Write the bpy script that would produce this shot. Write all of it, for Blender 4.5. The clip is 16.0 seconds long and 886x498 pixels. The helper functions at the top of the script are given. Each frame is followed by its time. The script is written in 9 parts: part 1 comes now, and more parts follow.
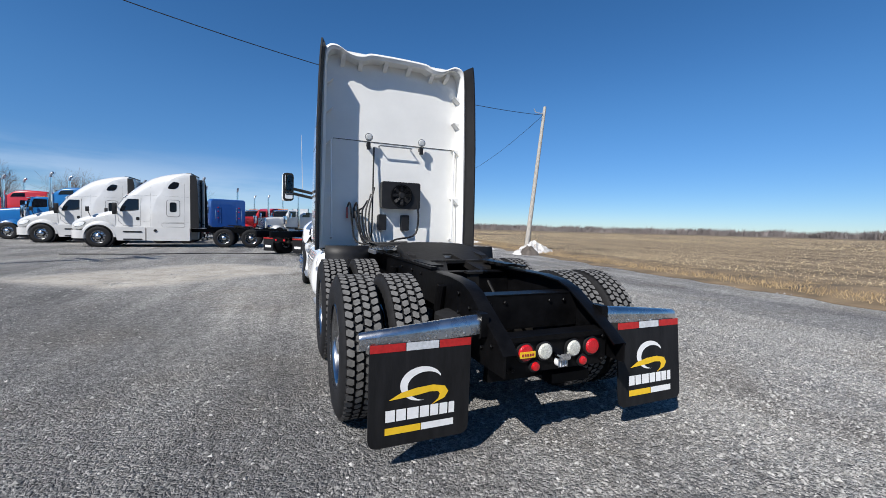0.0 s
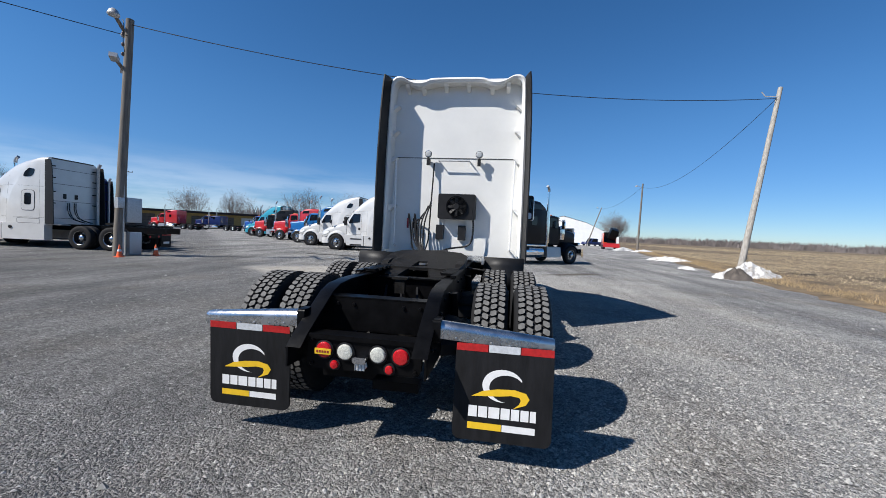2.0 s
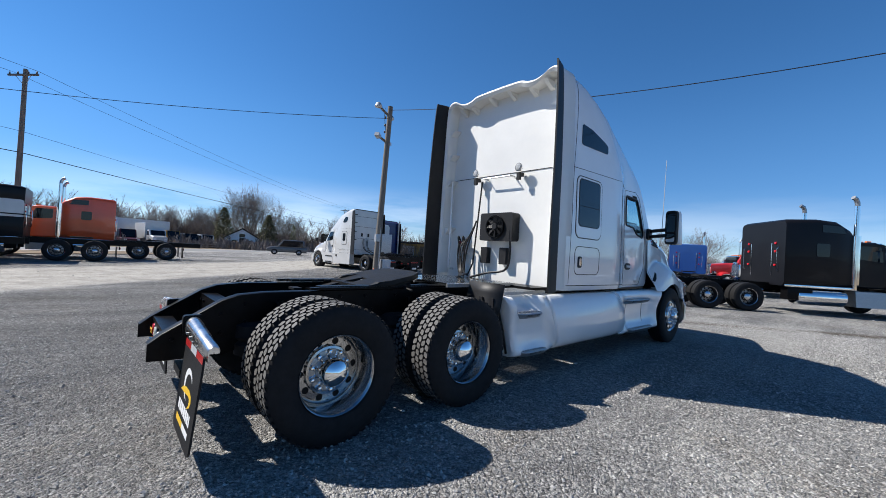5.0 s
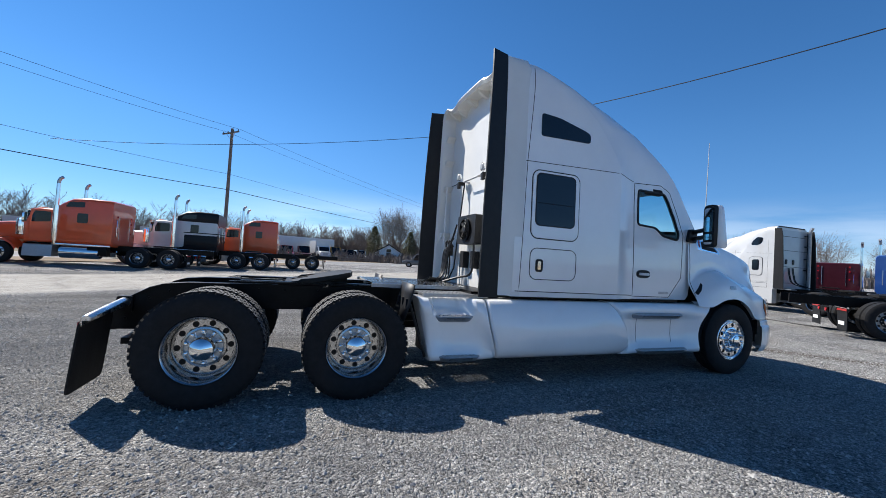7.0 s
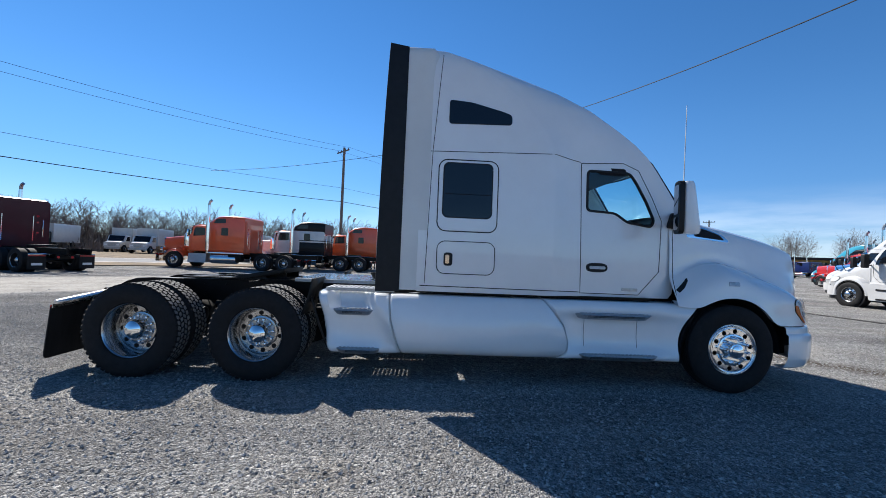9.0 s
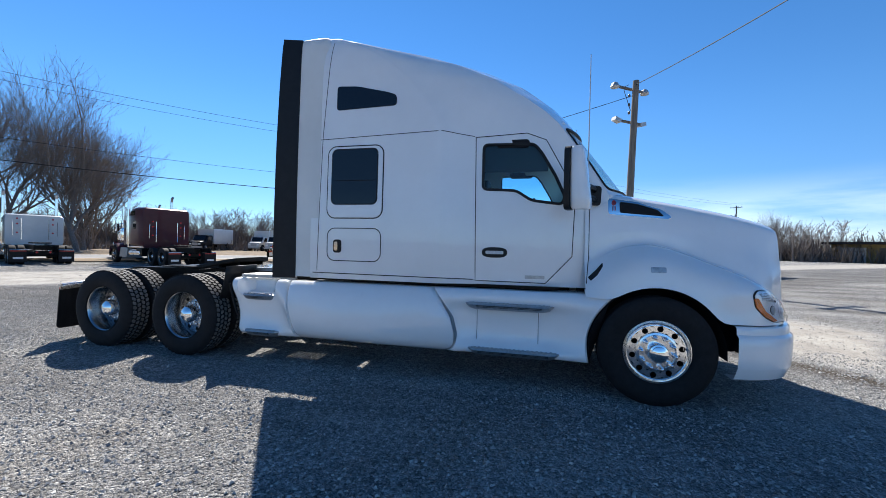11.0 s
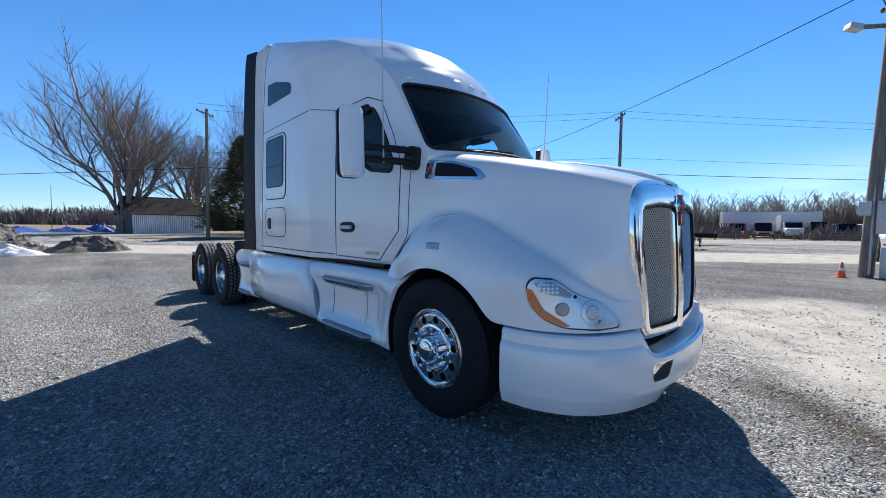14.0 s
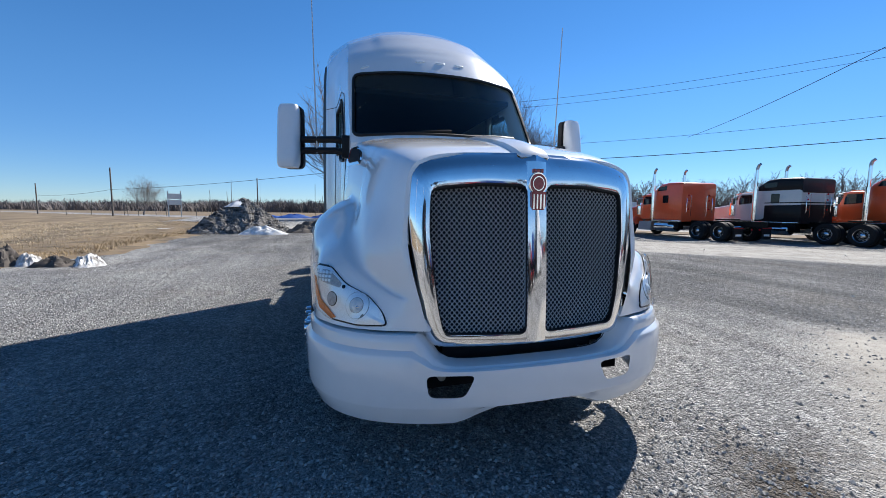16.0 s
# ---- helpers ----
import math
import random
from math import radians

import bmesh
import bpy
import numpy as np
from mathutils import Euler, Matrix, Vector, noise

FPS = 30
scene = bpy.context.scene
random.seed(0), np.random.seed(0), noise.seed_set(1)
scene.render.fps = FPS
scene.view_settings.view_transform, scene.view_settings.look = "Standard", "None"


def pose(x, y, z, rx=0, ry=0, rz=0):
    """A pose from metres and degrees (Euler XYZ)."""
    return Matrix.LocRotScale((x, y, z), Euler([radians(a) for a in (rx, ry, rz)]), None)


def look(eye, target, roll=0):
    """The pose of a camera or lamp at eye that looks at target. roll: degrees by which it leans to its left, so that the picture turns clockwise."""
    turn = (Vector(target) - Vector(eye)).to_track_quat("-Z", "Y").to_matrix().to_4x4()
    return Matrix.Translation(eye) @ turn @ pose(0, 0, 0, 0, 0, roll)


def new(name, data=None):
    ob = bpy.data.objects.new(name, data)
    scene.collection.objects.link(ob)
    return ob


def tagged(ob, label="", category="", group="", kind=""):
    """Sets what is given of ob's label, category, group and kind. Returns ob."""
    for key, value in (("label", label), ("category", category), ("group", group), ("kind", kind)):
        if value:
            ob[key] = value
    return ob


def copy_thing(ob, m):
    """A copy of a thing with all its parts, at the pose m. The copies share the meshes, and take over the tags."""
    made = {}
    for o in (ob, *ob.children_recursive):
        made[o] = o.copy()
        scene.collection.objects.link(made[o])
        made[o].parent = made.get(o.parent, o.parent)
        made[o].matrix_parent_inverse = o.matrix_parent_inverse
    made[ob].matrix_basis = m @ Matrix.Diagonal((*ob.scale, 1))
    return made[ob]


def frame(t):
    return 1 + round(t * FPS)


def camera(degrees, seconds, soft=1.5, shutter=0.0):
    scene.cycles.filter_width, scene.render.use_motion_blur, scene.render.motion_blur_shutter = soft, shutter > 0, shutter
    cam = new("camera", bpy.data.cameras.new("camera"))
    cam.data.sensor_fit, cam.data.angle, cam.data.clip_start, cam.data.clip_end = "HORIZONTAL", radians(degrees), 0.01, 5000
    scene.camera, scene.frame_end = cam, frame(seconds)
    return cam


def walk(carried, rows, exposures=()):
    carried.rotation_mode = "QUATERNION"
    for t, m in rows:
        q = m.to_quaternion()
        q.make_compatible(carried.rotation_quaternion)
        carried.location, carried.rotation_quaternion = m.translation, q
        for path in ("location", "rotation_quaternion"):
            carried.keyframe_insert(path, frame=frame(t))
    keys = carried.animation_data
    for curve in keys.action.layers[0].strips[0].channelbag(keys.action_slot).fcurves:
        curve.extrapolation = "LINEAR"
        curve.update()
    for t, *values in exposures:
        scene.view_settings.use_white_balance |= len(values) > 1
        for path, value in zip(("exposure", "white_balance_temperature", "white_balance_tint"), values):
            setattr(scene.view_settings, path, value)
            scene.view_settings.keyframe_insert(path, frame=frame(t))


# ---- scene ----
cam = camera(97.9, 16.0, 0.45)
METRES, EYE, TILT, LEAN, TURN = 19.52, 1.373, 0.5, 0.0, -22.0
START = (-1.53, -2.836)
ROWS = [
    (0.0, 0.0, 0.0, 0.0, 0.09, -3.63, -1.47),
    (0.5, 0.0314, -0.0, 0.0, 7.85, -3.47, -1.51),
    (1.0, 0.0607, 0.0059, -0.0003, 15.7, -3.46, -1.53),
    (1.5, 0.09, 0.0163, 0.0012, 23.4, -3.36, -1.78),
    (2.0, 0.1197, 0.0273, 0.002, 30.89, -2.76, -2.39),
    (2.5, 0.1443, 0.0462, 0.0029, 38.37, -1.95, -2.91),
    (3.0, 0.1698, 0.0655, 0.0023, 45.59, -1.49, -2.9),
    (3.5, 0.1868, 0.0894, 0.0011, 52.49, -1.23, -2.67),
    (6.0, 0.2368, 0.2337, 0.0016, 81.21, 1.26, -3.17),
    (6.5, 0.2413, 0.2646, 0.0012, 86.38, 1.42, -3.09),
    (7.0, 0.2422, 0.2961, -0.0001, 91.7, 1.5, -3.07),
    (7.5, 0.2411, 0.3277, 0.0008, 96.78, 1.43, -2.95),
    (8.0, 0.2382, 0.3597, 0.0014, 101.38, 1.32, -2.65),
    (8.5, 0.2274, 0.3893, 0.0024, 105.64, 1.22, -2.34),
    (9.0, 0.2185, 0.4205, 0.0009, 109.7, 1.02, -1.92),
    (9.5, 0.2036, 0.4487, -0.0005, 113.67, 0.63, -1.41),
    (10.0, 0.1886, 0.4769, -0.0007, 117.55, 0.26, -1.19),
    (12.5, 0.0806, 0.5965, -0.0019, 141.18, -0.82, -0.31),
    (13.0, 0.0534, 0.6128, -0.0035, 146.71, -1.36, -0.18),
    (13.5, 0.0257, 0.6277, -0.0036, 152.09, -2.1, -0.28),
    (14.0, -0.0033, 0.6401, -0.0036, 157.66, -3.04, -0.33),
    (14.5, -0.0349, 0.6444, -0.0024, 163.83, -3.84, -0.25),
    (15.0, -0.0643, 0.6519, -0.0024, 170.55, -4.31, -0.16),
    (15.5, -0.0928, 0.6515, -0.0037, 177.97, -4.61, -0.23),
    (16.0, -0.1208, 0.6515, -0.0038, 186.05, -5.0, -0.57),
]
walk(cam, [(t, pose(*START, EYE, TILT, LEAN, TURN) @ pose(METRES * x, METRES * y, METRES * z, 90 + pitch, roll, yaw)) for t, x, y, z, yaw, pitch, roll in ROWS],
     [(0.0, 0.27, 6390, 10), (3.0, 0.34, 6420, 10), (6.5, 0.54, 6460, 10), (9.5, 0.62, 6510, 10), (12.5, 0.98, 6550, 10), (14.0, 0.79, 6470, 10), (15.5, 0.58, 6400, 10)])

# ---- world, sun, exposure ----
SUN_TO = Vector((3.2, 2.27, -3.84)).normalized()
world = bpy.data.worlds.new("sky")
scene.world = world
world.use_nodes = True
wn = world.node_tree.nodes
sky = wn.new("ShaderNodeTexSky")
sky.sky_type = "NISHITA"
sky.sun_disc = False
sky.sun_elevation = radians(44.3)
sky.sun_rotation = math.atan2(-SUN_TO.x, -SUN_TO.y)
sky.altitude = 60
sky.air_density = 0.85
sky.dust_density = 0.0
sky.ozone_density = 5.0
wn["Background"].inputs["Strength"].default_value = 0.100
rich = wn.new("ShaderNodeHueSaturation")
rich.inputs["Saturation"].default_value = 1.2
world.node_tree.links.new(sky.outputs["Color"], rich.inputs["Color"])
# a thin veil of cloud low over the far side of the lot
wl = world.node_tree.links
way = wn.new("ShaderNodeTexCoord").outputs["Generated"]


def sky_math(kind, a, b=None, c=None):
    m = wn.new("ShaderNodeMath")
    m.operation, m.use_clamp = kind, kind == "MULTIPLY"
    for k, v in enumerate((a, b, c)):
        if isinstance(v, (int, float)):
            m.inputs[k].default_value = v
        elif v is not None:
            wl.new(v, m.inputs[k])
    return m.outputs[0]


def sky_range(v, lo, hi):
    m = wn.new("ShaderNodeMapRange")
    m.interpolation_type = "SMOOTHSTEP"
    m.inputs["From Min"].default_value, m.inputs["From Max"].default_value = lo, hi
    wl.new(v, m.inputs["Value"])
    return m.outputs["Result"]


side = wn.new("ShaderNodeVectorMath")
side.operation = "DOT_PRODUCT"
side.inputs[1].default_value = (-0.72, 0.69, 0.0)
wl.new(way, side.inputs[0])
split = wn.new("ShaderNodeSeparateXYZ")
wl.new(way, split.inputs[0])
stretch = wn.new("ShaderNodeMapping")
stretch.inputs["Scale"].default_value = (2.2, 2.2, 14.0)
wl.new(way, stretch.inputs["Vector"])
wisp = wn.new("ShaderNodeTexNoise")
wisp.inputs["Scale"].default_value, wisp.inputs["Detail"].default_value, wisp.inputs["Roughness"].default_value = 1.6, 7, 0.55
wl.new(stretch.outputs["Vector"], wisp.inputs["Vector"])
veil = sky_math("MULTIPLY", sky_range(side.outputs["Value"], 0.45, 0.95), sky_range(split.outputs["Z"], 0.17, 0.06))
veil = sky_math("MULTIPLY", veil, sky_range(wisp.outputs["Fac"], 0.30, 0.62))
pale = wn.new("ShaderNodeHueSaturation")
pale.inputs["Saturation"].default_value, pale.inputs["Value"].default_value = 0.45, 1.28
wl.new(rich.outputs["Color"], pale.inputs["Color"])
wl.new(sky_math("MULTIPLY", veil, 0.85), pale.inputs["Fac"])
# the sky dims towards a slightly hazy horizon, and is deepest overhead
dim = wn.new("ShaderNodeHueSaturation")
high = sky_math("MULTIPLY_ADD", sky_range(split.outputs["Z"], 0.50, 1.0), -0.40, 1.0)
wl.new(sky_math("MULTIPLY", sky_math("MULTIPLY_ADD", sky_range(split.outputs["Z"], 0.0, 0.32), 0.26, 0.74), high), dim.inputs["Value"])
wl.new(pale.outputs["Color"], dim.inputs["Color"])
cool = wn.new("ShaderNodeMix")
cool.data_type, cool.blend_type = "RGBA", "MULTIPLY"
cool.inputs["B"].default_value = (0.81, 0.93, 1.10, 1)
wl.new(sky_range(split.outputs["Z"], 0.30, 0.0), cool.inputs["Factor"])
wl.new(dim.outputs["Color"], cool.inputs["A"])
wl.new(cool.outputs["Result"], wn["Background"].inputs["Color"])
sun_data = bpy.data.lights.new("sun", "SUN")
sun_data.energy = 5.0
sun_data.angle = radians(0.55)
sun_data.color = (1.0, 0.955, 0.89)
sun = new("sun", sun_data)
sun.matrix_world = look((0, 0, 40), Vector((0, 0, 40)) + SUN_TO)


# ---- materials ----
def mat(name, color, rough=0.5, metal=0.0, vary=0.0, scale=8.0, bump=0.0, bump_scale=60.0, coat=0.0, second=None, stretch=None, rvary=0.0, island=0.0, spec=0.5):
    m = bpy.data.materials.new(name)
    m.use_nodes = True
    n, l = m.node_tree.nodes, m.node_tree.links
    b = n["Principled BSDF"]
    b.inputs["Base Color"].default_value = (*color, 1)
    b.inputs["Roughness"].default_value = rough
    b.inputs["Metallic"].default_value = metal
    b.inputs["Coat Weight"].default_value = coat
    b.inputs["Specular IOR Level"].default_value = spec
    b.inputs["Coat Roughness"].default_value = 0.04
    co = n.new("ShaderNodeTexCoord").outputs["Object"]
    if stretch:
        mp = n.new("ShaderNodeMapping")
        mp.inputs["Scale"].default_value = stretch
        l.new(co, mp.inputs["Vector"])
        co = mp.outputs["Vector"]
    if vary or second:
        a = n.new("ShaderNodeTexNoise")
        a.inputs["Scale"].default_value = scale
        a.inputs["Detail"].default_value = 6
        a.inputs["Roughness"].default_value = 0.65
        l.new(co, a.inputs["Vector"])
        ramp = n.new("ShaderNodeValToRGB")
        lo = second or tuple(c * (1 - vary) for c in color)
        hi = color if second else tuple(min(1, c * (1 + vary)) for c in color)
        ramp.color_ramp.elements[0].position, ramp.color_ramp.elements[1].position = 0.34, 0.66
        ramp.color_ramp.elements[0].color, ramp.color_ramp.elements[1].color = (*lo, 1), (*hi, 1)
        l.new(a.outputs["Fac"], ramp.inputs["Fac"])
        out = ramp.outputs["Color"]
        if island:
            g = n.new("ShaderNodeNewGeometry")
            hs = n.new("ShaderNodeHueSaturation")
            mr = n.new("ShaderNodeMapRange")
            mr.inputs["To Min"].default_value, mr.inputs["To Max"].default_value = 1 - island, 1 + island
            l.new(g.outputs["Random Per Island"], mr.inputs["Value"])
            l.new(mr.outputs["Result"], hs.inputs["Value"])
            l.new(out, hs.inputs["Color"])
            out = hs.outputs["Color"]
        l.new(out, b.inputs["Base Color"])
        if rvary:
            mr2 = n.new("ShaderNodeMapRange")
            mr2.inputs["To Min"].default_value, mr2.inputs["To Max"].default_value = rough - rvary, rough + rvary
            l.new(a.outputs["Fac"], mr2.inputs["Value"])
            l.new(mr2.outputs["Result"], b.inputs["Roughness"])
    if bump:
        c = n.new("ShaderNodeTexNoise")
        c.inputs["Scale"].default_value = bump_scale
        c.inputs["Detail"].default_value = 5
        l.new(co, c.inputs["Vector"])
        bp = n.new("ShaderNodeBump")
        bp.inputs["Strength"].default_value = bump
        bp.inputs["Distance"].default_value = 0.01
        l.new(c.outputs["Fac"], bp.inputs["Height"])
        l.new(bp.outputs["Normal"], b.inputs["Normal"])
    return m


def paint(name, color):
    return mat(name, color, 0.32, 0, 0.05, 2.2, 0, coat=0.7)


WHITE = mat("white_paint", (0.855, 0.858, 0.855), 0.24, 0, 0.025, 1.6, 0.012, 3.0, coat=1.0)
# matt white, also dimmed and warmed in colour to suit the sun on this wall
REAR_WALL = mat("matt_white_sun_toned_panel", (0.75, 0.745, 0.715), 0.42, 0, 0.05, 1.2, 0.02, 5.0, coat=0.2)
CHROME = mat("chrome", (0.86, 0.87, 0.88), 0.07, 1, 0.04, 5.0)
ALU = mat("polished_aluminium", (0.86, 0.87, 0.875), 0.15, 1, 0.06, 14.0, rvary=0.05)
# darker copy of ALU: rear rims have the dark ground's reflection in their colour
DIM_RIM = mat("shade_dimmed_rim_aluminium", (0.42, 0.425, 0.43), 0.20, 1, 0.12, 14.0, rvary=0.08)
STEEL = mat("worn_steel", (0.42, 0.43, 0.44), 0.42, 0.9, 0.2, 20.0, 0.1, 90.0)
HANGER = mat("scuffed_bright_metal", (0.62, 0.62, 0.62), 0.27, 1, 0.18, 9.0, 0.06, 60.0, rvary=0.1)
MESH = mat("grille_wire", (0.62, 0.63, 0.64), 0.35, 0.6, 0.1, 30.0)
STEP = mat("dull_aluminium", (0.40, 0.41, 0.42), 0.42, 0.8, 0.15, 30.0, 0.1, 80.0)
BLACK = mat("black_painted_steel", (0.004, 0.004, 0.0045), 0.36, 0, 0.4, 9.0, 0.1, 40.0, rvary=0.1, spec=0.12)
GREASE = mat("greasy_black_steel", (0.010, 0.009, 0.008), 0.55, 0, 0.6, 7.0, 0.3, 25.0, rvary=0.15, spec=0.25)
RUBBER = mat("tyre_rubber", (0.012, 0.012, 0.013), 0.75, 0, 0.25, 18.0, 0.15, 120.0, spec=0.25)
TREAD = mat("tread_rubber", (0.135, 0.132, 0.127), 0.85, 0, 0.3, 25.0, 0.2, 100.0)
FLAP = mat("black_flap_rubber", (0.010, 0.010, 0.011), 0.6, 0, 0.4, 6.0, 0.1, 60.0, stretch=(3, 3, 0.5), spec=0.25)
PLASTIC = mat("black_plastic", (0.012, 0.012, 0.013), 0.5, 0, 0.2, 12.0, 0.08, 150.0, spec=0.3)
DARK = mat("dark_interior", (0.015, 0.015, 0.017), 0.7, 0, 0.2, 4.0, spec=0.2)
RED_REFL = mat("red_reflector", (0.42, 0.02, 0.02), 0.3, 0, 0.2, 40.0)
WHITE_REFL = mat("silver_reflector", (0.55, 0.57, 0.59), 0.3, 0, 0.15, 40.0)
RED_LENS = mat("red_lens", (0.5, 0.01, 0.015), 0.12, 0, 0.2, 90.0, 0.3, 220.0, coat=0.6)
ENAMEL = mat("red_enamel", (0.30, 0.03, 0.035), 0.25, 0, 0.15, 60.0, coat=0.5)
LAMP_BOWL = mat("bright_reflector", (0.84, 0.88, 0.92), 0.34, 0.7, 0.04, 30.0, rvary=0.05)
LENS_GREY = mat("smoky_lens", (0.42, 0.435, 0.44), 0.3, 0, 0.2, 60.0, 0.1, 140.0, spec=0.3)
GASKET = mat("grey_lamp_gasket", (0.20, 0.21, 0.21), 0.6)
CLEAR_LENS = mat("clear_lens", (0.84, 0.85, 0.84), 0.3, 0, 0.1, 90.0, 0.3, 220.0, spec=0.3)
AMBER = mat("amber_lens", (0.80, 0.19, 0.035), 0.2, 0, 0.2, 60.0, spec=0.5)
YELLOW = mat("yellow_print", (0.80, 0.50, 0.02), 0.5, 0, 0.06, 20.0)
PRINT = mat("white_print", (0.78, 0.78, 0.77), 0.5, 0, 0.06, 20.0)
SEAM = mat("seam_shadow_gap", (0.02, 0.02, 0.022), 0.8)
# pole wood, toned down for poles seen from their shaded side
WOOD = mat("grey_pole_wood", (0.17, 0.152, 0.130), 0.9, 0, 0.35, 5.0, 0.5, 30.0, stretch=(4, 4, 0.25))
# lighter copy of the same wood, with sunlight put into its colour
SUNLIT_WOOD = mat("sunlit_pole_wood", (0.36, 0.335, 0.295), 0.9, 0, 0.3, 5.0, 0.5, 30.0, stretch=(4, 4, 0.25))
BARK = mat("bare_branch_bark", (0.19, 0.163, 0.146), 0.95, 0, 0.3, 6.0, 0.4, 30.0)
REVERSE = mat("ribbed_reversing_lens", (0.62, 0.62, 0.55), 0.2, 0, 0.3, 120.0, 0.6, 240.0, coat=0.5)
MIRROR = mat("dark_mirror_glass", (0.55, 0.57, 0.60), 0.03, 1)
ANTENNA = mat("pale_antenna", (0.50, 0.51, 0.52), 0.5)
SNOW = mat("dirty_snow", (0.86, 0.87, 0.88), 0.75, 0, 0.0, 3.0, 0.5, 14.0, second=(0.55, 0.53, 0.50))


def glass(name, tint, rough=0.0, see=0.5):
    m = bpy.data.materials.new(name)
    m.use_nodes = True
    n, l = m.node_tree.nodes, m.node_tree.links
    n.remove(n["Principled BSDF"])
    tr, gl, mx, lw = n.new("ShaderNodeBsdfTransparent"), n.new("ShaderNodeBsdfGlossy"), n.new("ShaderNodeMixShader"), n.new("ShaderNodeLayerWeight")
    tr.inputs["Color"].default_value = (*[c * see for c in tint], 1)
    gl.inputs["Roughness"].default_value = rough
    lw.inputs["Blend"].default_value = 0.5
    pw, ad = n.new("ShaderNodeMath"), n.new("ShaderNodeMath")
    pw.operation, ad.operation = "POWER", "MULTIPLY_ADD"
    pw.inputs[1].default_value, ad.inputs[1].default_value, ad.inputs[2].default_value = 5, 0.92, 0.06
    l.new(lw.outputs["Facing"], pw.inputs[0])
    l.new(pw.outputs[0], ad.inputs[0])
    l.new(ad.outputs[0], mx.inputs["Fac"])
    l.new(tr.outputs["BSDF"], mx.inputs[1])
    l.new(gl.outputs["BSDF"], mx.inputs[2])
    l.new(mx.outputs["Shader"], n["Material Output"].inputs["Surface"])
    return m


DOOR_GLASS = glass("tinted_door_glass", (0.62, 0.93, 1.0), 0.0, 0.93)
SCREEN_GLASS = glass("windscreen_glass", (0.86, 0.98, 0.96), 0.0, 0.9)
TINT = mat("privacy_glass", (0.006, 0.008, 0.012), 0.05, 0, 0, spec=0.45)
LAMP_GLASS = glass("headlamp_glass", (1, 1, 1), 0.0, 0.93)


# ---- mesh helpers ----
class Shape:
    """A bmesh with a few solid-building verbs."""

    def __init__(self):
        self.bm = bmesh.new()

    def grid(self, rows, closed=False, flip=False):
        vs = [[self.bm.verts.new(p) for p in r] for r in rows]
        for i in range(len(vs) - 1):
            n = len(vs[i])
            for j in range(n if closed else n - 1):
                k = (j + 1) % n
                q = (vs[i][j], vs[i][k], vs[i + 1][k], vs[i + 1][j])
                self.bm.faces.new(q[::-1] if flip else q)
        return vs

    def box(self, c, s, m=None, taper=None):
        x, y, z = s[0] / 2, s[1] / 2, s[2] / 2
        tx, ty = taper or (1, 1)
        pts = [(-x, -y, -z), (x, -y, -z), (x, y, -z), (-x, y, -z), (-x * tx, -y * ty, z), (x * tx, -y * ty, z), (x * tx, y * ty, z), (-x * tx, y * ty, z)]
        if m:
            pts = [m @ Vector(p) for p in pts]
        v = [self.bm.verts.new(Vector(c) + Vector(p)) for p in pts]
        for f in ((0, 3, 2, 1), (4, 5, 6, 7), (0, 1, 5, 4), (1, 2, 6, 5), (2, 3, 7, 6), (3, 0, 4, 7)):
            self.bm.faces.new([v[i] for i in f])
        return self

    def rbox(self, c, s, r, axis="y", seg=3):
        """A box whose edges along one axis are rounded."""
        a, b, d = {"y": (0, 2, 1), "x": (1, 2, 0), "z": (0, 1, 2)}[axis]
        poly = rounded(s[a], s[b], r, seg)
        rows = []
        for h in (-s[d] / 2, s[d] / 2):
            ring = []
            for u, v in poly:
                p = [0, 0, 0]
                p[a], p[b], p[d] = c[a] + u, c[b] + v, c[d] + h
                ring.append(p)
            rows.append(ring)
        vs = self.grid(rows, True)
        self.bm.faces.new(vs[0][::-1]), self.bm.faces.new(vs[1])
        return self

    def tube(self, pts, r, seg=8, r_end=None, caps=True):
        pts = [Vector(p) for p in pts]
        rows, n = [], len(pts)
        up = None
        for i, p in enumerate(pts):
            d = (pts[min(i + 1, n - 1)] - pts[max(i - 1, 0)]).normalized()
            if up is None:
                up = Vector((0, 0, 1)) if abs(d.z) < 0.9 else Vector((1, 0, 0))
            side = d.cross(up).normalized()
            up = side.cross(d).normalized()
            rr = r if r_end is None else r + (r_end - r) * i / (n - 1)
            rows.append([p + (side * math.cos(2 * math.pi * k / seg) + up * math.sin(2 * math.pi * k / seg)) * rr for k in range(seg)])
        vs = self.grid(rows, True)
        if caps:
            self.bm.faces.new(vs[0][::-1]), self.bm.faces.new(vs[-1])
        return self

    def lathe(self, prof, c, axis="x", seg=40, cap=True):
        """prof: (radius, place along the axis)."""
        rows = []
        for r, h in prof:
            ring = []
            for k in range(seg):
                a = 2 * math.pi * k / seg
                u, v = r * math.cos(a), r * math.sin(a)
                ring.append({"x": (c[0] + h, c[1] + u, c[2] + v), "y": (c[0] + u, c[1] + h, c[2] + v), "z": (c[0] + u, c[1] + v, c[2] + h)}[axis])
            rows.append(ring)
        vs = self.grid(rows, True)
        if cap:
            self.bm.faces.new(vs[0][::-1]), self.bm.faces.new(vs[-1])
        return self

    def prism(self, poly, axis, a, b):
        """A polygon (two coordinates in the order of the axes left) drawn out along an axis from a to b."""
        put = {"x": lambda u, v, h: (h, u, v), "y": lambda u, v, h: (u, h, v), "z": lambda u, v, h: (u, v, h)}[axis]
        vs = self.grid([[put(u, v, h) for u, v in poly] for h in (a, b)], True)
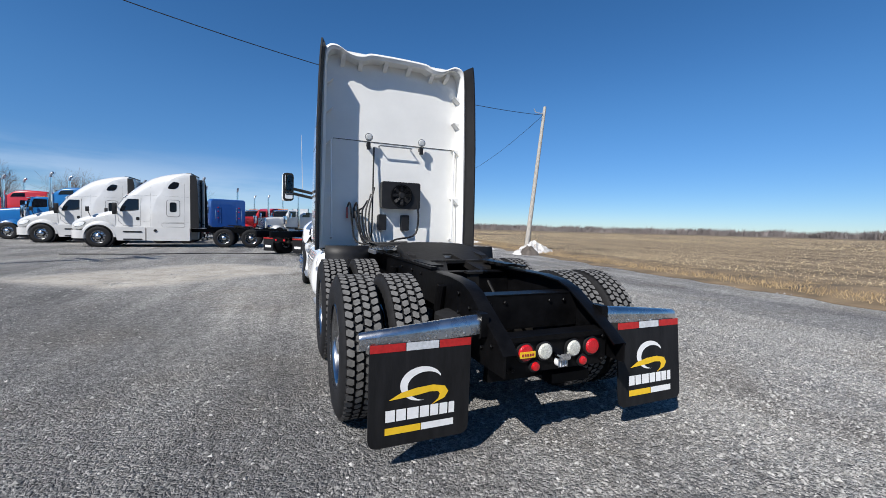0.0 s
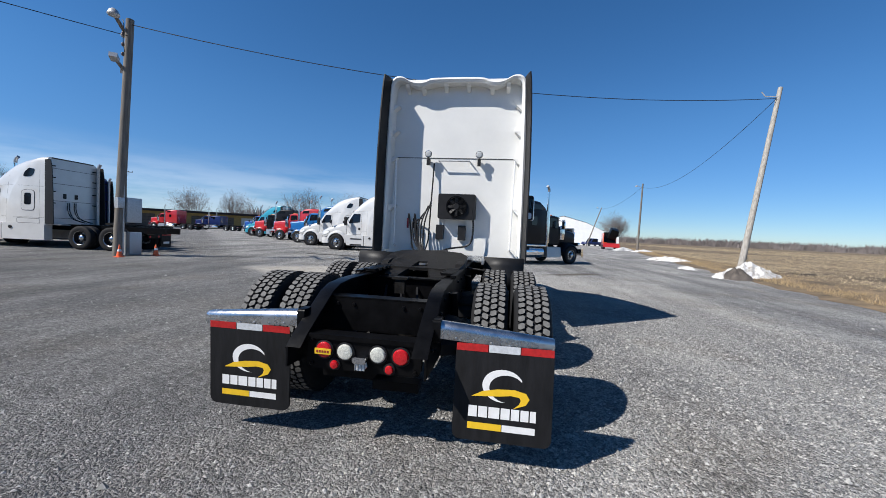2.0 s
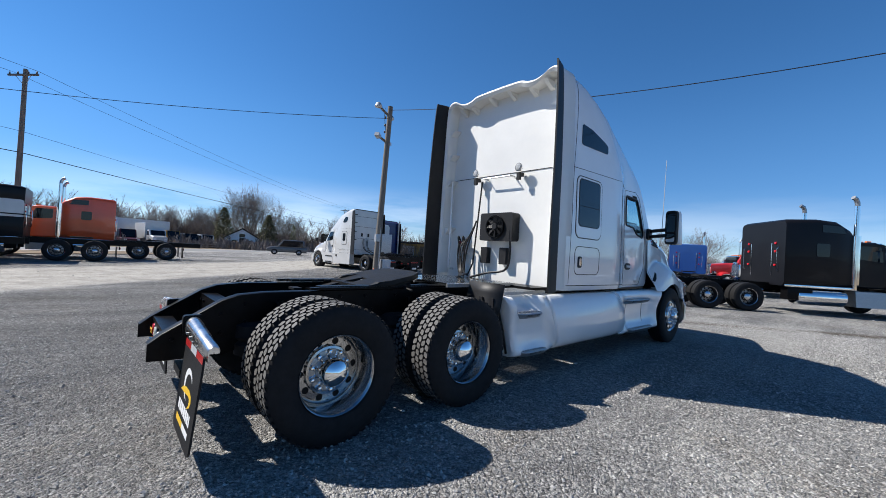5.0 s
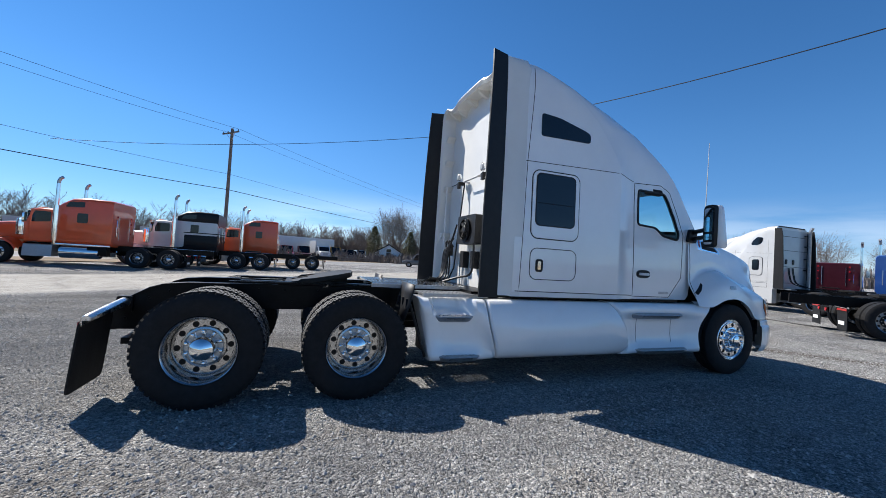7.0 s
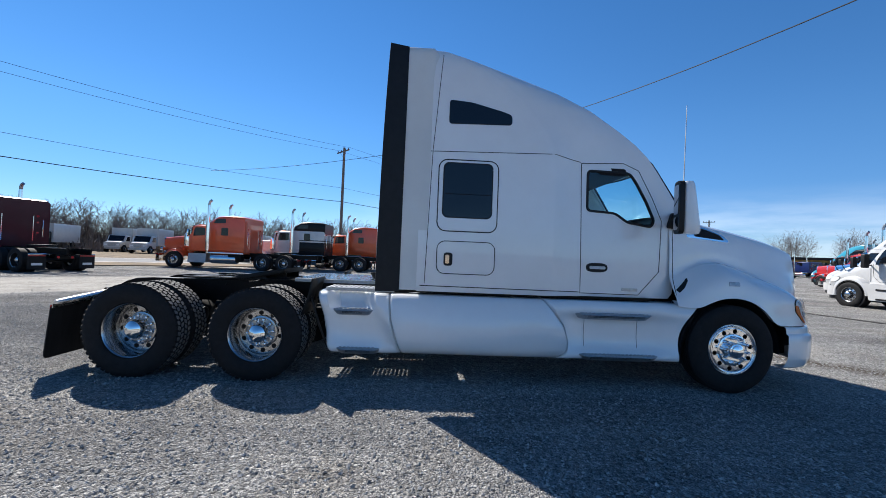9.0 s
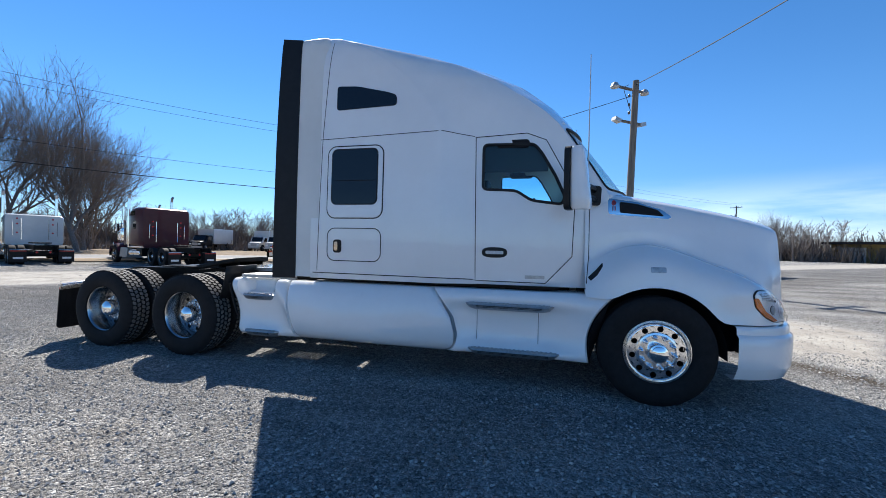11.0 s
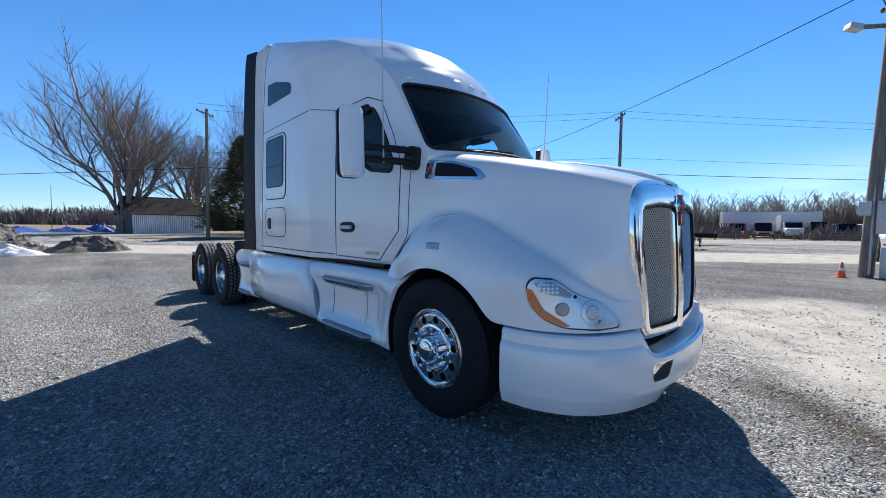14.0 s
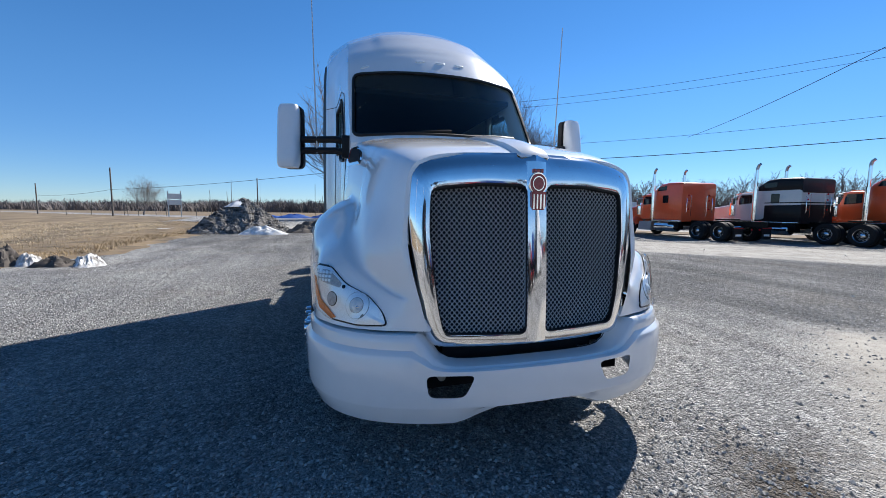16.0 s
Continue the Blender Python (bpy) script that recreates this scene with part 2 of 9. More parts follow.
        self.bm.faces.new(vs[0][::-1]), self.bm.faces.new(vs[1])
        return self


def rounded(w, h, r, seg=4):
    out = []
    for cx, cy, a0 in ((w / 2 - r, h / 2 - r, 0), (-w / 2 + r, h / 2 - r, 90), (-w / 2 + r, -h / 2 + r, 180), (w / 2 - r, -h / 2 + r, 270)):
        for k in range(seg + 1):
            a = radians(a0 + 90 * k / seg)
            out.append((cx + r * math.cos(a), cy + r * math.sin(a)))
    return out


def round_poly(pts, r, seg=4):
    """A polygon with its corners rounded."""
    out, n = [], len(pts)
    for i in range(n):
        a, b, c = Vector(pts[i - 1]), Vector(pts[i]), Vector(pts[(i + 1) % n])
        ra = min(r, (a - b).length * 0.45, (c - b).length * 0.45)
        p, q = b + (a - b).normalized() * ra, b + (c - b).normalized() * ra
        for k in range(seg + 1):
            t = k / seg
            out.append(tuple(p * (1 - t) ** 2 + b * 2 * t * (1 - t) + q * t * t))
    return out


def spline(pts, n):
    """n points along a smooth curve through pts."""
    pts = [Vector(p) for p in pts]
    ext = [pts[0] * 2 - pts[1]] + pts + [pts[-1] * 2 - pts[-2]]
    out, m = [], len(pts) - 1
    for k in range(n):
        t = k / (n - 1) * m
        i = min(int(t), m - 1)
        t -= i
        a, b, c, d = ext[i:i + 4]
        out.append(0.5 * (2 * b + (c - a) * t + (2 * a - 5 * b + 4 * c - d) * t * t + (3 * b - a - 3 * c + d) * t ** 3))
    return out


def table(rows, x):
    """Linear values from rows that begin with x."""
    if x <= rows[0][0]:
        return rows[0][1:]
    for a, b in zip(rows, rows[1:]):
        if x <= b[0]:
            t = (x - a[0]) / (b[0] - a[0])
            return tuple(p + (q - p) * t for p, q in zip(a[1:], b[1:]))
    return rows[-1][1:]


def thing(name, label, category, group="", at=(0, 0, 0), turn=0):
    ob = new(name)
    ob.matrix_basis = pose(*at, 0, 0, turn)
    return tagged(ob, label, category, group)


def finish(bm, material, smooth=True, angle=35, fix=True):
    if fix:
        bmesh.ops.recalc_face_normals(bm, faces=bm.faces[:])
    me = bpy.data.meshes.new("mesh")
    bm.to_mesh(me)
    bm.free()
    if smooth:
        me.polygons.foreach_set("use_smooth", [True] * len(me.polygons))
        me.set_sharp_from_angle(angle=radians(angle))
    for x in material if isinstance(material, (list, tuple)) else [material]:
        me.materials.append(x)
    return me


def part(name, shape, material, parent, label="", smooth=True, angle=35, fix=True):
    bm = shape.bm if isinstance(shape, Shape) else shape
    ob = new(name, finish(bm, material, smooth, angle, fix))
    ob.parent = parent
    if label:
        tagged(ob, label)
    return ob


def share(name, me, parent, m=None, label=""):
    ob = new(name, me)
    ob.parent = parent
    if m is not None:
        ob.matrix_basis = m
    if label:
        tagged(ob, label)
    return ob


def solid(name, shape, material, label, category, group="", kind="", smooth=True, angle=35, fix=True):
    bm = shape.bm if isinstance(shape, Shape) else shape
    return tagged(new(name, finish(bm, material, smooth, angle, fix)), label, category, group, kind)


def panel(bvh, poly, plane, way, lift=0.004, thick=0.012, rings=4, level=0.0):
    """A thin panel of the given outline laid on a surface. plane(u, v): a point off the surface; way: towards it."""
    cu, cv = sum(p[0] for p in poly) / len(poly), sum(p[1] for p in poly) / len(poly)
    way = Vector(way).normalized()
    s = Shape()
    tops, lows = [], []
    for k in range(rings + 1):
        f = 1 - k / rings if k < rings else 0.02
        top, low = [], []
        for u, v in poly:
            o = Vector(plane(cu + (u - cu) * f, cv + (v - cv) * f))
            hit, normal, _, _ = bvh.ray_cast(o, way)
            if hit is None:
                hit, normal, _, _ = bvh.find_nearest(o)
            if normal.dot(way) > 0:
                normal = -normal
            dome = level * (1 - f * f)
            top.append(hit + normal * (lift + dome))
            low.append(hit + normal * (lift - thick))
        tops.append(top), lows.append(low)
    vs = s.grid([lows[0]] + tops, True)
    s.bm.faces.new(vs[-1])
    return s


def line(bvh, pts, plane, way, r=0.004, steps=8):
    """A thin line along a surface."""
    out, way = [], Vector(way).normalized()
    for a, b in zip(pts, pts[1:]):
        for k in range(steps):
            t = k / steps
            out.append((a[0] + (b[0] - a[0]) * t, a[1] + (b[1] - a[1]) * t))
    out.append(pts[-1])
    path = []
    for u, v in out:
        o = Vector(plane(u, v))
        hit, normal, _, _ = bvh.ray_cast(o, way)
        if hit is None:
            hit, normal, _, _ = bvh.find_nearest(o)
        path.append(hit)
    return Shape().tube(path, r, 5)


def dense(poly, step=0.05):
    """The closed outline with points added along its long edges."""
    out = []
    for p, q in zip(poly, poly[1:] + poly[:1]):
        n = max(1, int(math.hypot(q[0] - p[0], q[1] - p[1]) / step))
        out += [(p[0] + (q[0] - p[0]) * k / n, p[1] + (q[1] - p[1]) * k / n) for k in range(n)]
    return out


def blister(bvh, o, way, a, b, h, along=(1, 0, 0)):
    """A small domed lamp on a surface, 2a long and 2b high."""
    hit, normal, _, _ = bvh.ray_cast(Vector(o), Vector(way).normalized())
    if normal.dot(Vector(way)) > 0:
        normal = -normal
    u = Vector(along)
    u = (u - normal * u.dot(normal)).normalized()
    v = normal.cross(u)
    s = Shape()
    rows = []
    for f, k in ((1.0, -0.4), (1.0, 0.3), (0.9, 0.7), (0.65, 0.92), (0.05, 1.0)):
        rows.append([hit + u * (a * f * math.copysign(abs(math.cos(t)) ** 0.75, math.cos(t))) + v * (b * f * math.sin(t)) + normal * h * k for t in [2 * math.pi * j / 20 for j in range(20)]])
    vs = s.grid(rows, True)
    s.bm.faces.new(vs[-1])
    return s


def mirror(shape):
    bmesh.ops.transform(shape.bm, matrix=Matrix.Diagonal((-1, 1, 1, 1)), verts=shape.bm.verts[:])
    return shape

# ---- ground ----
def ground_material():
    m = bpy.data.materials.new("gravel_lot")
    m.use_nodes = True
    n, l = m.node_tree.nodes, m.node_tree.links
    b = n["Principled BSDF"]
    b.inputs["Roughness"].default_value = 0.95
    b.inputs["Diffuse Roughness"].default_value = 0.1
    b.inputs["Specular IOR Level"].default_value = 0.12
    co = n.new("ShaderNodeTexCoord").outputs["Object"]

    def noise_at(scale, detail=5, rough=0.6):
        t = n.new("ShaderNodeTexNoise")
        t.inputs["Scale"].default_value, t.inputs["Detail"].default_value, t.inputs["Roughness"].default_value = scale, detail, rough
        l.new(co, t.inputs["Vector"])
        return t.outputs["Fac"]

    def ramp(fac, stops):
        r = n.new("ShaderNodeValToRGB")
        while len(r.color_ramp.elements) < len(stops):
            r.color_ramp.elements.new(0.5)
        for e, (p, c) in zip(r.color_ramp.elements, stops):
            e.position, e.color = p, (*c, 1)
        l.new(fac, r.inputs["Fac"])
        return r.outputs["Color"]

    def mix(fac, a, c, kind="MIX"):
        x = n.new("ShaderNodeMix")
        x.data_type, x.blend_type = "RGBA", kind
        if isinstance(fac, float):
            x.inputs["Factor"].default_value = fac
        else:
            l.new(fac, x.inputs["Factor"])
        for s, v in ((x.inputs["A"], a), (x.inputs["B"], c)):
            if isinstance(v, tuple):
                s.default_value = (*v, 1)
            else:
                l.new(v, s)
        return x.outputs["Result"]

    stones = n.new("ShaderNodeTexVoronoi")
    stones.inputs["Scale"].default_value = 48
    warp = n.new("ShaderNodeTexNoise")
    warp.inputs["Scale"].default_value, warp.inputs["Detail"].default_value = 14, 3
    l.new(co, warp.inputs["Vector"])
    push = n.new("ShaderNodeVectorMath")
    push.operation = "MULTIPLY_ADD"
    push.inputs[1].default_value = (0.05, 0.05, 0.05)
    l.new(warp.outputs["Color"], push.inputs[0])
    l.new(co, push.inputs[2])
    l.new(push.outputs["Vector"], stones.inputs["Vector"])
    small = n.new("ShaderNodeTexVoronoi")
    small.inputs["Scale"].default_value = 120
    l.new(push.outputs["Vector"], small.inputs["Vector"])
    grain = ramp(stones.outputs["Color"], [(0.0, (0.148, 0.147, 0.143)), (0.35, (0.222, 0.220, 0.214)), (0.6, (0.281, 0.278, 0.270)), (0.85, (0.370, 0.366, 0.355)), (1.0, (0.50, 0.495, 0.48))])
    fine = ramp(small.outputs["Color"], [(0.12, (0.48, 0.48, 0.48)), (0.55, (1.02, 1.02, 1.02)), (1.0, (1.55, 1.55, 1.55))])
    col = mix(1.0, grain, fine, "MULTIPLY")
    clump = ramp(noise_at(10, 4, 0.7), [(0.34, (0.74, 0.74, 0.74)), (0.66, (1.26, 1.26, 1.26))])
    col = mix(1.0, col, clump, "MULTIPLY")
    broad = ramp(noise_at(0.35, 5), [(0.33, (1.06, 1.06, 1.065)), (0.67, (1.66, 1.65, 1.63))])
    col = mix(1.0, col, broad, "MULTIPLY")
    # long faint wheel tracks and brownish damp stains
    mp = n.new("ShaderNodeMapping")
    mp.inputs["Scale"].default_value = (0.9, 0.10, 1)
    mp.inputs["Rotation"].default_value = (0, 0, 0.16)
    l.new(co, mp.inputs["Vector"])
    tk = n.new("ShaderNodeTexNoise")
    tk.inputs["Scale"].default_value, tk.inputs["Detail"].default_value, tk.inputs["Roughness"].default_value = 1.1, 5, 0.6
    l.new(mp.outputs["Vector"], tk.inputs["Vector"])
    col = mix(1.0, col, ramp(tk.outputs["Fac"], [(0.36, (0.72, 0.72, 0.735)), (0.64, (1.24, 1.23, 1.21))]), "MULTIPLY")
    stain = ramp(noise_at(0.62, 6, 0.65), [(0.50, (0, 0, 0)), (0.64, (0.75, 0.75, 0.75))])
    col = mix(stain, col, mix(1.0, col, (0.83, 0.79, 0.74), "MULTIPLY"))
    # pale, dusty tracks that vehicles have worn into the lot
    sep = n.new("ShaderNodeSeparateXYZ")
    l.new(co, sep.inputs["Vector"])

    def band(ax, ay, c, w, wob, soft=1.4):
        """A worn track along the line ax*x + ay*y = c, w wide."""
        d = n.new("ShaderNodeVectorMath")
        d.operation = "DOT_PRODUCT"
        d.inputs[1].default_value = (ax, ay, 0)
        l.new(co, d.inputs[0])
        wb = n.new("ShaderNodeMath")
        wb.operation = "MULTIPLY_ADD"
        l.new(noise_at(0.22, 4), wb.inputs[0])
        wb.inputs[1].default_value = wob
        l.new(d.outputs["Value"], wb.inputs[2])
        df = n.new("ShaderNodeMath")
        df.operation = "SUBTRACT"
        l.new(wb.outputs[0], df.inputs[0])
        df.inputs[1].default_value = c + wob / 2
        ab = n.new("ShaderNodeMath")
        ab.operation = "ABSOLUTE"
        l.new(df.outputs[0], ab.inputs[0])
        mr = n.new("ShaderNodeMapRange")
        mr.inputs["From Min"].default_value, mr.inputs["From Max"].default_value = w / 2, w / 2 - soft
        l.new(ab.outputs[0], mr.inputs["Value"])
        return mr.outputs["Result"]

    dust = ramp(noise_at(1.3, 8, 0.75), [(0.3, (0.24, 0.226, 0.204)), (0.46, (0.38, 0.358, 0.32)), (0.70, (0.55, 0.52, 0.465))])
    specks = ramp(small.outputs["Color"], [(0.10, (0.22, 0.21, 0.20)), (0.30, (0.92, 0.92, 0.92)), (0.9, (1.12, 1.12, 1.12))])
    dust = mix(1.0, dust, specks, "MULTIPLY")
    f1 = band(0.749, 0.663, -11.7, 6.4, 0.9, 0.6)
    col = mix(f1, col, dust)
    # older, darker gravel on the left of the tractor
    old = band(0.749, 0.663, -4.1, 9.2, 1.0, 0.9)
    m3 = n.new("ShaderNodeMath")
    m3.operation = "MULTIPLY"
    l.new(old, m3.inputs[0])
    m3.inputs[1].default_value = 0.42
    col = mix(m3.outputs[0], col, (0.10, 0.10, 0.10))
    # bare, dried-out clay with fine cracks and scattered dark stones
    crack = n.new("ShaderNodeTexVoronoi")
    crack.feature = "DISTANCE_TO_EDGE"
    crack.inputs["Scale"].default_value = 5.5
    bend = n.new("ShaderNodeVectorMath")
    bend.operation = "MULTIPLY_ADD"
    bend.inputs[1].default_value = (0.35, 0.35, 0.35)
    l.new(warp.outputs["Color"], bend.inputs[0])
    l.new(co, bend.inputs[2])
    l.new(bend.outputs["Vector"], crack.inputs["Vector"])
    clay = ramp(noise_at(1.3, 8, 0.75), [(0.3, (0.24, 0.22, 0.188)), (0.46, (0.365, 0.338, 0.294)), (0.70, (0.50, 0.468, 0.41))])
    clay = mix(1.0, clay, ramp(crack.outputs["Distance"], [(0.004, (0.62, 0.60, 0.57)), (0.022, (1, 1, 1))]), "MULTIPLY")
    clay = mix(1.0, clay, ramp(small.outputs["Color"], [(0.07, (0.16, 0.155, 0.15)), (0.14, (0.95, 0.95, 0.95)), (0.9, (1.06, 1.06, 1.06))]), "MULTIPLY")
    m1 = n.new("ShaderNodeMath")
    m1.operation = "MULTIPLY"
    l.new(band(-0.653, 0.757, 9.6, 4.6, 0.9, 0.9), m1.inputs[0])
    l.new(ramp(noise_at(1.1, 9, 0.78), [(0.36, (0.12, 0.12, 0.12)), (0.46, (1, 1, 1))]), m1.inputs[1])
    west = band(0.59, 0.808, 4.9, 5.8, 0.9, 0.7)
    m2 = n.new("ShaderNodeMath")
    m2.operation = "MULTIPLY"
    l.new(m1.outputs[0], m2.inputs[0])
    l.new(west, m2.inputs[1])
    col = mix(m2.outputs[0], col, clay)
    m6 = n.new("ShaderNodeMath")
    m6.operation = "MULTIPLY"
    l.new(band(-0.653, 0.757, 15.5, 9.0, 1.2, 2.0), m6.inputs[0])
    l.new(ramp(noise_at(0.7, 9, 0.75), [(0.42, (0, 0, 0)), (0.66, (0.20, 0.20, 0.20))]), m6.inputs[1])
    col = mix(m6.outputs[0], col, dust)
    # damp dark soil showing in patches beside the dusty ones
    m4 = n.new("ShaderNodeMath")
    m4.operation = "MULTIPLY"
    l.new(ramp(noise_at(0.8, 7, 0.7), [(0.40, (0, 0, 0)), (0.50, (0.9, 0.9, 0.9))]), m4.inputs[0])
    m5 = n.new("ShaderNodeMath")
    m5.operation = "MULTIPLY"
    l.new(band(-0.653, 0.757, 7.3, 0.9, 0.5, 0.4), m5.inputs[0])
    l.new(band(0.757, 0.653, 8.3, 9.4, 0.8, 0.8), m5.inputs[1])
    l.new(m5.outputs[0], m4.inputs[1])
    col = mix(m4.outputs[0], col, mix(0.5, (0.16, 0.125, 0.09), grain, "MULTIPLY"))
    l.new(col, b.inputs["Base Color"])
    bp = n.new("ShaderNodeBump")
    bp.inputs["Strength"].default_value, bp.inputs["Distance"].default_value = 1.0, 0.036
    hsum = n.new("ShaderNodeMath")
    hsum.operation = "MULTIPLY_ADD"
    l.new(small.outputs["Distance"], hsum.inputs[0])
    hsum.inputs[1].default_value = 0.5
    l.new(stones.outputs["Distance"], hsum.inputs[2])
    l.new(hsum.outputs[0], bp.inputs["Height"])
    bp.invert = True
    # the trodden clay and the dusty track are smoother than the loose gravel
    flat = n.new("ShaderNodeMath")
    flat.operation = "MAXIMUM"
    l.new(m2.outputs[0], flat.inputs[0])
    l.new(f1, flat.inputs[1])
    rest = n.new("ShaderNodeMath")
    rest.operation = "MULTIPLY_ADD"
    rest.inputs[1].default_value, rest.inputs[2].default_value = -0.86, 1.0
    l.new(flat.outputs[0], rest.inputs[0])
    l.new(rest.outputs[0], bp.inputs["Strength"])
    l.new(bp.outputs["Normal"], b.inputs["Normal"])
    return m


GRAVEL = ground_material()
s = Shape()
s.grid([[(-2500, -2500, 0), (2500, -2500, 0)], [(-2500, 2500, 0), (2500, 2500, 0)]])
bmesh.ops.recalc_face_normals(s.bm, faces=s.bm.faces[:])
solid("ground", s, GRAVEL, "grey gravel truck lot with dusty worn tracks", "ground", kind="structure", smooth=False)

# ---- the white sleeper tractor ----
from mathutils.bvhtree import BVHTree

tractor = thing("semi_truck", "white aerodynamic sleeper semi tractor with black fairing edges on gravel", "truck")


def wheel_meshes():
    """Meshes for the wheels, about the origin, outer side towards +x."""
    R, w = 0.508, 0.275
    prof = [(0.292, -0.115), (0.31, -0.128), (0.38, -0.140), (0.445, -0.138), (0.482, -0.124), (0.495, -0.110), (0.495, 0.110), (0.482, 0.124), (0.445, 0.138), (0.38, 0.140), (0.31, 0.128), (0.292, 0.115)]
    tyre = Shape().lathe(prof[:6], (0, 0, 0), "x", 64, cap=False).lathe(prof[6:], (0, 0, 0), "x", 64, cap=False)
    # tread: rings whose radius rises over each lug, twisted from row to row
    n, rings = 54, []
    for row, (x0, x1, sh) in enumerate(((-0.114, -0.060, 0.0), (-0.055, -0.003, 0.5), (0.003, 0.055, 0.0), (0.060, 0.114, 0.5))):
        wide = x1 - x0
        for x, high, gap, slew in ((x0, False, 0.21, -0.07), (x0 + 0.004, True, 0.21, -0.07), (x0 + 0.32 * wide, True, 0.09, -0.07), (x0 + 0.68 * wide, True, 0.09, 0.07), (x1 - 0.004, True, 0.21, 0.07), (x1, False, 0.21, 0.07)):
            ring = []
            for k in range(n):
                for f, up in ((gap, 0), (gap + 0.03, 1), (0.97 - gap, 1), (1.0 - gap, 0)):
                    a = 2 * math.pi * (k + f + sh + slew * (1 if row % 2 else -1)) / n
                    r = 0.512 if high and up else 0.492
                    ring.append((x, r * math.cos(a), r * math.sin(a)))
            rings.append(ring)
    tyre.grid(rings, True)
    bmesh.ops.recalc_face_normals(tyre.bm, faces=tyre.bm.faces[:])
    for f in tyre.bm.faces:
        if min(math.hypot(v.co.y, v.co.z) for v in f.verts) > 0.505:
            f.material_index = 1
    tyre_me = finish(tyre.bm, [RUBBER, TREAD], True, 28, fix=False)
    # plain ribbed tyre for the steer axle
    rib = [(0.292, -0.115), (0.31, -0.128), (0.38, -0.140), (0.445, -0.138), (0.482, -0.124), (0.500, -0.108)]
    for x in (-0.06, -0.02, 0.02, 0.06):
        rib += [(0.508, x - 0.016), (0.497, x - 0.010), (0.497, x - 0.004), (0.508, x + 0.002)]
    rib += [(0.508, 0.1), (0.500, 0.108), (0.482, 0.124), (0.445, 0.138), (0.38, 0.140), (0.31, 0.128), (0.292, 0.115)]
    steer_me = finish(Shape().lathe(rib, (0, 0, 0), "x", 64, cap=False).bm, RUBBER, True, 30)

    def rim(disc, lip=0.118):
        """A forged disc wheel; disc: where its face stands along the axis."""
        s = Shape()
        s.lathe([(0.297, lip + 0.012), (0.302, lip), (0.288, lip - 0.006), (0.275, lip - 0.03), (0.268, disc + 0.03), (0.262, disc + 0.004), (0.252, disc + 0.012), (0.240, disc + 0.012)], (0, 0, 0), "x", 60, cap=False)
        up = 0.026 if disc < 0 else 0.006
        s.lathe([(0.184, disc + 0.012), (0.178, disc + 0.016 + up), (0.160, disc + 0.020 + up), (0.152, disc + 0.008 + up), (0.07, disc + 0.006 + up)], (0, 0, 0), "x", 60, cap=False)
        s.lathe([(0.292, lip - 0.02), (0.292, -0.118), (0.303, -0.124)], (0, 0, 0), "x", 60, cap=False)
        # the web between ten round hand holes
        n = 10
        for k in range(n):
            a0 = 2 * math.pi * k / n
            rows = []
            m = 12
            hr = 0.027
            for j in range(m + 1):
                b = 2 * math.pi * j / m
                hy, hz = hr * math.cos(b), hr * math.sin(b)
                # square-to-circle ring
                u = max(-1, min(1, 1.42 * math.cos(b)))
                v = max(-1, min(1, 1.42 * math.sin(b)))
                ra, aa = 0.212 + 0.028 * u, math.pi / n * v
                rows.append(((disc + 0.012, ra, aa), (disc + 0.012, 0.212 + hy, hz / 0.212), (disc - 0.02, 0.212 + hy, hz / 0.212)))
            rot = lambda p: (p[0], p[1] * math.cos(a0 + p[2]), p[1] * math.sin(a0 + p[2]))
            s.grid([[rot(p) for p in r] for r in rows])
        bmesh.ops.remove_doubles(s.bm, verts=s.bm.verts[:], dist=0.0008)
        # the rear nut flange takes the darker steel to imitate its dark reflection
        for f in s.bm.faces:
            c = f.calc_center_median()
            if disc < 0 and math.hypot(c.y, c.z) < 0.16:
                f.material_index = 1
        return finish(s.bm, [DIM_RIM if disc < 0 else ALU, STEEL], True, 40)

    back = finish(Shape().lathe([(0.285, -0.10), (0.285, -0.085), (0.06, -0.085)], (0, 0, 0), "x", 24, cap=False).bm, GREASE)
    nut = finish(Shape().lathe([(0.024, 0), (0.024, 0.006), (0.019, 0.010), (0.019, 0.030), (0.014, 0.044), (0.004, 0.048)], (0, 0, 0), "x", 8).bm, CHROME)
    cap_f = finish(Shape().lathe([(0.088, 0.0), (0.088, 0.07), (0.080, 0.082), (0.066, 0.086), (0.064, 0.10), (0.03, 0.112), (0.004, 0.114)], (0, 0, 0), "x", 28).bm, CHROME)
    cap_r = finish(Shape().lathe([(0.122, 0.0), (0.120, 0.045), (0.112, 0.060), (0.108, 0.075), (0.106, 0.135), (0.094, 0.170), (0.058, 0.196), (0.004, 0.206)], (0, 0, 0), "x", 28).bm, CHROME)
    return dict(tyre=tyre_me, steer=steer_me, rim_f=rim(0.108), rim_r=rim(-0.09, 0.118), back=back, nut=nut, cap_f=cap_f, cap_r=cap_r)


WM = wheel_meshes()


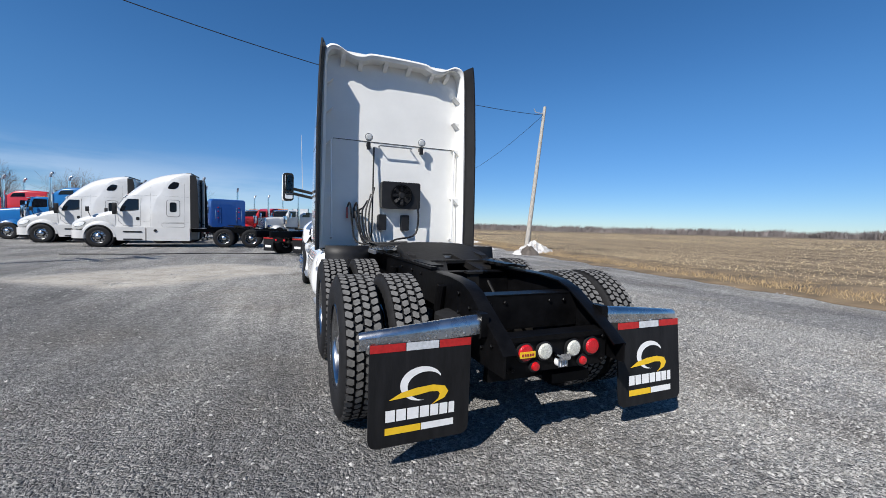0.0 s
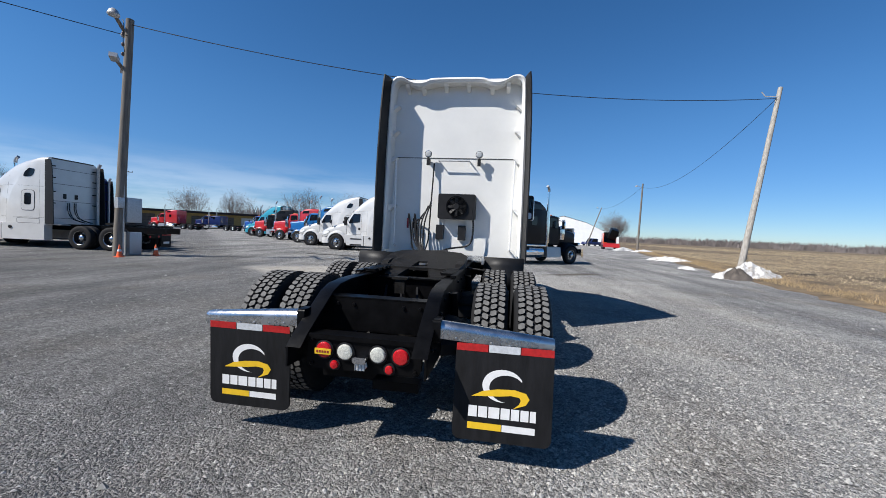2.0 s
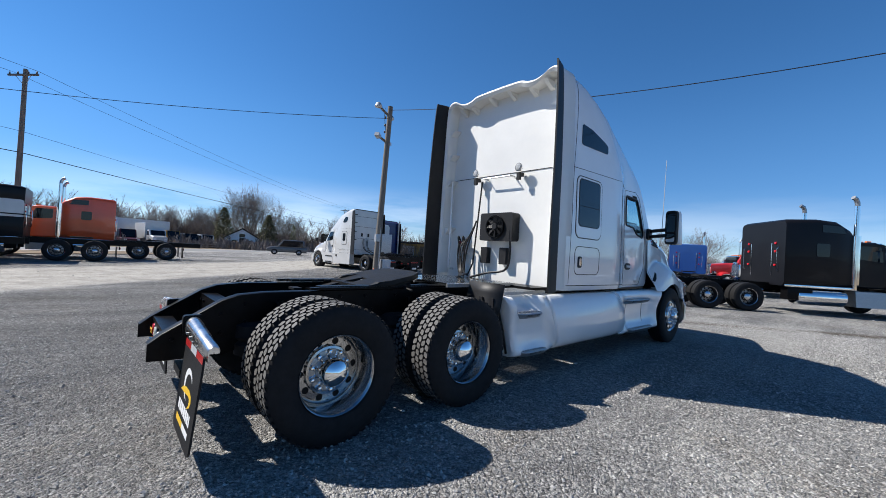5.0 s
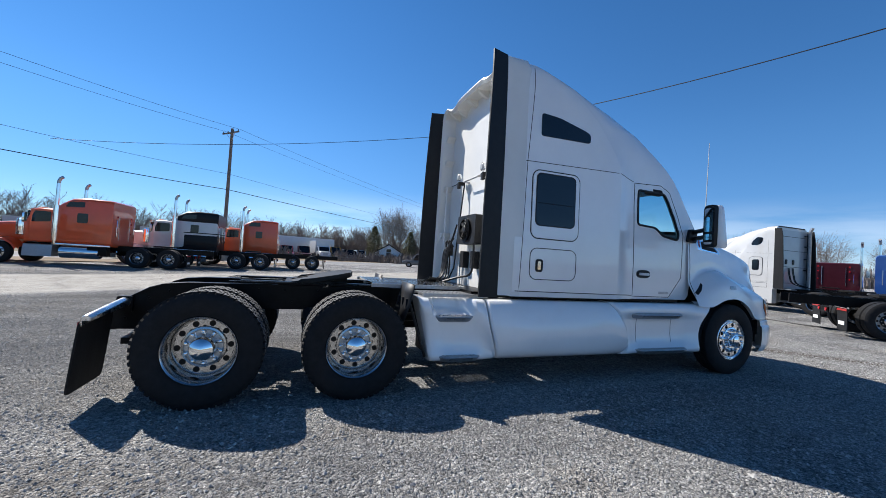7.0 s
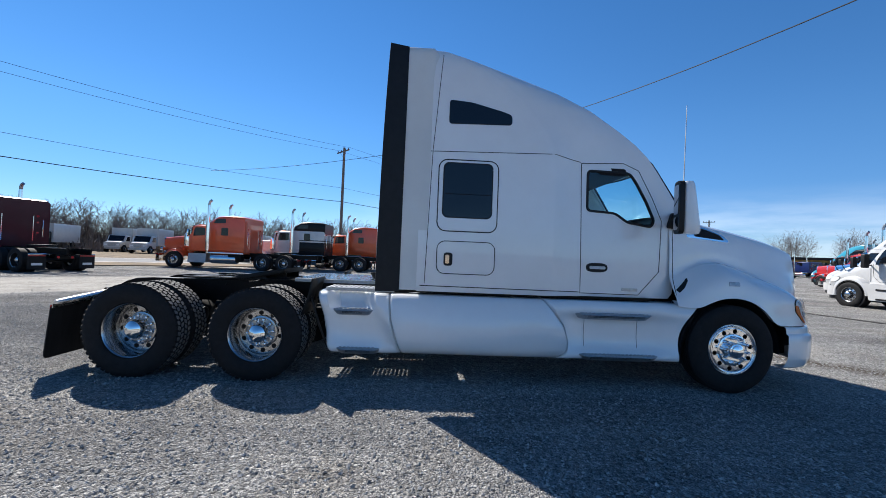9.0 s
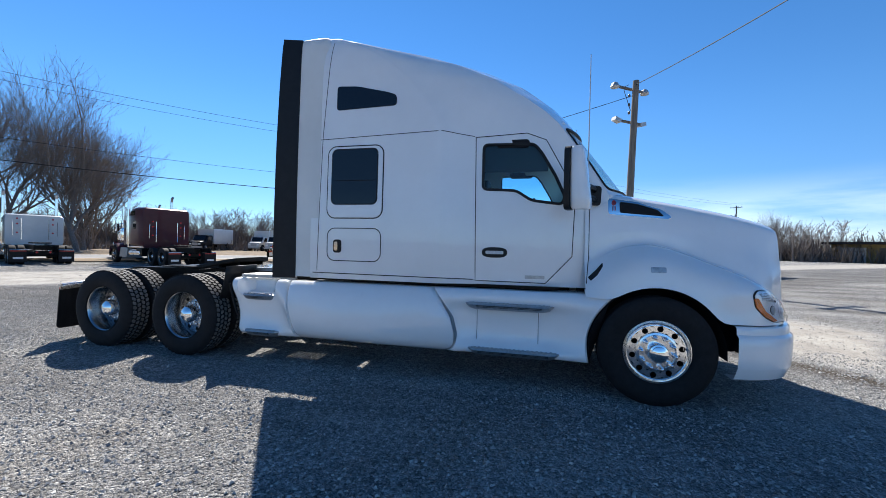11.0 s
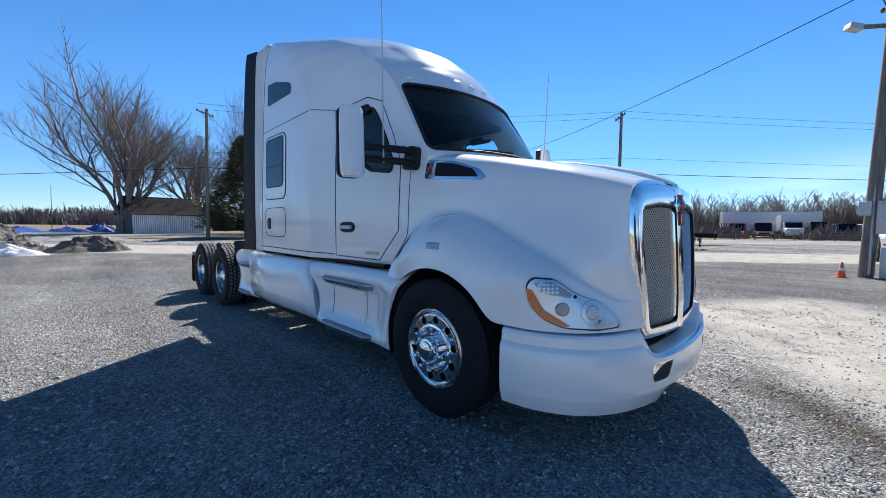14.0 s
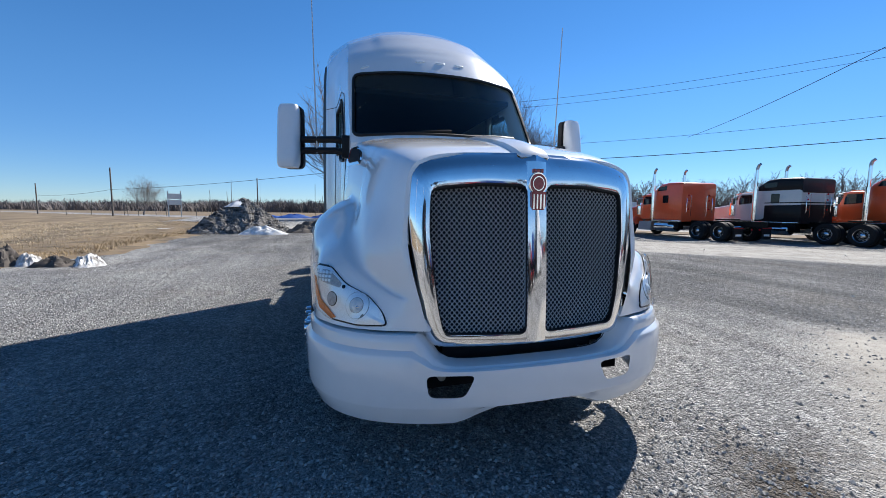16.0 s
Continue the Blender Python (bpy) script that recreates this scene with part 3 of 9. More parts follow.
def add_wheel(parent, x, y, z, side, kind, spin=0.0, nuts=True):
    m = pose(x, y, z) @ (Matrix.Identity(4) if side > 0 else pose(0, 0, 0, 0, 0, 180)) @ pose(0, 0, 0, spin)
    w = share("wheel", WM["rim_f" if kind == "front" else "rim_r"], parent, m)
    share("tyre", WM["steer" if kind == "front" else "tyre"], w)
    share("hub_backing", WM["back"], w)
    if kind != "inner":
        face = 0.108 if kind == "front" else -0.09
        share("hub_cap", WM["cap_f" if kind == "front" else "cap_r"], w, pose(face, 0, 0))
        if nuts:
            for k in range(10):
                a = 2 * math.pi * (k + 0.5) / 10
                share("lug_nut", WM["nut"], w, pose(face + (0.030 if kind == "outer" else 0.012), 0.143 * math.cos(a), 0.143 * math.sin(a)) @ Matrix.Diagonal((1.0 if kind == "outer" else 1.7, 1, 1, 1)))
    return w


for sx in (1, -1):
    add_wheel(tractor, sx * 1.06, 6.725, 0.507, sx, "front", 11)
    for ya, sp in ((0.0, 4), (1.33, 23)):
        add_wheel(tractor, sx * 1.085, ya, 0.505, sx, "outer", sp)
        add_wheel(tractor, sx * 0.765, ya, 0.505, sx, "inner", sp + 17)

# cab and sleeper shell: outlines stacked by height
# z, sleeper half width, door half width, screen corner x, y, screen centre y
CAB = [
    (1.04, 1.105, 1.00, 0.90, 6.12, 6.25),
    (1.10, 1.120, 1.01, 0.91, 6.16, 6.30),
    (1.60, 1.120, 1.01, 0.90, 6.25, 6.50),
    (2.00, 1.115, 1.00, 0.885, 6.33, 6.66),
    (2.35, 1.105, 0.985, 0.885, 6.10, 6.40),
    (2.70, 1.100, 0.985, 0.880, 5.87, 6.12),
    (2.85, 1.097, 1.0, 0.875, 5.74, 6.04),
    (3.05, 1.092, 1.02, 0.86, 5.48, 5.86),
    (3.30, 1.085, 1.035, 0.85, 5.10, 5.54),
    (3.50, 1.075, 1.035, 0.835, 4.68, 5.16),
    (3.66, 1.055, 1.02, 0.82, 4.24, 4.76),
    (3.78, 1.025, 0.985, 0.79, 3.84, 4.30),
    (3.86, 0.975, 0.92, 0.66, 3.52, 3.86),
    (3.91, 0.90, 0.82, 0.50, 3.22, 3.42),
]
REAR = 3.06


def cab_ring(z, n=60):
    ws, wd, xc, yc, yf = table(CAB, z)
    y1 = min(4.60, REAR + (yc - REAR) * 0.55)
    y2 = min(4.95, y1 + (yc - y1) * 0.30)
    side = [(ws, REAR), (ws, REAR + (y1 - REAR) * 0.5), (ws, y1), (wd, y2), (wd + (xc - wd) * 0.55, y2 + (yc - y2) * 0.6), (xc, yc)]
    half = [Vector((*p, 0)) for p in side[:3]]
    a = [Vector((*p, 0)) for p in side[2:]]
    half = spline(half, 6)[:-1] + spline(a, n // 2)
    for k in range(1, n // 2 + 1):
        s = 1 - k / (n // 2)
        # a raised panel along the middle of the roof, between two ridges
        up = min(1, max(0, (z - 2.98) / 0.25)) * min(1, max(0, (3.85 - z) / 0.35))
        e = min(1, max(0, (0.72 - s) / 0.12))
        half.append(Vector((xc * s, yf - (yf - yc) * s ** 2.3 + 0.022 * up * e * e * (3 - 2 * e), 0)))
    for p in half:
        p.z = z
    return half + [Vector((-p.x, p.y, p.z)) for p in half[-2::-1]]


zs = [1.04, 1.07, 1.10] + [1.1 + 0.15 * k for k in range(1, 12)] + [2.85 + 0.05 * k for k in range(1, 20)] + [3.83, 3.86, 3.885, 3.91]
shell = Shape()
vs = shell.grid([cab_ring(z) for z in zs], True)
shell.bm.faces.new(vs[0][::-1]), shell.bm.faces.new(vs[-1])
bmesh.ops.recalc_face_normals(shell.bm, faces=shell.bm.faces[:])
cab_tree = BVHTree.FromBMesh(shell.bm)


def side_plane(sx):
    return lambda y, z: (sx * 1.6, y, z)


def screen_plane(x, z):
    return (x, 7.6, z)


DOOR_WIN = round_poly([(5.05, 2.54), (5.05, 2.06), (5.40, 2.045), (5.56, 1.94), (5.87, 1.90), (5.90, 1.98), (5.80, 2.20), (5.66, 2.44), (5.58, 2.54)], 0.05)
DOOR_WIN = dense(DOOR_WIN)
SCREEN = round_poly([(-0.83, 2.72), (0.83, 2.72), (0.86, 2.06), (0.5, 2.06), (-0.5, 2.06), (-0.86, 2.06)], 0.07)
SCREEN = dense(SCREEN)

# hollow out the shell and cut the glass openings through it
cab_ob = part("cab", shell, WHITE, tractor, "white painted cab and sleeper shell", angle=30)
thick = cab_ob.modifiers.new("thickness", "SOLIDIFY")
thick.thickness, thick.offset = 0.035, -1
cutters = []
for poly, axis, a, b in ((DOOR_WIN, "x", -1.5, 1.5), (SCREEN, "y", 5.62, 7.5)):
    c_ob = new("cutter", finish(Shape().prism(poly, axis, a, b).bm, WHITE, False))
    cutters.append(c_ob)
    bo = cab_ob.modifiers.new("cut", "BOOLEAN")
    bo.operation, bo.object, bo.solver = "DIFFERENCE", c_ob, "EXACT"
scene.view_layers[0].update()
done = bpy.data.meshes.new_from_object(cab_ob.evaluated_get(bpy.context.evaluated_depsgraph_get()))
cab_ob.modifiers.clear()
cab_ob.data = done
done.materials.append(REAR_WALL)
for f in done.polygons:
    if f.normal.y < -0.95 and abs(f.center.y - REAR) < 0.01:
        f.material_index = 1
done.set_sharp_from_angle(angle=radians(30))
for c_ob in cutters:
    bpy.data.objects.remove(c_ob)

# rear flange of the sleeper, with its wavy top
flange = [(1.118, 1.05), (1.118, 1.8), (1.108, 2.6), (1.088, 3.3), (1.07, 3.70), (1.045, 3.83), (0.98, 3.885), (0.88, 3.885), (0.76, 3.825), (0.64, 3.80), (0.52, 3.815), (0.42, 3.85), (0.2, 3.86), (0.0, 3.862)]
path = spline([(x, 0, z) for x, z in flange], 70)
path = path + [Vector((-p.x, 0, p.z)) for p in path[-2::-1]]
ctr = Vector((0, 0, 2.4))
fl = Shape()
rows = []
for p in path:
    inn = p + (ctr - p).normalized() * 0.03
    inn2 = p + (ctr - p).normalized() * 0.075
    inn3 = p + (ctr - p).normalized() * 0.06
    rows.append([(inn3.x, 3.24, inn3.z), (inn.x, 3.19, inn.z), (p.x, 3.16, p.z), (p.x, 2.86, p.z), (inn.x, 2.845, inn.z), (inn2.x, 2.87, inn2.z), (inn2.x * 0.985, 3.07, inn2.z - 0.0)])
fl.grid(rows)
part("rear_flange", fl, REAR_WALL, tractor, "matt white flange round the rear panel", angle=50)
# small gussets inside the flange
for sx in (1, -1):
    for zz in (3.45, 3.05, 2.62, 1.85):
        g = Shape().prism([(sx * 1.06, zz), (sx * 0.93, zz), (sx * 1.06, zz - 0.12)], "y", 2.92, 3.058)
        part("gusset", g, REAR_WALL, tractor, smooth=False)
for x, z in ((-0.80, 3.78), (-0.55, 3.76), (-0.18, 3.80), (0.18, 3.80), (0.55, 3.76), (0.80, 3.78)):
    part("gusset", Shape().prism([(3.058, z), (2.88, z), (2.93, z - 0.05), (3.058, z - 0.11)], "x", x - 0.03, x + 0.03), REAR_WALL, tractor, smooth=False)

# black fairing edges behind the sleeper
for sx in (1, -1):
    rows = []
    for k in range(24):
        z = 1.03 + (3.85 - 1.03) * k / 23
        w = table([(1.03, 1.125), (2.6, 1.115), (3.3, 1.095), (3.7, 1.075), (3.9, 1.05)], z)[0]
        y0 = 2.61 + 0.05 * ((z - 1.03) / 2.82) ** 2
        rows.append([(sx * (w + 0.004), 2.87, z), (sx * (w + 0.035), 2.76, z), (sx * (w + 0.066), y0, z), (sx * (w + 0.046), y0 - 0.004, z), (sx * (w + 0.010), 2.77, z), (sx * (w - 0.012), 2.87, z)])
    sf = Shape()
    sf.grid(rows, True)
    part("side_fairing", sf, PLASTIC, tractor, "black rubber edge fairing", angle=40)

# seams, doors and windows on both sides
for sx in (1, -1):
    pl, way = side_plane(sx), (-sx, 0, 0)
    part("seam", line(cab_tree, [(3.08, 2.64), (4.62, 2.68), (4.95, 2.63)], pl, way, 0.004, 24), SEAM, tractor)
    part("seam", line(cab_tree, [(3.10, 1.105), (4.6, 1.10), (4.97, 1.09)], pl, way, 0.005, 24), SEAM, tractor)
    part("seam", line(cab_tree, [(3.27, 3.80), (3.19, 2.65), (3.15, 1.06)], pl, way, 0.004, 16), SEAM, tractor)
    door = part("door", line(cab_tree, [(4.965, 2.62), (4.99, 1.08), (5.72, 1.075), (5.98, 1.36), (6.00, 1.98)], pl, way, 0.005, 12), SEAM, tractor, "white cab door outlined by a dark seam")
    part("door_seam", line(cab_tree, [(4.965, 2.62), (5.5, 2.655), (5.70, 2.58), (5.88, 2.25), (6.00, 1.98)], pl, way, 0.0045, 10), SEAM, door)
    rim_s = line(cab_tree, DOOR_WIN + DOOR_WIN[:1], pl, way, 0.017, 2)
    part("window_seal", rim_s, PLASTIC, door, "black rubber window seal")
    part("window_glass", panel(cab_tree, DOOR_WIN, pl, way, -0.012, 0.006), DOOR_GLASS, door, "pale blue tinted glass")
    hnd = panel(cab_tree, [(5.19 + 0.135 * math.copysign(abs(math.cos(k * math.pi / 16)) ** 0.7, math.cos(k * math.pi / 16)), 1.385 + 0.056 * math.copysign(abs(math.sin(k * math.pi / 16)) ** 0.8, math.sin(k * math.pi / 16))) for k in range(32)], pl, way, 0.004, 0.01)
    hb = part("handle_recess", hnd, PLASTIC, door)
    part("handle", panel(cab_tree, rounded(0.19, 0.035, 0.015) and [(5.19 + u, 1.385 + v) for u, v in rounded(0.19, 0.035, 0.015)], pl, way, 0.03, 0.02), WHITE_REFL, door, "pale grey door handle")
    part("model_badge", panel(cab_tree, [(5.61 + u, 1.135 + v) for u, v in rounded(0.2, 0.035, 0.008)], pl, way, 0.006, 0.004), STEEL, door)
    win = part("sleeper_window", line(cab_tree, [(3.61 + u, 2.145 + v) for u, v in rounded(0.685, 0.82, 0.10, 5)] + [(3.61 + 0.3425, 2.145 + 0.31)], pl, way, 0.0065, 2), SEAM, tractor, "sleeper side window with white surround")
    part("surround", panel(cab_tree, [(3.61 + u, 2.145 + v) for u, v in rounded(0.67, 0.80, 0.095, 5)], pl, way, 0.008, 0.008, 6), WHITE, win)
    part("pane", panel(cab_tree, [(3.605 + u, 2.205 + v) for u, v in rounded(0.55, 0.615, 0.06, 5)], pl, way, 0.013, 0.006, 6), TINT, win, "dark tinted glass")
    part("frame", line(cab_tree, [(3.605 + u, 2.205 + v) for u, v in rounded(0.56, 0.625, 0.06, 5)] + [(3.885, 2.45)], pl, way, 0.013, 2), PLASTIC, win)
    part("slider_bar", line(cab_tree, [(3.345, 2.16), (3.865, 2.16)], pl, way, 0.016, 3), PLASTIC, win)
    hatch = part("luggage_door", line(cab_tree, [(3.61 + u, 1.435 + v) for u, v in rounded(0.66, 0.37, 0.09, 5)] + [(3.94, 1.53)], pl, way, 0.005, 2), SEAM, tractor, "white luggage door with black latch")
    part("latch", panel(cab_tree, [(3.41 + u, 1.415 + v) for u, v in rounded(0.10, 0.15, 0.03)], pl, way, 0.008, 0.01), PLASTIC, hatch)
    part("latch_handle", panel(cab_tree, [(3.40 + u, 1.415 + v) for u, v in rounded(0.045, 0.10, 0.015)], pl, way, 0.022, 0.014), CHROME, hatch)
    part("upper_window", panel(cab_tree, round_poly([(3.36, 3.25), (3.36, 2.97), (4.09, 2.985), (4.09, 3.10), (4.0, 3.135), (3.62, 3.23)], 0.04), pl, way, 0.006, 0.008), TINT, tractor, "dark tinted upper sleeper window")
    # a black strip stands in for the shaded lower gap beneath the cab
    part("sill_gap_shade", Shape().box((sx * 0.945, 4.25, 1.028), (0.1, 3.2, 0.03)), BLACK, tractor)

# windscreen
wind = part("windscreen", panel(cab_tree, SCREEN, screen_plane, (0, -1, 0), -0.010, 0.006, 8), SCREEN_GLASS, tractor, "curved tinted windscreen with black edge")
part("screen_seal", line(cab_tree, SCREEN + SCREEN[:1], screen_plane, (0, -1, 0), 0.015, 4), PLASTIC, wind)
for xx in (-0.35, 0.30):
    part("wiper", line(cab_tree, [(xx + 0.25, 2.06), (xx - 0.25, 2.10)], screen_plane, (0, -1, 0), 0.014, 6), PLASTIC, wind)
for xx in (-0.72, -0.20, 0.0, 0.20, 0.72):
    part("marker_light", blister(cab_tree, (xx, 7.5, 2.80 if abs(xx) > 0.5 else 2.86), (0, -1, 0), 0.048, 0.016, 0.007), CLEAR_LENS, tractor, "clear roof marker lamp")

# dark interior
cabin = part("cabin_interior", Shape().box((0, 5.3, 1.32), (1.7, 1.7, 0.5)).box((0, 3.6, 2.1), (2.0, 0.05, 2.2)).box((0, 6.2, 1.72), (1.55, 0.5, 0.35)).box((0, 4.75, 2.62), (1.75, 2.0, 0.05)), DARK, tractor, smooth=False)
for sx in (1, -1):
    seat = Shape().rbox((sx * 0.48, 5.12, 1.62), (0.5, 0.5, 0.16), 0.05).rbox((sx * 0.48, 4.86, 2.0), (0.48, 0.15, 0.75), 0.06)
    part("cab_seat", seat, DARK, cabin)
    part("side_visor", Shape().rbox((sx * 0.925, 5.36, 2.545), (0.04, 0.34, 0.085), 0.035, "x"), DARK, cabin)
ring = [(-0.48 + 0.22 * math.cos(a), 5.62 - 0.06 * math.sin(a), 1.93 + 0.2 * math.sin(a)) for a in [2 * math.pi * k / 24 for k in range(25)]]
part("steering_wheel", Shape().tube(ring, 0.018), PLASTIC, cabin)

# hood with fenders: sections along the length, from the centre out and down
HOOD = [
    (6.12, (0, 2.08), (0.50, 2.07), (0.80, 2.035), (0.905, 1.94), (0.94, 1.6), (0.95, 1.34), (0.985, 1.24), (1.09, 1.08), (1.14, 0.98)),
    (6.30, (0, 2.065), (0.50, 2.055), (0.79, 2.02), (0.89, 1.92), (0.93, 1.62), (0.94, 1.435), (1.00, 1.375), (1.14, 1.19), (1.18, 0.98)),
    (6.48, (0, 2.05), (0.50, 2.04), (0.775, 2.00), (0.875, 1.90), (0.912, 1.66), (0.922, 1.505), (1.01, 1.455), (1.17, 1.29), (1.205, 1.0)),
    (6.70, (0, 2.01), (0.48, 2.00), (0.75, 1.955), (0.845, 1.85), (0.885, 1.66), (0.902, 1.525), (1.00, 1.48), (1.17, 1.33), (1.21, 1.1)),
    (6.92, (0, 1.975), (0.47, 1.963), (0.73, 1.917), (0.82, 1.805), (0.862, 1.62), (0.885, 1.475), (0.985, 1.432), (1.16, 1.28), (1.205, 1.05)),
    (7.10, (0, 1.945), (0.46, 1.93), (0.71, 1.88), (0.80, 1.765), (0.845, 1.56), (0.868, 1.40), (0.97, 1.355), (1.145, 1.20), (1.195, 0.98)),
    (7.30, (0, 1.905), (0.45, 1.89), (0.69, 1.84), (0.778, 1.725), (0.82, 1.48), (0.843, 1.295), (0.945, 1.25), (1.115, 1.12), (1.178, 0.86)),
    (7.50, (0, 1.86), (0.44, 1.845), (0.67, 1.795), (0.755, 1.68), (0.793, 1.40), (0.81, 1.19), (0.91, 1.145), (1.07, 1.03), (1.145, 0.80)),
    (7.75, (0, 1.79), (0.42, 1.775), (0.64, 1.725), (0.715, 1.61), (0.735, 1.31), (0.745, 1.05), (0.81, 1.01), (0.94, 0.93), (1.03, 0.80)),
    (7.88, (0, 1.74), (0.41, 1.725), (0.61, 1.68), (0.68, 1.58), (0.69, 1.27), (0.69, 0.99), (0.73, 0.945), (0.80, 0.87), (0.86, 0.79)),
    (7.97, (0, 1.705), (0.40, 1.69), (0.59, 1.65), (0.655, 1.56), (0.665, 1.34), (0.645, 1.08), (0.62, 0.93), (0.60, 0.85), (0.585, 0.79)),
]


def hood_row(y):
    flat = [(r[0], *[c for p in r[1:] for c in p]) for r in HOOD]
    v = table(flat, y)
    pts = [(v[2 * i], v[2 * i + 1]) for i in range(9)]
    dy = y - 6.715
    low = 0.80 if dy > 0 else 0.97
    if abs(dy) < 0.60:
        low = max(low, 0.50 + math.sqrt(0.36 - dy * dy))
    elif dy < 0:
        low = 0.98
    pts[8] = (pts[8][0], min(pts[7][1] - 0.02, low))
    half = spline([(x, y, z) for x, z in pts], 52)
    lip = half[-1]
    turn_in = 1.0 if y < 7.7 else 0.25
    half.append(Vector((lip.x - 0.05 * turn_in, y, lip.z + 0.005)))
    half.append(Vector((lip.x - 0.12 * turn_in, y, lip.z + 0.06)))
    return half


ys = [6.10 + 0.04 * k for k in range(46)] + [7.93, 7.955, 7.97]
# smooth the sections along the length
rows = [hood_row(y) for y in ys]
for _ in range(2):
    rows = [rows[0]] + [[(b[i] * 2 + a[i] + c[i]) / 4 for i in range(len(b))] for a, b, c in zip(rows, rows[1:], rows[2:])] + [rows[-1]]
for r, y in zip(rows, ys):
    for p in r:
        f = min(1, max(0, (p.z - 0.95) / 0.3))
        p.y = y - max(0, y - 7.89) * f
full = [[Vector((-p.x, p.y, p.z)) for p in r[:0:-1]] + r for r in rows]
hs = Shape()
hs.grid(full)
# the fenders swell out round the headlamps
for vert in hs.bm.verts:
    dx, dy, dz = abs(vert.co.x) - 0.95, vert.co.y - 7.69, vert.co.z - 0.95
    u, out = -0.692 * dx + 0.722 * dy, 0.722 * dx + 0.692 * dy
    if out > -0.5:
        push = 0.14 * math.exp(-((u + 0.16) / (0.22 if u < -0.16 else 0.38)) ** 2 - ((dz - 0.20) / (0.17 if dz < 0.2 else 0.32)) ** 2)
        push += 0.03 * math.exp(-((u + 0.2) / 0.12) ** 2 - ((dz + 0.08) / 0.10) ** 2)
        push += 0.05 * math.exp(-((u - 0.12) / 0.18) ** 2 - ((dz - 0.20) / 0.22) ** 2)
        vert.co += Vector((math.copysign(0.722, vert.co.x), 0.692, 0)) * push
bmesh.ops.recalc_face_normals(hs.bm, faces=hs.bm.faces[:])
hood_tree = BVHTree.FromBMesh(hs.bm)
hood_ob = part("hood", hs, WHITE, tractor, "white sloping hood with rounded fenders", angle=45)
for sx in (1, -1):
    pl, way = (lambda sx: lambda y, z: (sx * 1.7, y, z))(sx), (-sx, 0, 0)
    part("fender_badge", panel(hood_tree, [(6.72 + u, 1.262 + v) for u, v in rounded(0.13, 0.05, 0.01)], lambda u, v, sx=sx: (sx * 1.7, u, v), way, 0.006, 0.008), STEEL, hood_ob)
    vent = part("hood_vent", panel(hood_tree, round_poly([(6.32, 1.965), (6.32, 1.80), (6.89, 1.755), (6.92, 1.775), (6.84, 1.845), (6.6, 1.925)], 0.03), pl, way, 0.006, 0.015), CHROME, tractor, "chrome framed hood side vent")
    part("vent_opening", panel(hood_tree, round_poly([(6.43, 1.925), (6.43, 1.815), (6.85, 1.782), (6.79, 1.845), (6.6, 1.903)], 0.02), pl, way, 0.010, 0.01), DARK, vent)
    part("vent_emblem", panel(hood_tree, [(6.375 + 0.022 * math.cos(k * math.pi / 8), 1.915 + 0.026 * math.sin(k * math.pi / 8)) for k in range(16)], pl, way, 0.009, 0.006, 2), ENAMEL, vent, "small red enamel emblem")
    for k in (-1, 0, 1):
        part("emblem_bar", panel(hood_tree, [(6.375 + 0.012 * k + u, 1.86 + v) for u, v in rounded(0.006, 0.05, 0.002, 1)], pl, way, 0.009, 0.006, 2), ENAMEL, vent)
    part("hood_seal", panel(hood_tree, round_poly([(6.125, 1.16), (6.20, 1.235), (6.262, 1.31), (6.262, 1.275), (6.21, 1.19), (6.15, 1.13)], 0.01), pl, way, 0.005, 0.01, 2), PLASTIC, hood_ob)
    part("hood_seam", line(hood_tree, [(6.14, 1.98), (6.14, 1.35), (6.11, 1.1)], pl, way, 0.004, 6), SEAM, hood_ob)
    # headlamp, laid on the corner of the fender; u runs from the fender side to the nose
    ax = Vector((sx * 0.72, 0.69, 0)).normalized()
    uu = Vector((-sx * 0.69, 0.72, 0)).normalized()
    o = Vector((sx * 0.95, 7.69, 0.95)) + ax * 0.7
    hp = lambda u, v, o=o, uu=uu: o + uu * u + Vector((0, 0, v))
    shape = [(-0.275, 0.115), (-0.24, 0.155), (-0.12, 0.15), (0.0, 0.07), (0.14, 0.02), (0.23, -0.055), (0.27, -0.125), (0.12, -0.135), (-0.07, -0.125), (-0.185, -0.08), (-0.255, 0.0)]
    lamp = part("headlamp", panel(hood_tree, round_poly([(u * 1.015, v * 1.025) for u, v in shape], 0.035), hp, -ax, 0.006, 0.02, 5), PLASTIC, tractor, "clear headlamp with amber corner")
    inner = round_poly([(u * 0.98, v * 0.96) for u, v in shape], 0.03)
    part("lamp_bowl", panel(hood_tree, inner, hp, -ax, 0.0095, 0.01, 5), LAMP_BOWL, lamp)
    part("turn_signal", panel(hood_tree, round_poly([(-0.272, 0.09), (-0.24, 0.088), (-0.218, 0.0), (-0.155, -0.07), (-0.03, -0.112), (-0.07, -0.122), (-0.183, -0.078), (-0.252, 0.0)], 0.012), hp, -ax, 0.013, 0.01, 3), AMBER, lamp)
    # the strip of reflector under the upper edge
    part("lamp_strip", panel(hood_tree, round_poly([(-0.235, 0.13), (-0.125, 0.13), (-0.02, 0.068), (-0.03, 0.045), (-0.12, 0.06), (-0.20, 0.075)], 0.012), hp, -ax, 0.012, 0.01, 2), LENS_GREY, lamp)
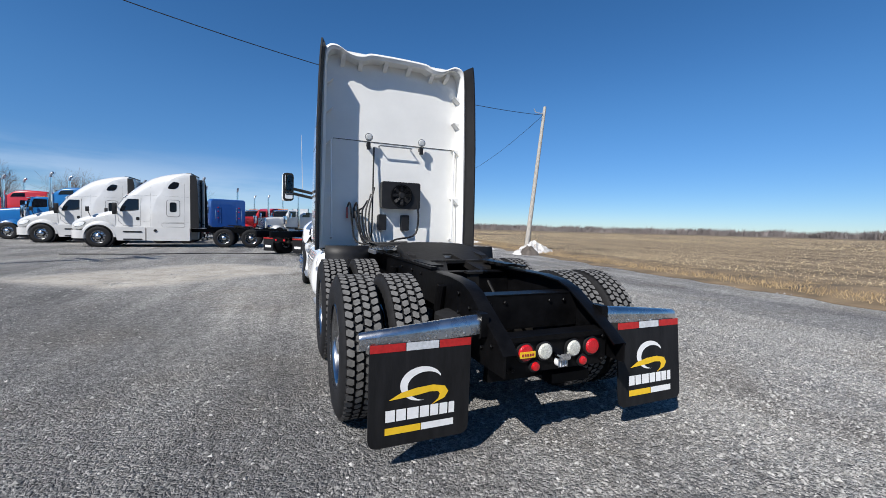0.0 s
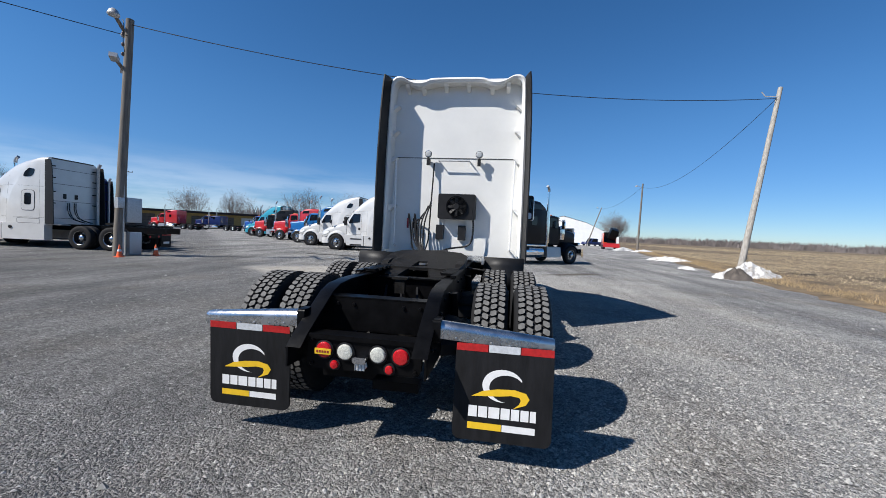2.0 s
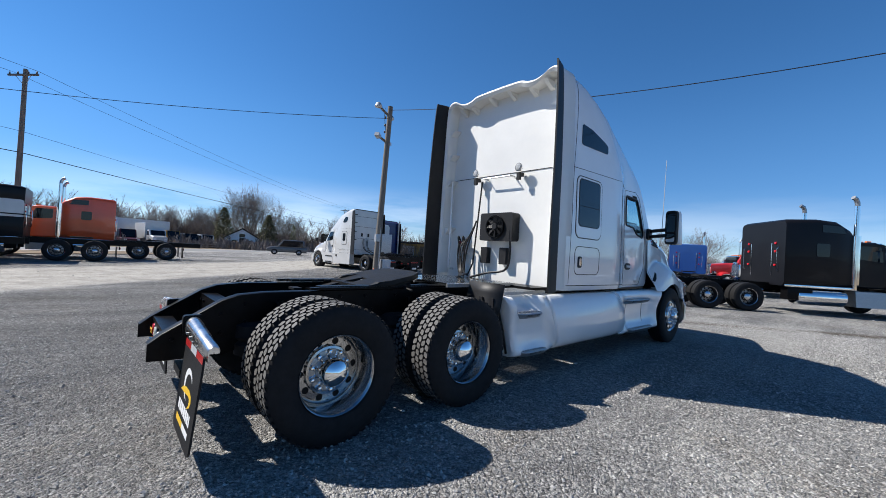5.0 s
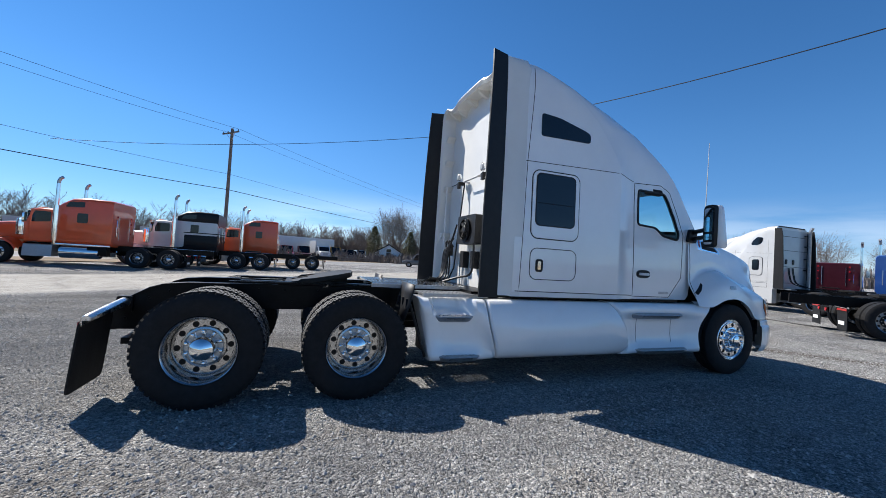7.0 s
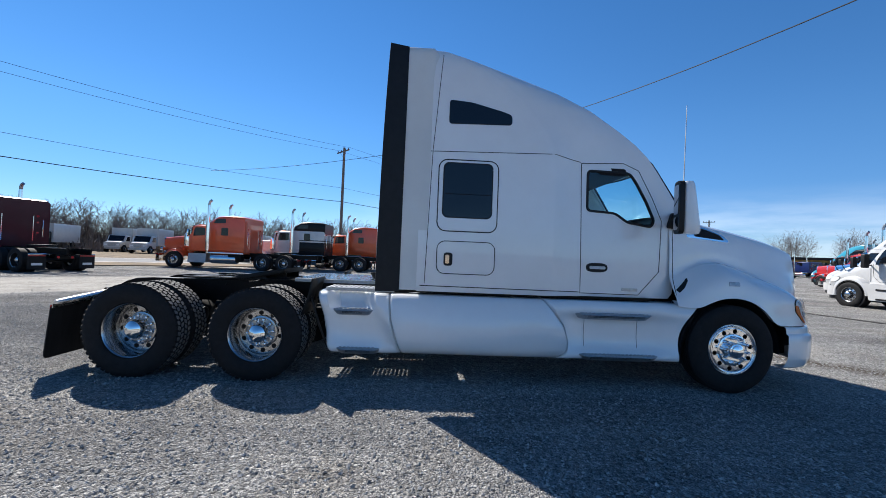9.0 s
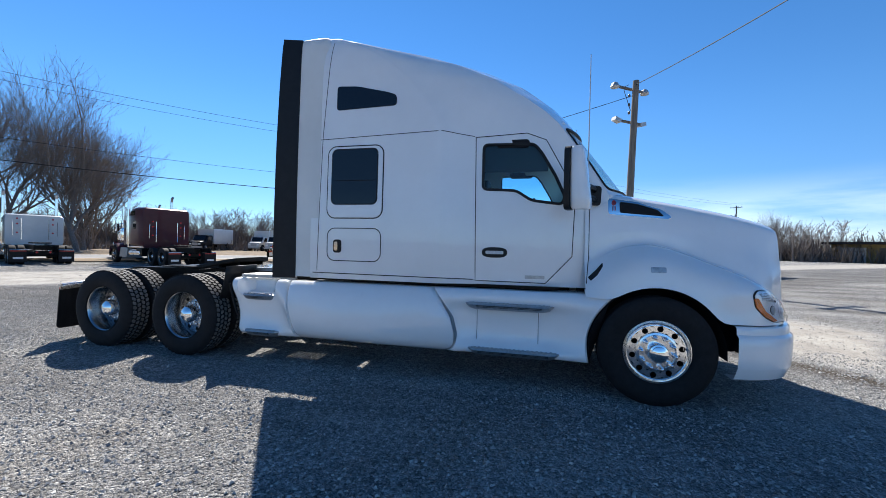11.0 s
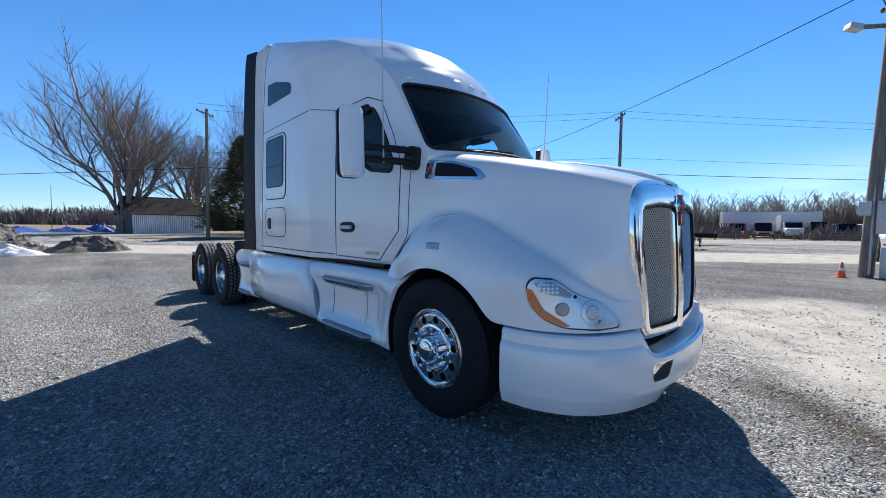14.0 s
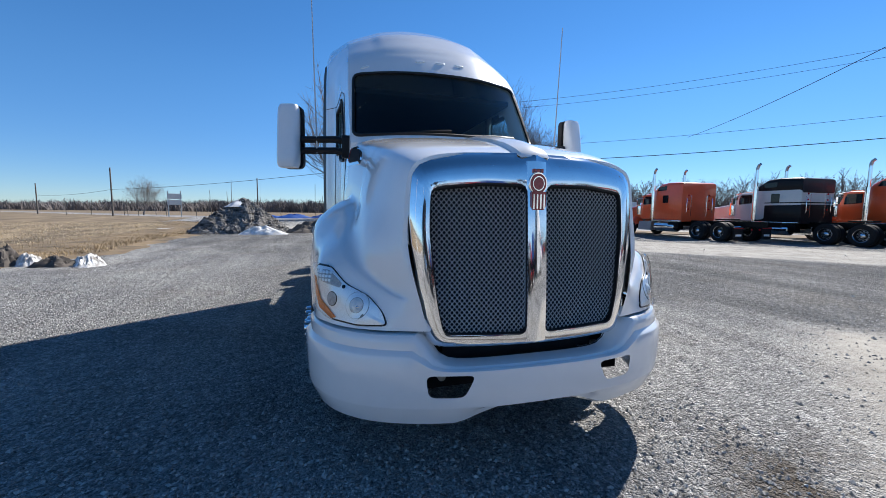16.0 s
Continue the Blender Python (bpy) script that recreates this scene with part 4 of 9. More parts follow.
    # little facets of the side marker behind the cover
    for i in range(5):
        for j in range(3):
            part("facet", panel(hood_tree, [(-0.205 + 0.024 * i + u, 0.118 - 0.02 * j + v) for u, v in rounded(0.017, 0.013, 0.003, 1)], hp, -ax, 0.0155, 0.006, 1), LAMP_BOWL, lamp)
    for u0, v0, r0, m0, up0 in ((-0.075, -0.012, 0.062, LAMP_BOWL, 0.010), (-0.078, -0.018, 0.040, DARK, 0.014), (-0.078, -0.018, 0.036, LENS_GREY, 0.017), (0.093, -0.035, 0.0685, GASKET, 0.010), (0.093, -0.035, 0.066, LAMP_BOWL, 0.012), (0.093, -0.035, 0.040, GASKET, 0.0145), (0.093, -0.035, 0.037, CLEAR_LENS, 0.016), (0.105, -0.042, 0.012, CHROME, 0.020), (-0.005, 0.052, 0.010, DARK, 0.014)):
        ring = [(u0 + r0 * math.cos(2 * math.pi * k / 20), v0 + r0 * math.sin(2 * math.pi * k / 20)) for k in range(20)]
        part("reflector_bowl", panel(hood_tree, ring, hp, -ax, up0, 0.008, 4, 0.014 if m0 in (CLEAR_LENS, CHROME) else 0.004), m0, lamp)
    part("lamp_cover", panel(hood_tree, round_poly(shape, 0.035), hp, -ax, 0.034, 0.012, 6, 0.006), LAMP_GLASS, lamp, "clear plastic lamp cover")

spine = Shape()
spine.grid([[(x * w, y, z + d * h) for x, d in ((-1.0, -0.012), (-0.85, 0.012), (-0.4, 0.022), (0, 0.027), (0.4, 0.022), (0.85, 0.012), (1.0, -0.012))] for y, z, w, h in ((6.75, 2.0, 0.03, 0.3), (7.0, 1.962, 0.05, 0.8), (7.2, 1.928, 0.065, 1.1), (7.5, 1.862, 0.085, 1.25), (7.75, 1.795, 0.10, 1.3), (7.88, 1.748, 0.10, 1.1), (7.945, 1.717, 0.09, 0.6), (7.96, 1.70, 0.08, 0.2))])
part("hood_spine", spine, WHITE, hood_ob, angle=30)
# grille surround, bars and woven mesh
def grille_y(x, z):
    return 8.02 - 0.11 * abs(x) ** 1.5 - 0.07 * max(0, z - 0.9) ** 1.3


for sx in (1, -1):
    hole = round_poly([(0.062, 1.54), (0.30, 1.545), (0.56, 1.515), (0.568, 1.3), (0.535, 0.95), (0.503, 0.785), (0.25, 0.775), (0.062, 0.77)], 0.035, 3)
    hole = dense(hole, 0.04)
    cx, cz = 0.30, 1.18
    outer = [(0.0, 1.728), (0.20, 1.726), (0.40, 1.715), (0.55, 1.695), (0.625, 1.665), (0.665, 1.61), (0.682, 1.42), (0.672, 1.25), (0.635, 0.96), (0.595, 0.78), (0.57, 0.725), (0.52, 0.70), (0.30, 0.692), (0.0, 0.69), (0.0, 1.2)]

    def reach(a):
        d = Vector((math.cos(a), math.sin(a)))
        best = 0
        for p, q in zip(outer, outer[1:] + outer[:1]):
            p, q = Vector(p) - Vector((cx, cz)), Vector(q) - Vector((cx, cz))
            den = d.x * (q - p).y - d.y * (q - p).x
            if abs(den) > 1e-9:
                t = (p.x * (q - p).y - p.y * (q - p).x) / den
                s = (p.x * d.y - p.y * d.x) / den
                if t > 0 and -1e-6 <= s <= 1 + 1e-6:
                    best = max(best, t)
        return d * best

    rows = []
    for u, v in hole + hole[:1]:
        a = math.atan2(v - cz, u - cx)
        p = reach(a)
        ox, oz = max(0.0, cx + p.x), cz + p.y
        edge = 0.0 if ox < 0.002 else 1.0
        mid = ((u + ox) / 2, (v + oz) / 2)
        rows.append([(sx * ox, grille_y(ox, oz) - 0.17 * edge, oz), (sx * ox, grille_y(ox, oz) - 0.045 * edge, oz), (sx * (ox - 0.012 * edge * (ox - u)), grille_y(ox, oz) - 0.03 * edge, oz + 0.10 * (v - oz) * edge), (sx * (ox + (u - ox) * 0.18), grille_y(ox, oz) - 0.006 * edge, oz + 0.18 * (v - oz)), (sx * mid[0], grille_y(*mid) + 0.004, mid[1]), (sx * (ox + (u - ox) * 0.9), grille_y(u, v) + 0.003, oz + (v - oz) * 0.9), (sx * (ox + (u - ox) * 0.96), grille_y(u, v) + 0.001, oz + (v - oz) * 0.96), (sx * u, grille_y(u, v) - 0.05, v)])
    gs = Shape()
    gs.grid(rows)
    for k, f in enumerate(gs.bm.faces):
        f.material_index = 1 if k % 7 > 4 else 0
    sur = part("grille_surround", gs, [CHROME, PLASTIC], tractor, "bright chrome grille surround", angle=50)
    bk = Shape()
    vb = [bk.bm.verts.new((sx * u, grille_y(u, v) - 0.05, v)) for u, v in hole]
    bk.bm.faces.new(vb)
    part("grille_backing", bk, DARK, sur, smooth=False)
    # woven wires clipped to the opening
    wires = Shape()
    P = [Vector(p) for p in hole]

    def clip(o, d):
        ts = []
        for p, q in zip(P, P[1:] + P[:1]):
            e = q - p
            den = d.x * e.y - d.y * e.x
            if abs(den) > 1e-9:
                w = p - o
                t, s = (w.x * e.y - w.y * e.x) / den, (w.x * d.y - w.y * d.x) / den
                if 0 <= s <= 1:
                    ts.append(t)
        return (min(ts), max(ts)) if len(ts) >= 2 else None

    for slope in (1, -1):
        d = Vector((0.85, slope)).normalized()
        nrm = Vector((-d.y, d.x))
        for k in range(-50, 51):
            r = clip(Vector((cx, cz)) + nrm * k * 0.0200, d)
            if r and r[1] - r[0] > 0.02:
                o = Vector((cx, cz)) + nrm * k * 0.0200
                pts = []
                for j in range(5):
                    q = o + d * (r[0] + (r[1] - r[0]) * j / 4)
                    pts.append((sx * q.x, grille_y(q.x, q.y) - 0.022 + slope * 0.002, q.y))
                wires.tube(pts, 0.0024, 4, caps=False)
    part("grille_mesh", wires, MESH, sur, "woven steel grille mesh", fix=False)
def oval(rx, rz, z0, y0, y1, n=28):
    return Shape().prism([(rx * math.cos(2 * math.pi * k / n), z0 + rz * math.sin(2 * math.pi * k / n)) for k in range(n)], "y", y0, y1)


ey = grille_y(0, 1.55) + 0.006
emb = part("grille_emblem", oval(0.052, 0.058, 1.563, ey - 0.02, ey + 0.012), CHROME, tractor, "red enamel emblem with chrome edge on the grille")
part("enamel", oval(0.046, 0.052, 1.563, ey, ey + 0.015), ENAMEL, emb)
part("rim", oval(0.034, 0.038, 1.563, ey, ey + 0.017), CHROME, emb)
part("enamel", oval(0.029, 0.033, 1.563, ey, ey + 0.019), ENAMEL, emb)
part("emblem_shield", Shape().prism([(-0.042, 1.52), (-0.042, 1.445), (-0.03, 1.425), (0.03, 1.425), (0.042, 1.445), (0.042, 1.52)], "y", ey - 0.03, ey + 0.023), ENAMEL, emb, smooth=False)
for k in (-1.5, -0.5, 0.5, 1.5):
    part("emblem_bar", Shape().box((0.02 * k, ey + 0.023, 1.468), (0.008, 0.006, 0.075)), CHROME, emb, smooth=False)
for k in (-1, 0, 1):
    part("emblem_bar", Shape().box((0.022 * k, ey, 1.63), (0.015, 0.02, 0.02)), ENAMEL, emb, smooth=False)
cb = Shape()
cb.grid([[(x, grille_y(x, z) + d, z) for x, d in ((-0.07, -0.04), (-0.055, 0.006), (0, 0.018), (0.055, 0.006), (0.07, -0.04))] for z in [0.72 + 0.08 * k for k in range(13)]])
part("center_bar", cb, CHROME, tractor)

# bumper
BUMP = [(0, 8.10), (0.30, 8.088), (0.62, 8.035), (0.89, 7.93), (1.075, 7.77), (1.18, 7.56), (1.212, 7.36)]
edge = spline([(x, y, 0) for x, y in BUMP], 36)
edge = [Vector((-p.x, p.y, 0)) for p in edge[:0:-1]] + edge
rows, gap = [], []
for p in edge:
    n = Vector((p.x * 0.8, max(0.25, p.y - 7.2), 0)).normalized()
    mid = 1 - min(1, abs(p.x) / 0.45) ** 2
    low = 0.305 + 0.10 * max(0, mid)
    dip = 0.165 * max(0, 1 - (abs(p.x) / 0.66) ** 12)
    prof = [(-0.16, 0.788 - dip), (-0.065, 0.790 - dip), (-0.04, 0.786 - dip), (-0.028, 0.772 - dip), (-0.024, 0.745 - dip * 0.9), (-0.022, 0.715 - dip * 0.6), (-0.002, 0.695 - dip * 0.5), (0.004, 0.685 - dip * 0.45), (0.006, 0.60), (0.004, 0.50), (-0.002, 0.425), (-0.004, 0.415), (-0.03, low + 0.05), (-0.045, low + 0.015), (-0.07, low), (-0.16, low + 0.02)]
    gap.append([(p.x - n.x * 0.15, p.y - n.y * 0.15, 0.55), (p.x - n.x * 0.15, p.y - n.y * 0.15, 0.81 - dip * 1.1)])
    rows.append([(p.x + n.x * a, p.y + n.y * a, z) for a, z in prof])
bs = Shape()
bs.grid(rows)
bmesh.ops.recalc_face_normals(bs.bm, faces=bs.bm.faces[:])
bump_tree = BVHTree.FromBMesh(bs.bm)
bs.bm.normal_update()
if sum(f.normal.y * f.calc_area() for f in bs.bm.faces) < 0:
    bmesh.ops.reverse_faces(bs.bm, faces=bs.bm.faces[:])
bumper = part("bumper", bs, WHITE, tractor, "white wraparound front bumper", angle=32, fix=False)
cutters = []
# a dark sheet stands in for the shade in the gap behind the bumper
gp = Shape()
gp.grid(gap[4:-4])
part("bumper_gap_shade", gp, DARK, bumper)
for sx in (1, -1):
    poly = round_poly([(sx * 0.365, 0.59), (sx * 0.615, 0.595), (sx * 0.60, 0.48), (sx * 0.42, 0.475)], 0.035)
    c_ob = new("cutter", finish(Shape().prism(poly, "y", 7.70, 8.4).bm, WHITE, False))
    cutters.append(c_ob)
    bo = bumper.modifiers.new("cut", "BOOLEAN")
    bo.operation, bo.object, bo.solver = "DIFFERENCE", c_ob, "FAST"
    part("tow_pin", Shape().tube([(sx * 0.50, 7.80, 0.53), (sx * 0.50, 7.93, 0.53)], 0.022, 10), STEEL, bumper, "grey steel tow pin")
scene.view_layers[0].update()
done = bpy.data.meshes.new_from_object(bumper.evaluated_get(bpy.context.evaluated_depsgraph_get()))
bumper.modifiers.clear()
bm = bmesh.new()
bm.from_mesh(done)
inner = [f for f in bm.faces if 0.35 < abs(f.calc_center_median().x) < 0.63 and 0.465 < f.calc_center_median().z < 0.605 and f.calc_center_median().y < 7.96]
bmesh.ops.delete(bm, geom=inner, context="FACES")
bm.to_mesh(done)
bm.free()
bumper.data = done
done.set_sharp_from_angle(angle=radians(32))
for c_ob in cutters:
    bpy.data.objects.remove(c_ob)
part("bumper_seam", line(bump_tree, [(0.0, 0.66), (0.0, 0.41)], lambda u, v: (u, 9, v), (0, -1, 0), 0.003), SEAM, bumper)
part("engine_block", Shape().box((0, 7.0, 1.1), (0.95, 1.7, 1.0)).box((0, 7.2, 0.55), (0.9, 0.9, 0.3)).box((0, 7.72, 0.62), (1.5, 0.08, 0.45)), DARK, tractor, smooth=False)
for sx in (1, -1):
    arch = []
    for k in range(19):
        a = math.pi * (-0.02 + 1.12 * k / 18)
        arch.append([(sx * x, 6.72 + 0.588 * math.cos(a), 0.50 + 0.588 * math.sin(a)) for x in (0.5, 1.152)])
    s = Shape()
    s.grid(arch)
    part("wheel_well", s, DARK, tractor)

# side skirts, battery box and steps
SKIRT_A = [(0.30, 2.125), (0.40, 2.09), (0.60, 2.065), (0.80, 2.02), (0.95, 1.97), (1.01, 1.96)]
SKIRT_B = [(0.30, 2.93), (0.50, 2.86), (0.70, 2.80), (0.90, 2.775), (1.01, 2.77)]
SKIRT_C = [(0.30, 4.66), (0.36, 4.76), (0.42, 4.80), (0.52, 4.81), (0.70, 4.76), (0.90, 4.62), (1.01, 4.53)]
LOBE = [(0.78, 1.0), (1.00, 0.998), (1.09, 0.985), (1.14, 0.93), (1.152, 0.86), (1.135, 0.79), (1.115, 0.70), (1.11, 0.58), (1.13, 0.46), (1.15, 0.37), (1.10, 0.322), (0.95, 0.315)]
RECESS = [(0.78, 0.99), (0.90, 0.985), (0.925, 0.94), (0.94, 0.88), (0.99, 0.835), (1.10, 0.79), (1.10, 0.70), (1.095, 0.58), (1.11, 0.46), (1.15, 0.37), (1.10, 0.322), (0.95, 0.315)]
TANK = [(0.78, 1.0), (1.02, 0.995), (1.09, 0.97), (1.145, 0.89), (1.18, 0.78), (1.20, 0.66), (1.205, 0.55), (1.19, 0.44), (1.15, 0.37), (1.08, 0.325), (1.02, 0.315), (0.95, 0.315)]
STEPS = [(0.78, 1.0), (1.00, 0.998), (1.07, 0.98), (1.105, 0.93), (1.10, 0.86), (1.06, 0.79), (1.05, 0.70), (1.05, 0.58), (1.07, 0.47), (1.14, 0.385), (1.10, 0.33), (0.95, 0.32)]
FLARE = [(0.78, 1.0), (1.06, 0.998), (1.13, 0.975), (1.165, 0.92), (1.17, 0.86), (1.155, 0.78), (1.14, 0.68), (1.14, 0.58), (1.155, 0.47), (1.165, 0.385), (1.12, 0.33), (0.95, 0.32)]


def tucked(sec, d):
    return [(x - d if x > 0.99 else x, z) for x, z in sec]


def step_arch(z):
    return 6.72 - math.sqrt(max(0.02, 0.36 - (z - 0.5) ** 2))


for sx in (1, -1):
    def side_loft(name, ya, yb, stations, label=""):
        """ya, yb: the ends by height; stations: a share of the length and a section of (x, z) points."""
        s = Shape()
        pts = []
        for u, sec in stations:
            pts.append([Vector((sx * p.x, ya(p.z) + (yb(p.z) - ya(p.z)) * u, p.z)) for p in spline([(x, 0, z) for x, z in sec], 40)])
        vs = s.grid(pts)
        s.bm.faces.new(vs[0])
        s.bm.faces.new(vs[-1]).material_index = 1 if name == "step_fairing" else 0
        return part(name, s, [WHITE, DARK], tractor, label, angle=38)

    fa, fb, fc2 = (lambda z: table(SKIRT_A, z)[0]), (lambda z: table(SKIRT_B, z)[0]), (lambda z: table(SKIRT_C, z)[0])
    blend = lambda A, B, f: [(p[0] + (q[0] - p[0]) * f, p[1] + (q[1] - p[1]) * f) for p, q in zip(A, B)]
    side_loft("battery_box", fa, lambda z: fb(z) - 0.010, [(0, tucked(LOBE, 0.035)), (0.025, tucked(LOBE, 0.01)), (0.06, LOBE), (0.13, LOBE), (0.19, blend(LOBE, RECESS, 0.5)), (0.25, RECESS), (0.40, RECESS), (0.58, RECESS), (0.66, blend(LOBE, RECESS, 0.8)), (0.74, blend(LOBE, RECESS, 0.35)), (0.82, LOBE), (0.95, blend(LOBE, TANK, 0.5)), (0.985, tucked(TANK, 0.02)), (1, tucked(TANK, 0.04))], "white battery box with ribbed steps")
    side_loft("tank_fairing", fb, lambda z: fc2(z) - 0.006, [(0, tucked(TANK, 0.035)), (0.006, tucked(TANK, 0.012)), (0.018, TANK), (0.3, TANK), (0.6, TANK), (0.85, blend(TANK, FLARE, 0.25)), (0.982, blend(TANK, FLARE, 0.4)), (0.994, tucked(blend(TANK, FLARE, 0.4), 0.012)), (1, tucked(TANK, 0.04))], "white side skirt over the fuel tank")
    side_loft("step_fairing", lambda z: fc2(z) + 0.006, step_arch, [(0, tucked(FLARE, 0.05)), (0.012, tucked(FLARE, 0.025)), (0.05, blend(FLARE, STEPS, 0.3)), (0.12, blend(FLARE, STEPS, 0.9)), (0.2, STEPS), (0.5, STEPS), (0.76, STEPS), (0.84, blend(FLARE, STEPS, 0.65)), (0.93, blend(FLARE, STEPS, 0.1)), (0.985, FLARE), (1, tucked(FLARE, 0.02))], "white step fairing under the cab door")
    for yy in (5.03, 5.66):
        part("panel_seam", Shape().tube([(sx * x, yy, z) for x, z in ((1.062, 0.79), (1.053, 0.70), (1.053, 0.58), (1.073, 0.47))], 0.0022, 5), SEAM, tractor)
    for y0, y1, z, xo in ((4.89, 5.83, 0.835, 1.175), (4.92, 5.90, 0.375, 1.205), (2.12, 2.62, 0.79, 1.185), (2.17, 2.72, 0.365, 1.205)):
        plan = [(y0, 1.02), (y0 + 0.015, xo - 0.075), (y0 + 0.07, xo - 0.012), (y0 + 0.12, xo), (y1 - 0.12, xo), (y1 - 0.07, xo - 0.012), (y1 - 0.015, xo - 0.075), (y1, 1.02)]
        ym = (y0 + y1) / 2
        st = Shape()
        vs = st.grid([[(sx * (x if x < 1.03 else x - d), ym + (y - ym) * f, z + h) for y, x in plan] for h, f, d in ((-0.045, 0.86, 0.055), (-0.035, 0.90, 0.03), (0.008, 0.985, 0.0), (0.02, 1.0, 0.008), (0.024, 0.985, 0.018))], True)
        st.bm.faces.new(vs[0]), st.bm.faces.new(vs[-1])
        so = part("step", st, STEP, tractor, "ribbed aluminium step", angle=30)
        n = int((y1 - y0 - 0.12) / 0.045)
        for k in range(n):
            for x in (xo - 0.045, xo - 0.085):
                part("grip_rib", Shape().rbox((sx * x, y0 + 0.08 + (k + (0.5 if x < xo - 0.06 else 0)) * 0.045, z + 0.027), (0.026, 0.024, 0.010), 0.003), STEEL, so)
        for h in (-0.028, -0.014, 0.0):
            part("lip_groove", Shape().tube([(sx * (xo + 0.001 - (0.03 if h < -0.02 else 0.016 if h < -0.005 else 0.004)), y, z + h) for y in (y0 + 0.14, y1 - 0.14)], 0.0025, 4), SEAM, so)
    # grated deck plate behind the sleeper
    dk = part("deck_plate", Shape().box((sx * 0.66, 2.42, 1.02), (0.03, 0.78, 0.035)).box((sx * 1.0, 2.42, 1.02), (0.03, 0.78, 0.035)).box((sx * 0.83, 2.42, 1.02), (0.02, 0.78, 0.03)), STEP, tractor, "grated aluminium deck plate", smooth=False)
    for k in range(15):
        part("deck_slat", Shape().box((sx * 0.83, 2.05 + 0.053 * k, 1.03), (0.34, 0.028, 0.018)), STEP, dk, smooth=False)
    part("fuel_tank", Shape().lathe([(0.24, 0), (0.29, 0.04), (0.29, 1.62), (0.24, 1.66)], (sx * 0.80, 2.90, 0.66), "y", 20), BLACK, tractor)
    part("battery_tray", Shape().box((sx * 0.78, 2.42, 0.60), (0.42, 0.62, 0.46)), BLACK, tractor, smooth=False)
    part("step_support", Shape().box((sx * 0.75, 5.3, 0.68), (0.44, 0.9, 0.42)), BLACK, tractor, smooth=False)
    part("fairing_rub", Shape().tube([(sx * 1.05, 1.88, 0.92), (sx * 1.06, 1.98, 0.62), (sx * 1.04, 2.08, 0.36)], 0.014, 6), PLASTIC, tractor)

# frame rails and cross members
BOLT = finish(Shape().lathe([(0.014, 0.0), (0.014, 0.010), (0.010, 0.014)], (0, 0, 0), "x", 6).bm, BLACK)
RIVET = finish(Shape().lathe([(0.009, 0.0), (0.008, 0.004), (0.003, 0.006)], (0, 0, 0), "x", 8).bm, STEEL)
for sx in (1, -1):
    web = [(-1.06, 0.56), (-1.06, 0.68), (-0.98, 0.745), (-0.62, 0.965), (-0.50, 1.005), (-0.30, 1.022), (6.0, 1.05), (6.0, 0.78), (-0.28, 0.76), (-0.45, 0.60), (-0.60, 0.55)]
    r = Shape().prism(web, "x", sx * 0.425, sx * 0.437)
    rail = part("frame_rail", r, BLACK, tractor, smooth=False)
    top = [(-1.06, 0.68), (-0.98, 0.745), (-0.62, 0.965), (-0.50, 1.005), (-0.30, 1.022), (6.0, 1.05)]
    lip = Shape()
    lip.grid([[(sx * x, y, z + d) for y, z in top] for x, d in ((0.345, -0.010), (0.345, 0.002), (0.430, 0.004), (0.442, 0.0), (0.442, -0.012))])
    part("top_flange", lip, BLACK, rail, "black top flange with worn bright edge", angle=50)
    low = Shape()
    low.box((sx * 0.39, 2.86, 0.782), (0.09, 6.2, 0.012))
    part("bottom_flange", low, BLACK, rail, smooth=False)
    for y, z in ((-0.92, 0.70), (-0.80, 0.78), (-0.80, 0.66), (-0.62, 0.86), (-0.62, 0.72), (-0.45, 0.93), (-0.45, 0.80), (0.36, 0.97), (0.36, 0.84), (0.62, 0.97), (0.70, 0.84), (0.97, 0.97), (0.97, 0.84)):
        share("bolt", BOLT, rail, pose(sx * 0.437, y, z) @ (Matrix.Identity(4) if sx > 0 else pose(0, 0, 0, 0, 0, 180)))
for y, z, h in ((0.35, 0.88, 0.2), (0.95, 0.88, 0.2), (1.9, 0.9, 0.2), (2.6, 0.9, 0.2)):
    part("cross_member", Shape().box((0, y, z), (0.84, 0.05, h)).box((0, y, z + h / 2), (0.84, 0.12, 0.012)).box((0, y, z - h / 2), (0.84, 0.12, 0.012)), BLACK, tractor, smooth=False)
# the deep closing member near the rear end, with its folded top edge
rear_x = part("rear_cross_member", Shape().box((0, -0.62, 0.82), (0.84, 0.012, 0.22)), BLACK, tractor, smooth=False)
part("folded_edge", Shape().prism([(-0.626, 0.926), (-0.626, 0.938), (-0.504, 0.938), (-0.504, 0.87), (-0.516, 0.87), (-0.516, 0.926)], "x", -0.42, 0.42), BLACK, rear_x, smooth=False)
part("lower_flange", Shape().box((0, -0.57, 0.705), (0.84, 0.11, 0.012)), BLACK, rear_x, smooth=False)
for x in (-0.30, -0.18, 0.18, 0.30):
    share("bolt", BOLT, rear_x, pose(x, -0.626, 0.885) @ pose(0, 0, 0, 0, 0, -90))
part("hose_bracket", Shape().box((-0.05, 0.12, 0.93), (0.09, 0.05, 0.13)).box((-0.05, 0.12, 1.0), (0.14, 0.08, 0.02)), GREASE, tractor, smooth=False)
for k in range(4):
    x0 = -0.24 + 0.15 * k
    part("brake_hose", Shape().tube(spline([(x0, 0.34, 0.90), (x0 + 0.03, 0.15, 0.80 - 0.03 * k), (x0 - 0.05, -0.1, 0.74), (x0 - 0.02, -0.48, 0.78)], 12), 0.013, 6), PLASTIC, tractor)
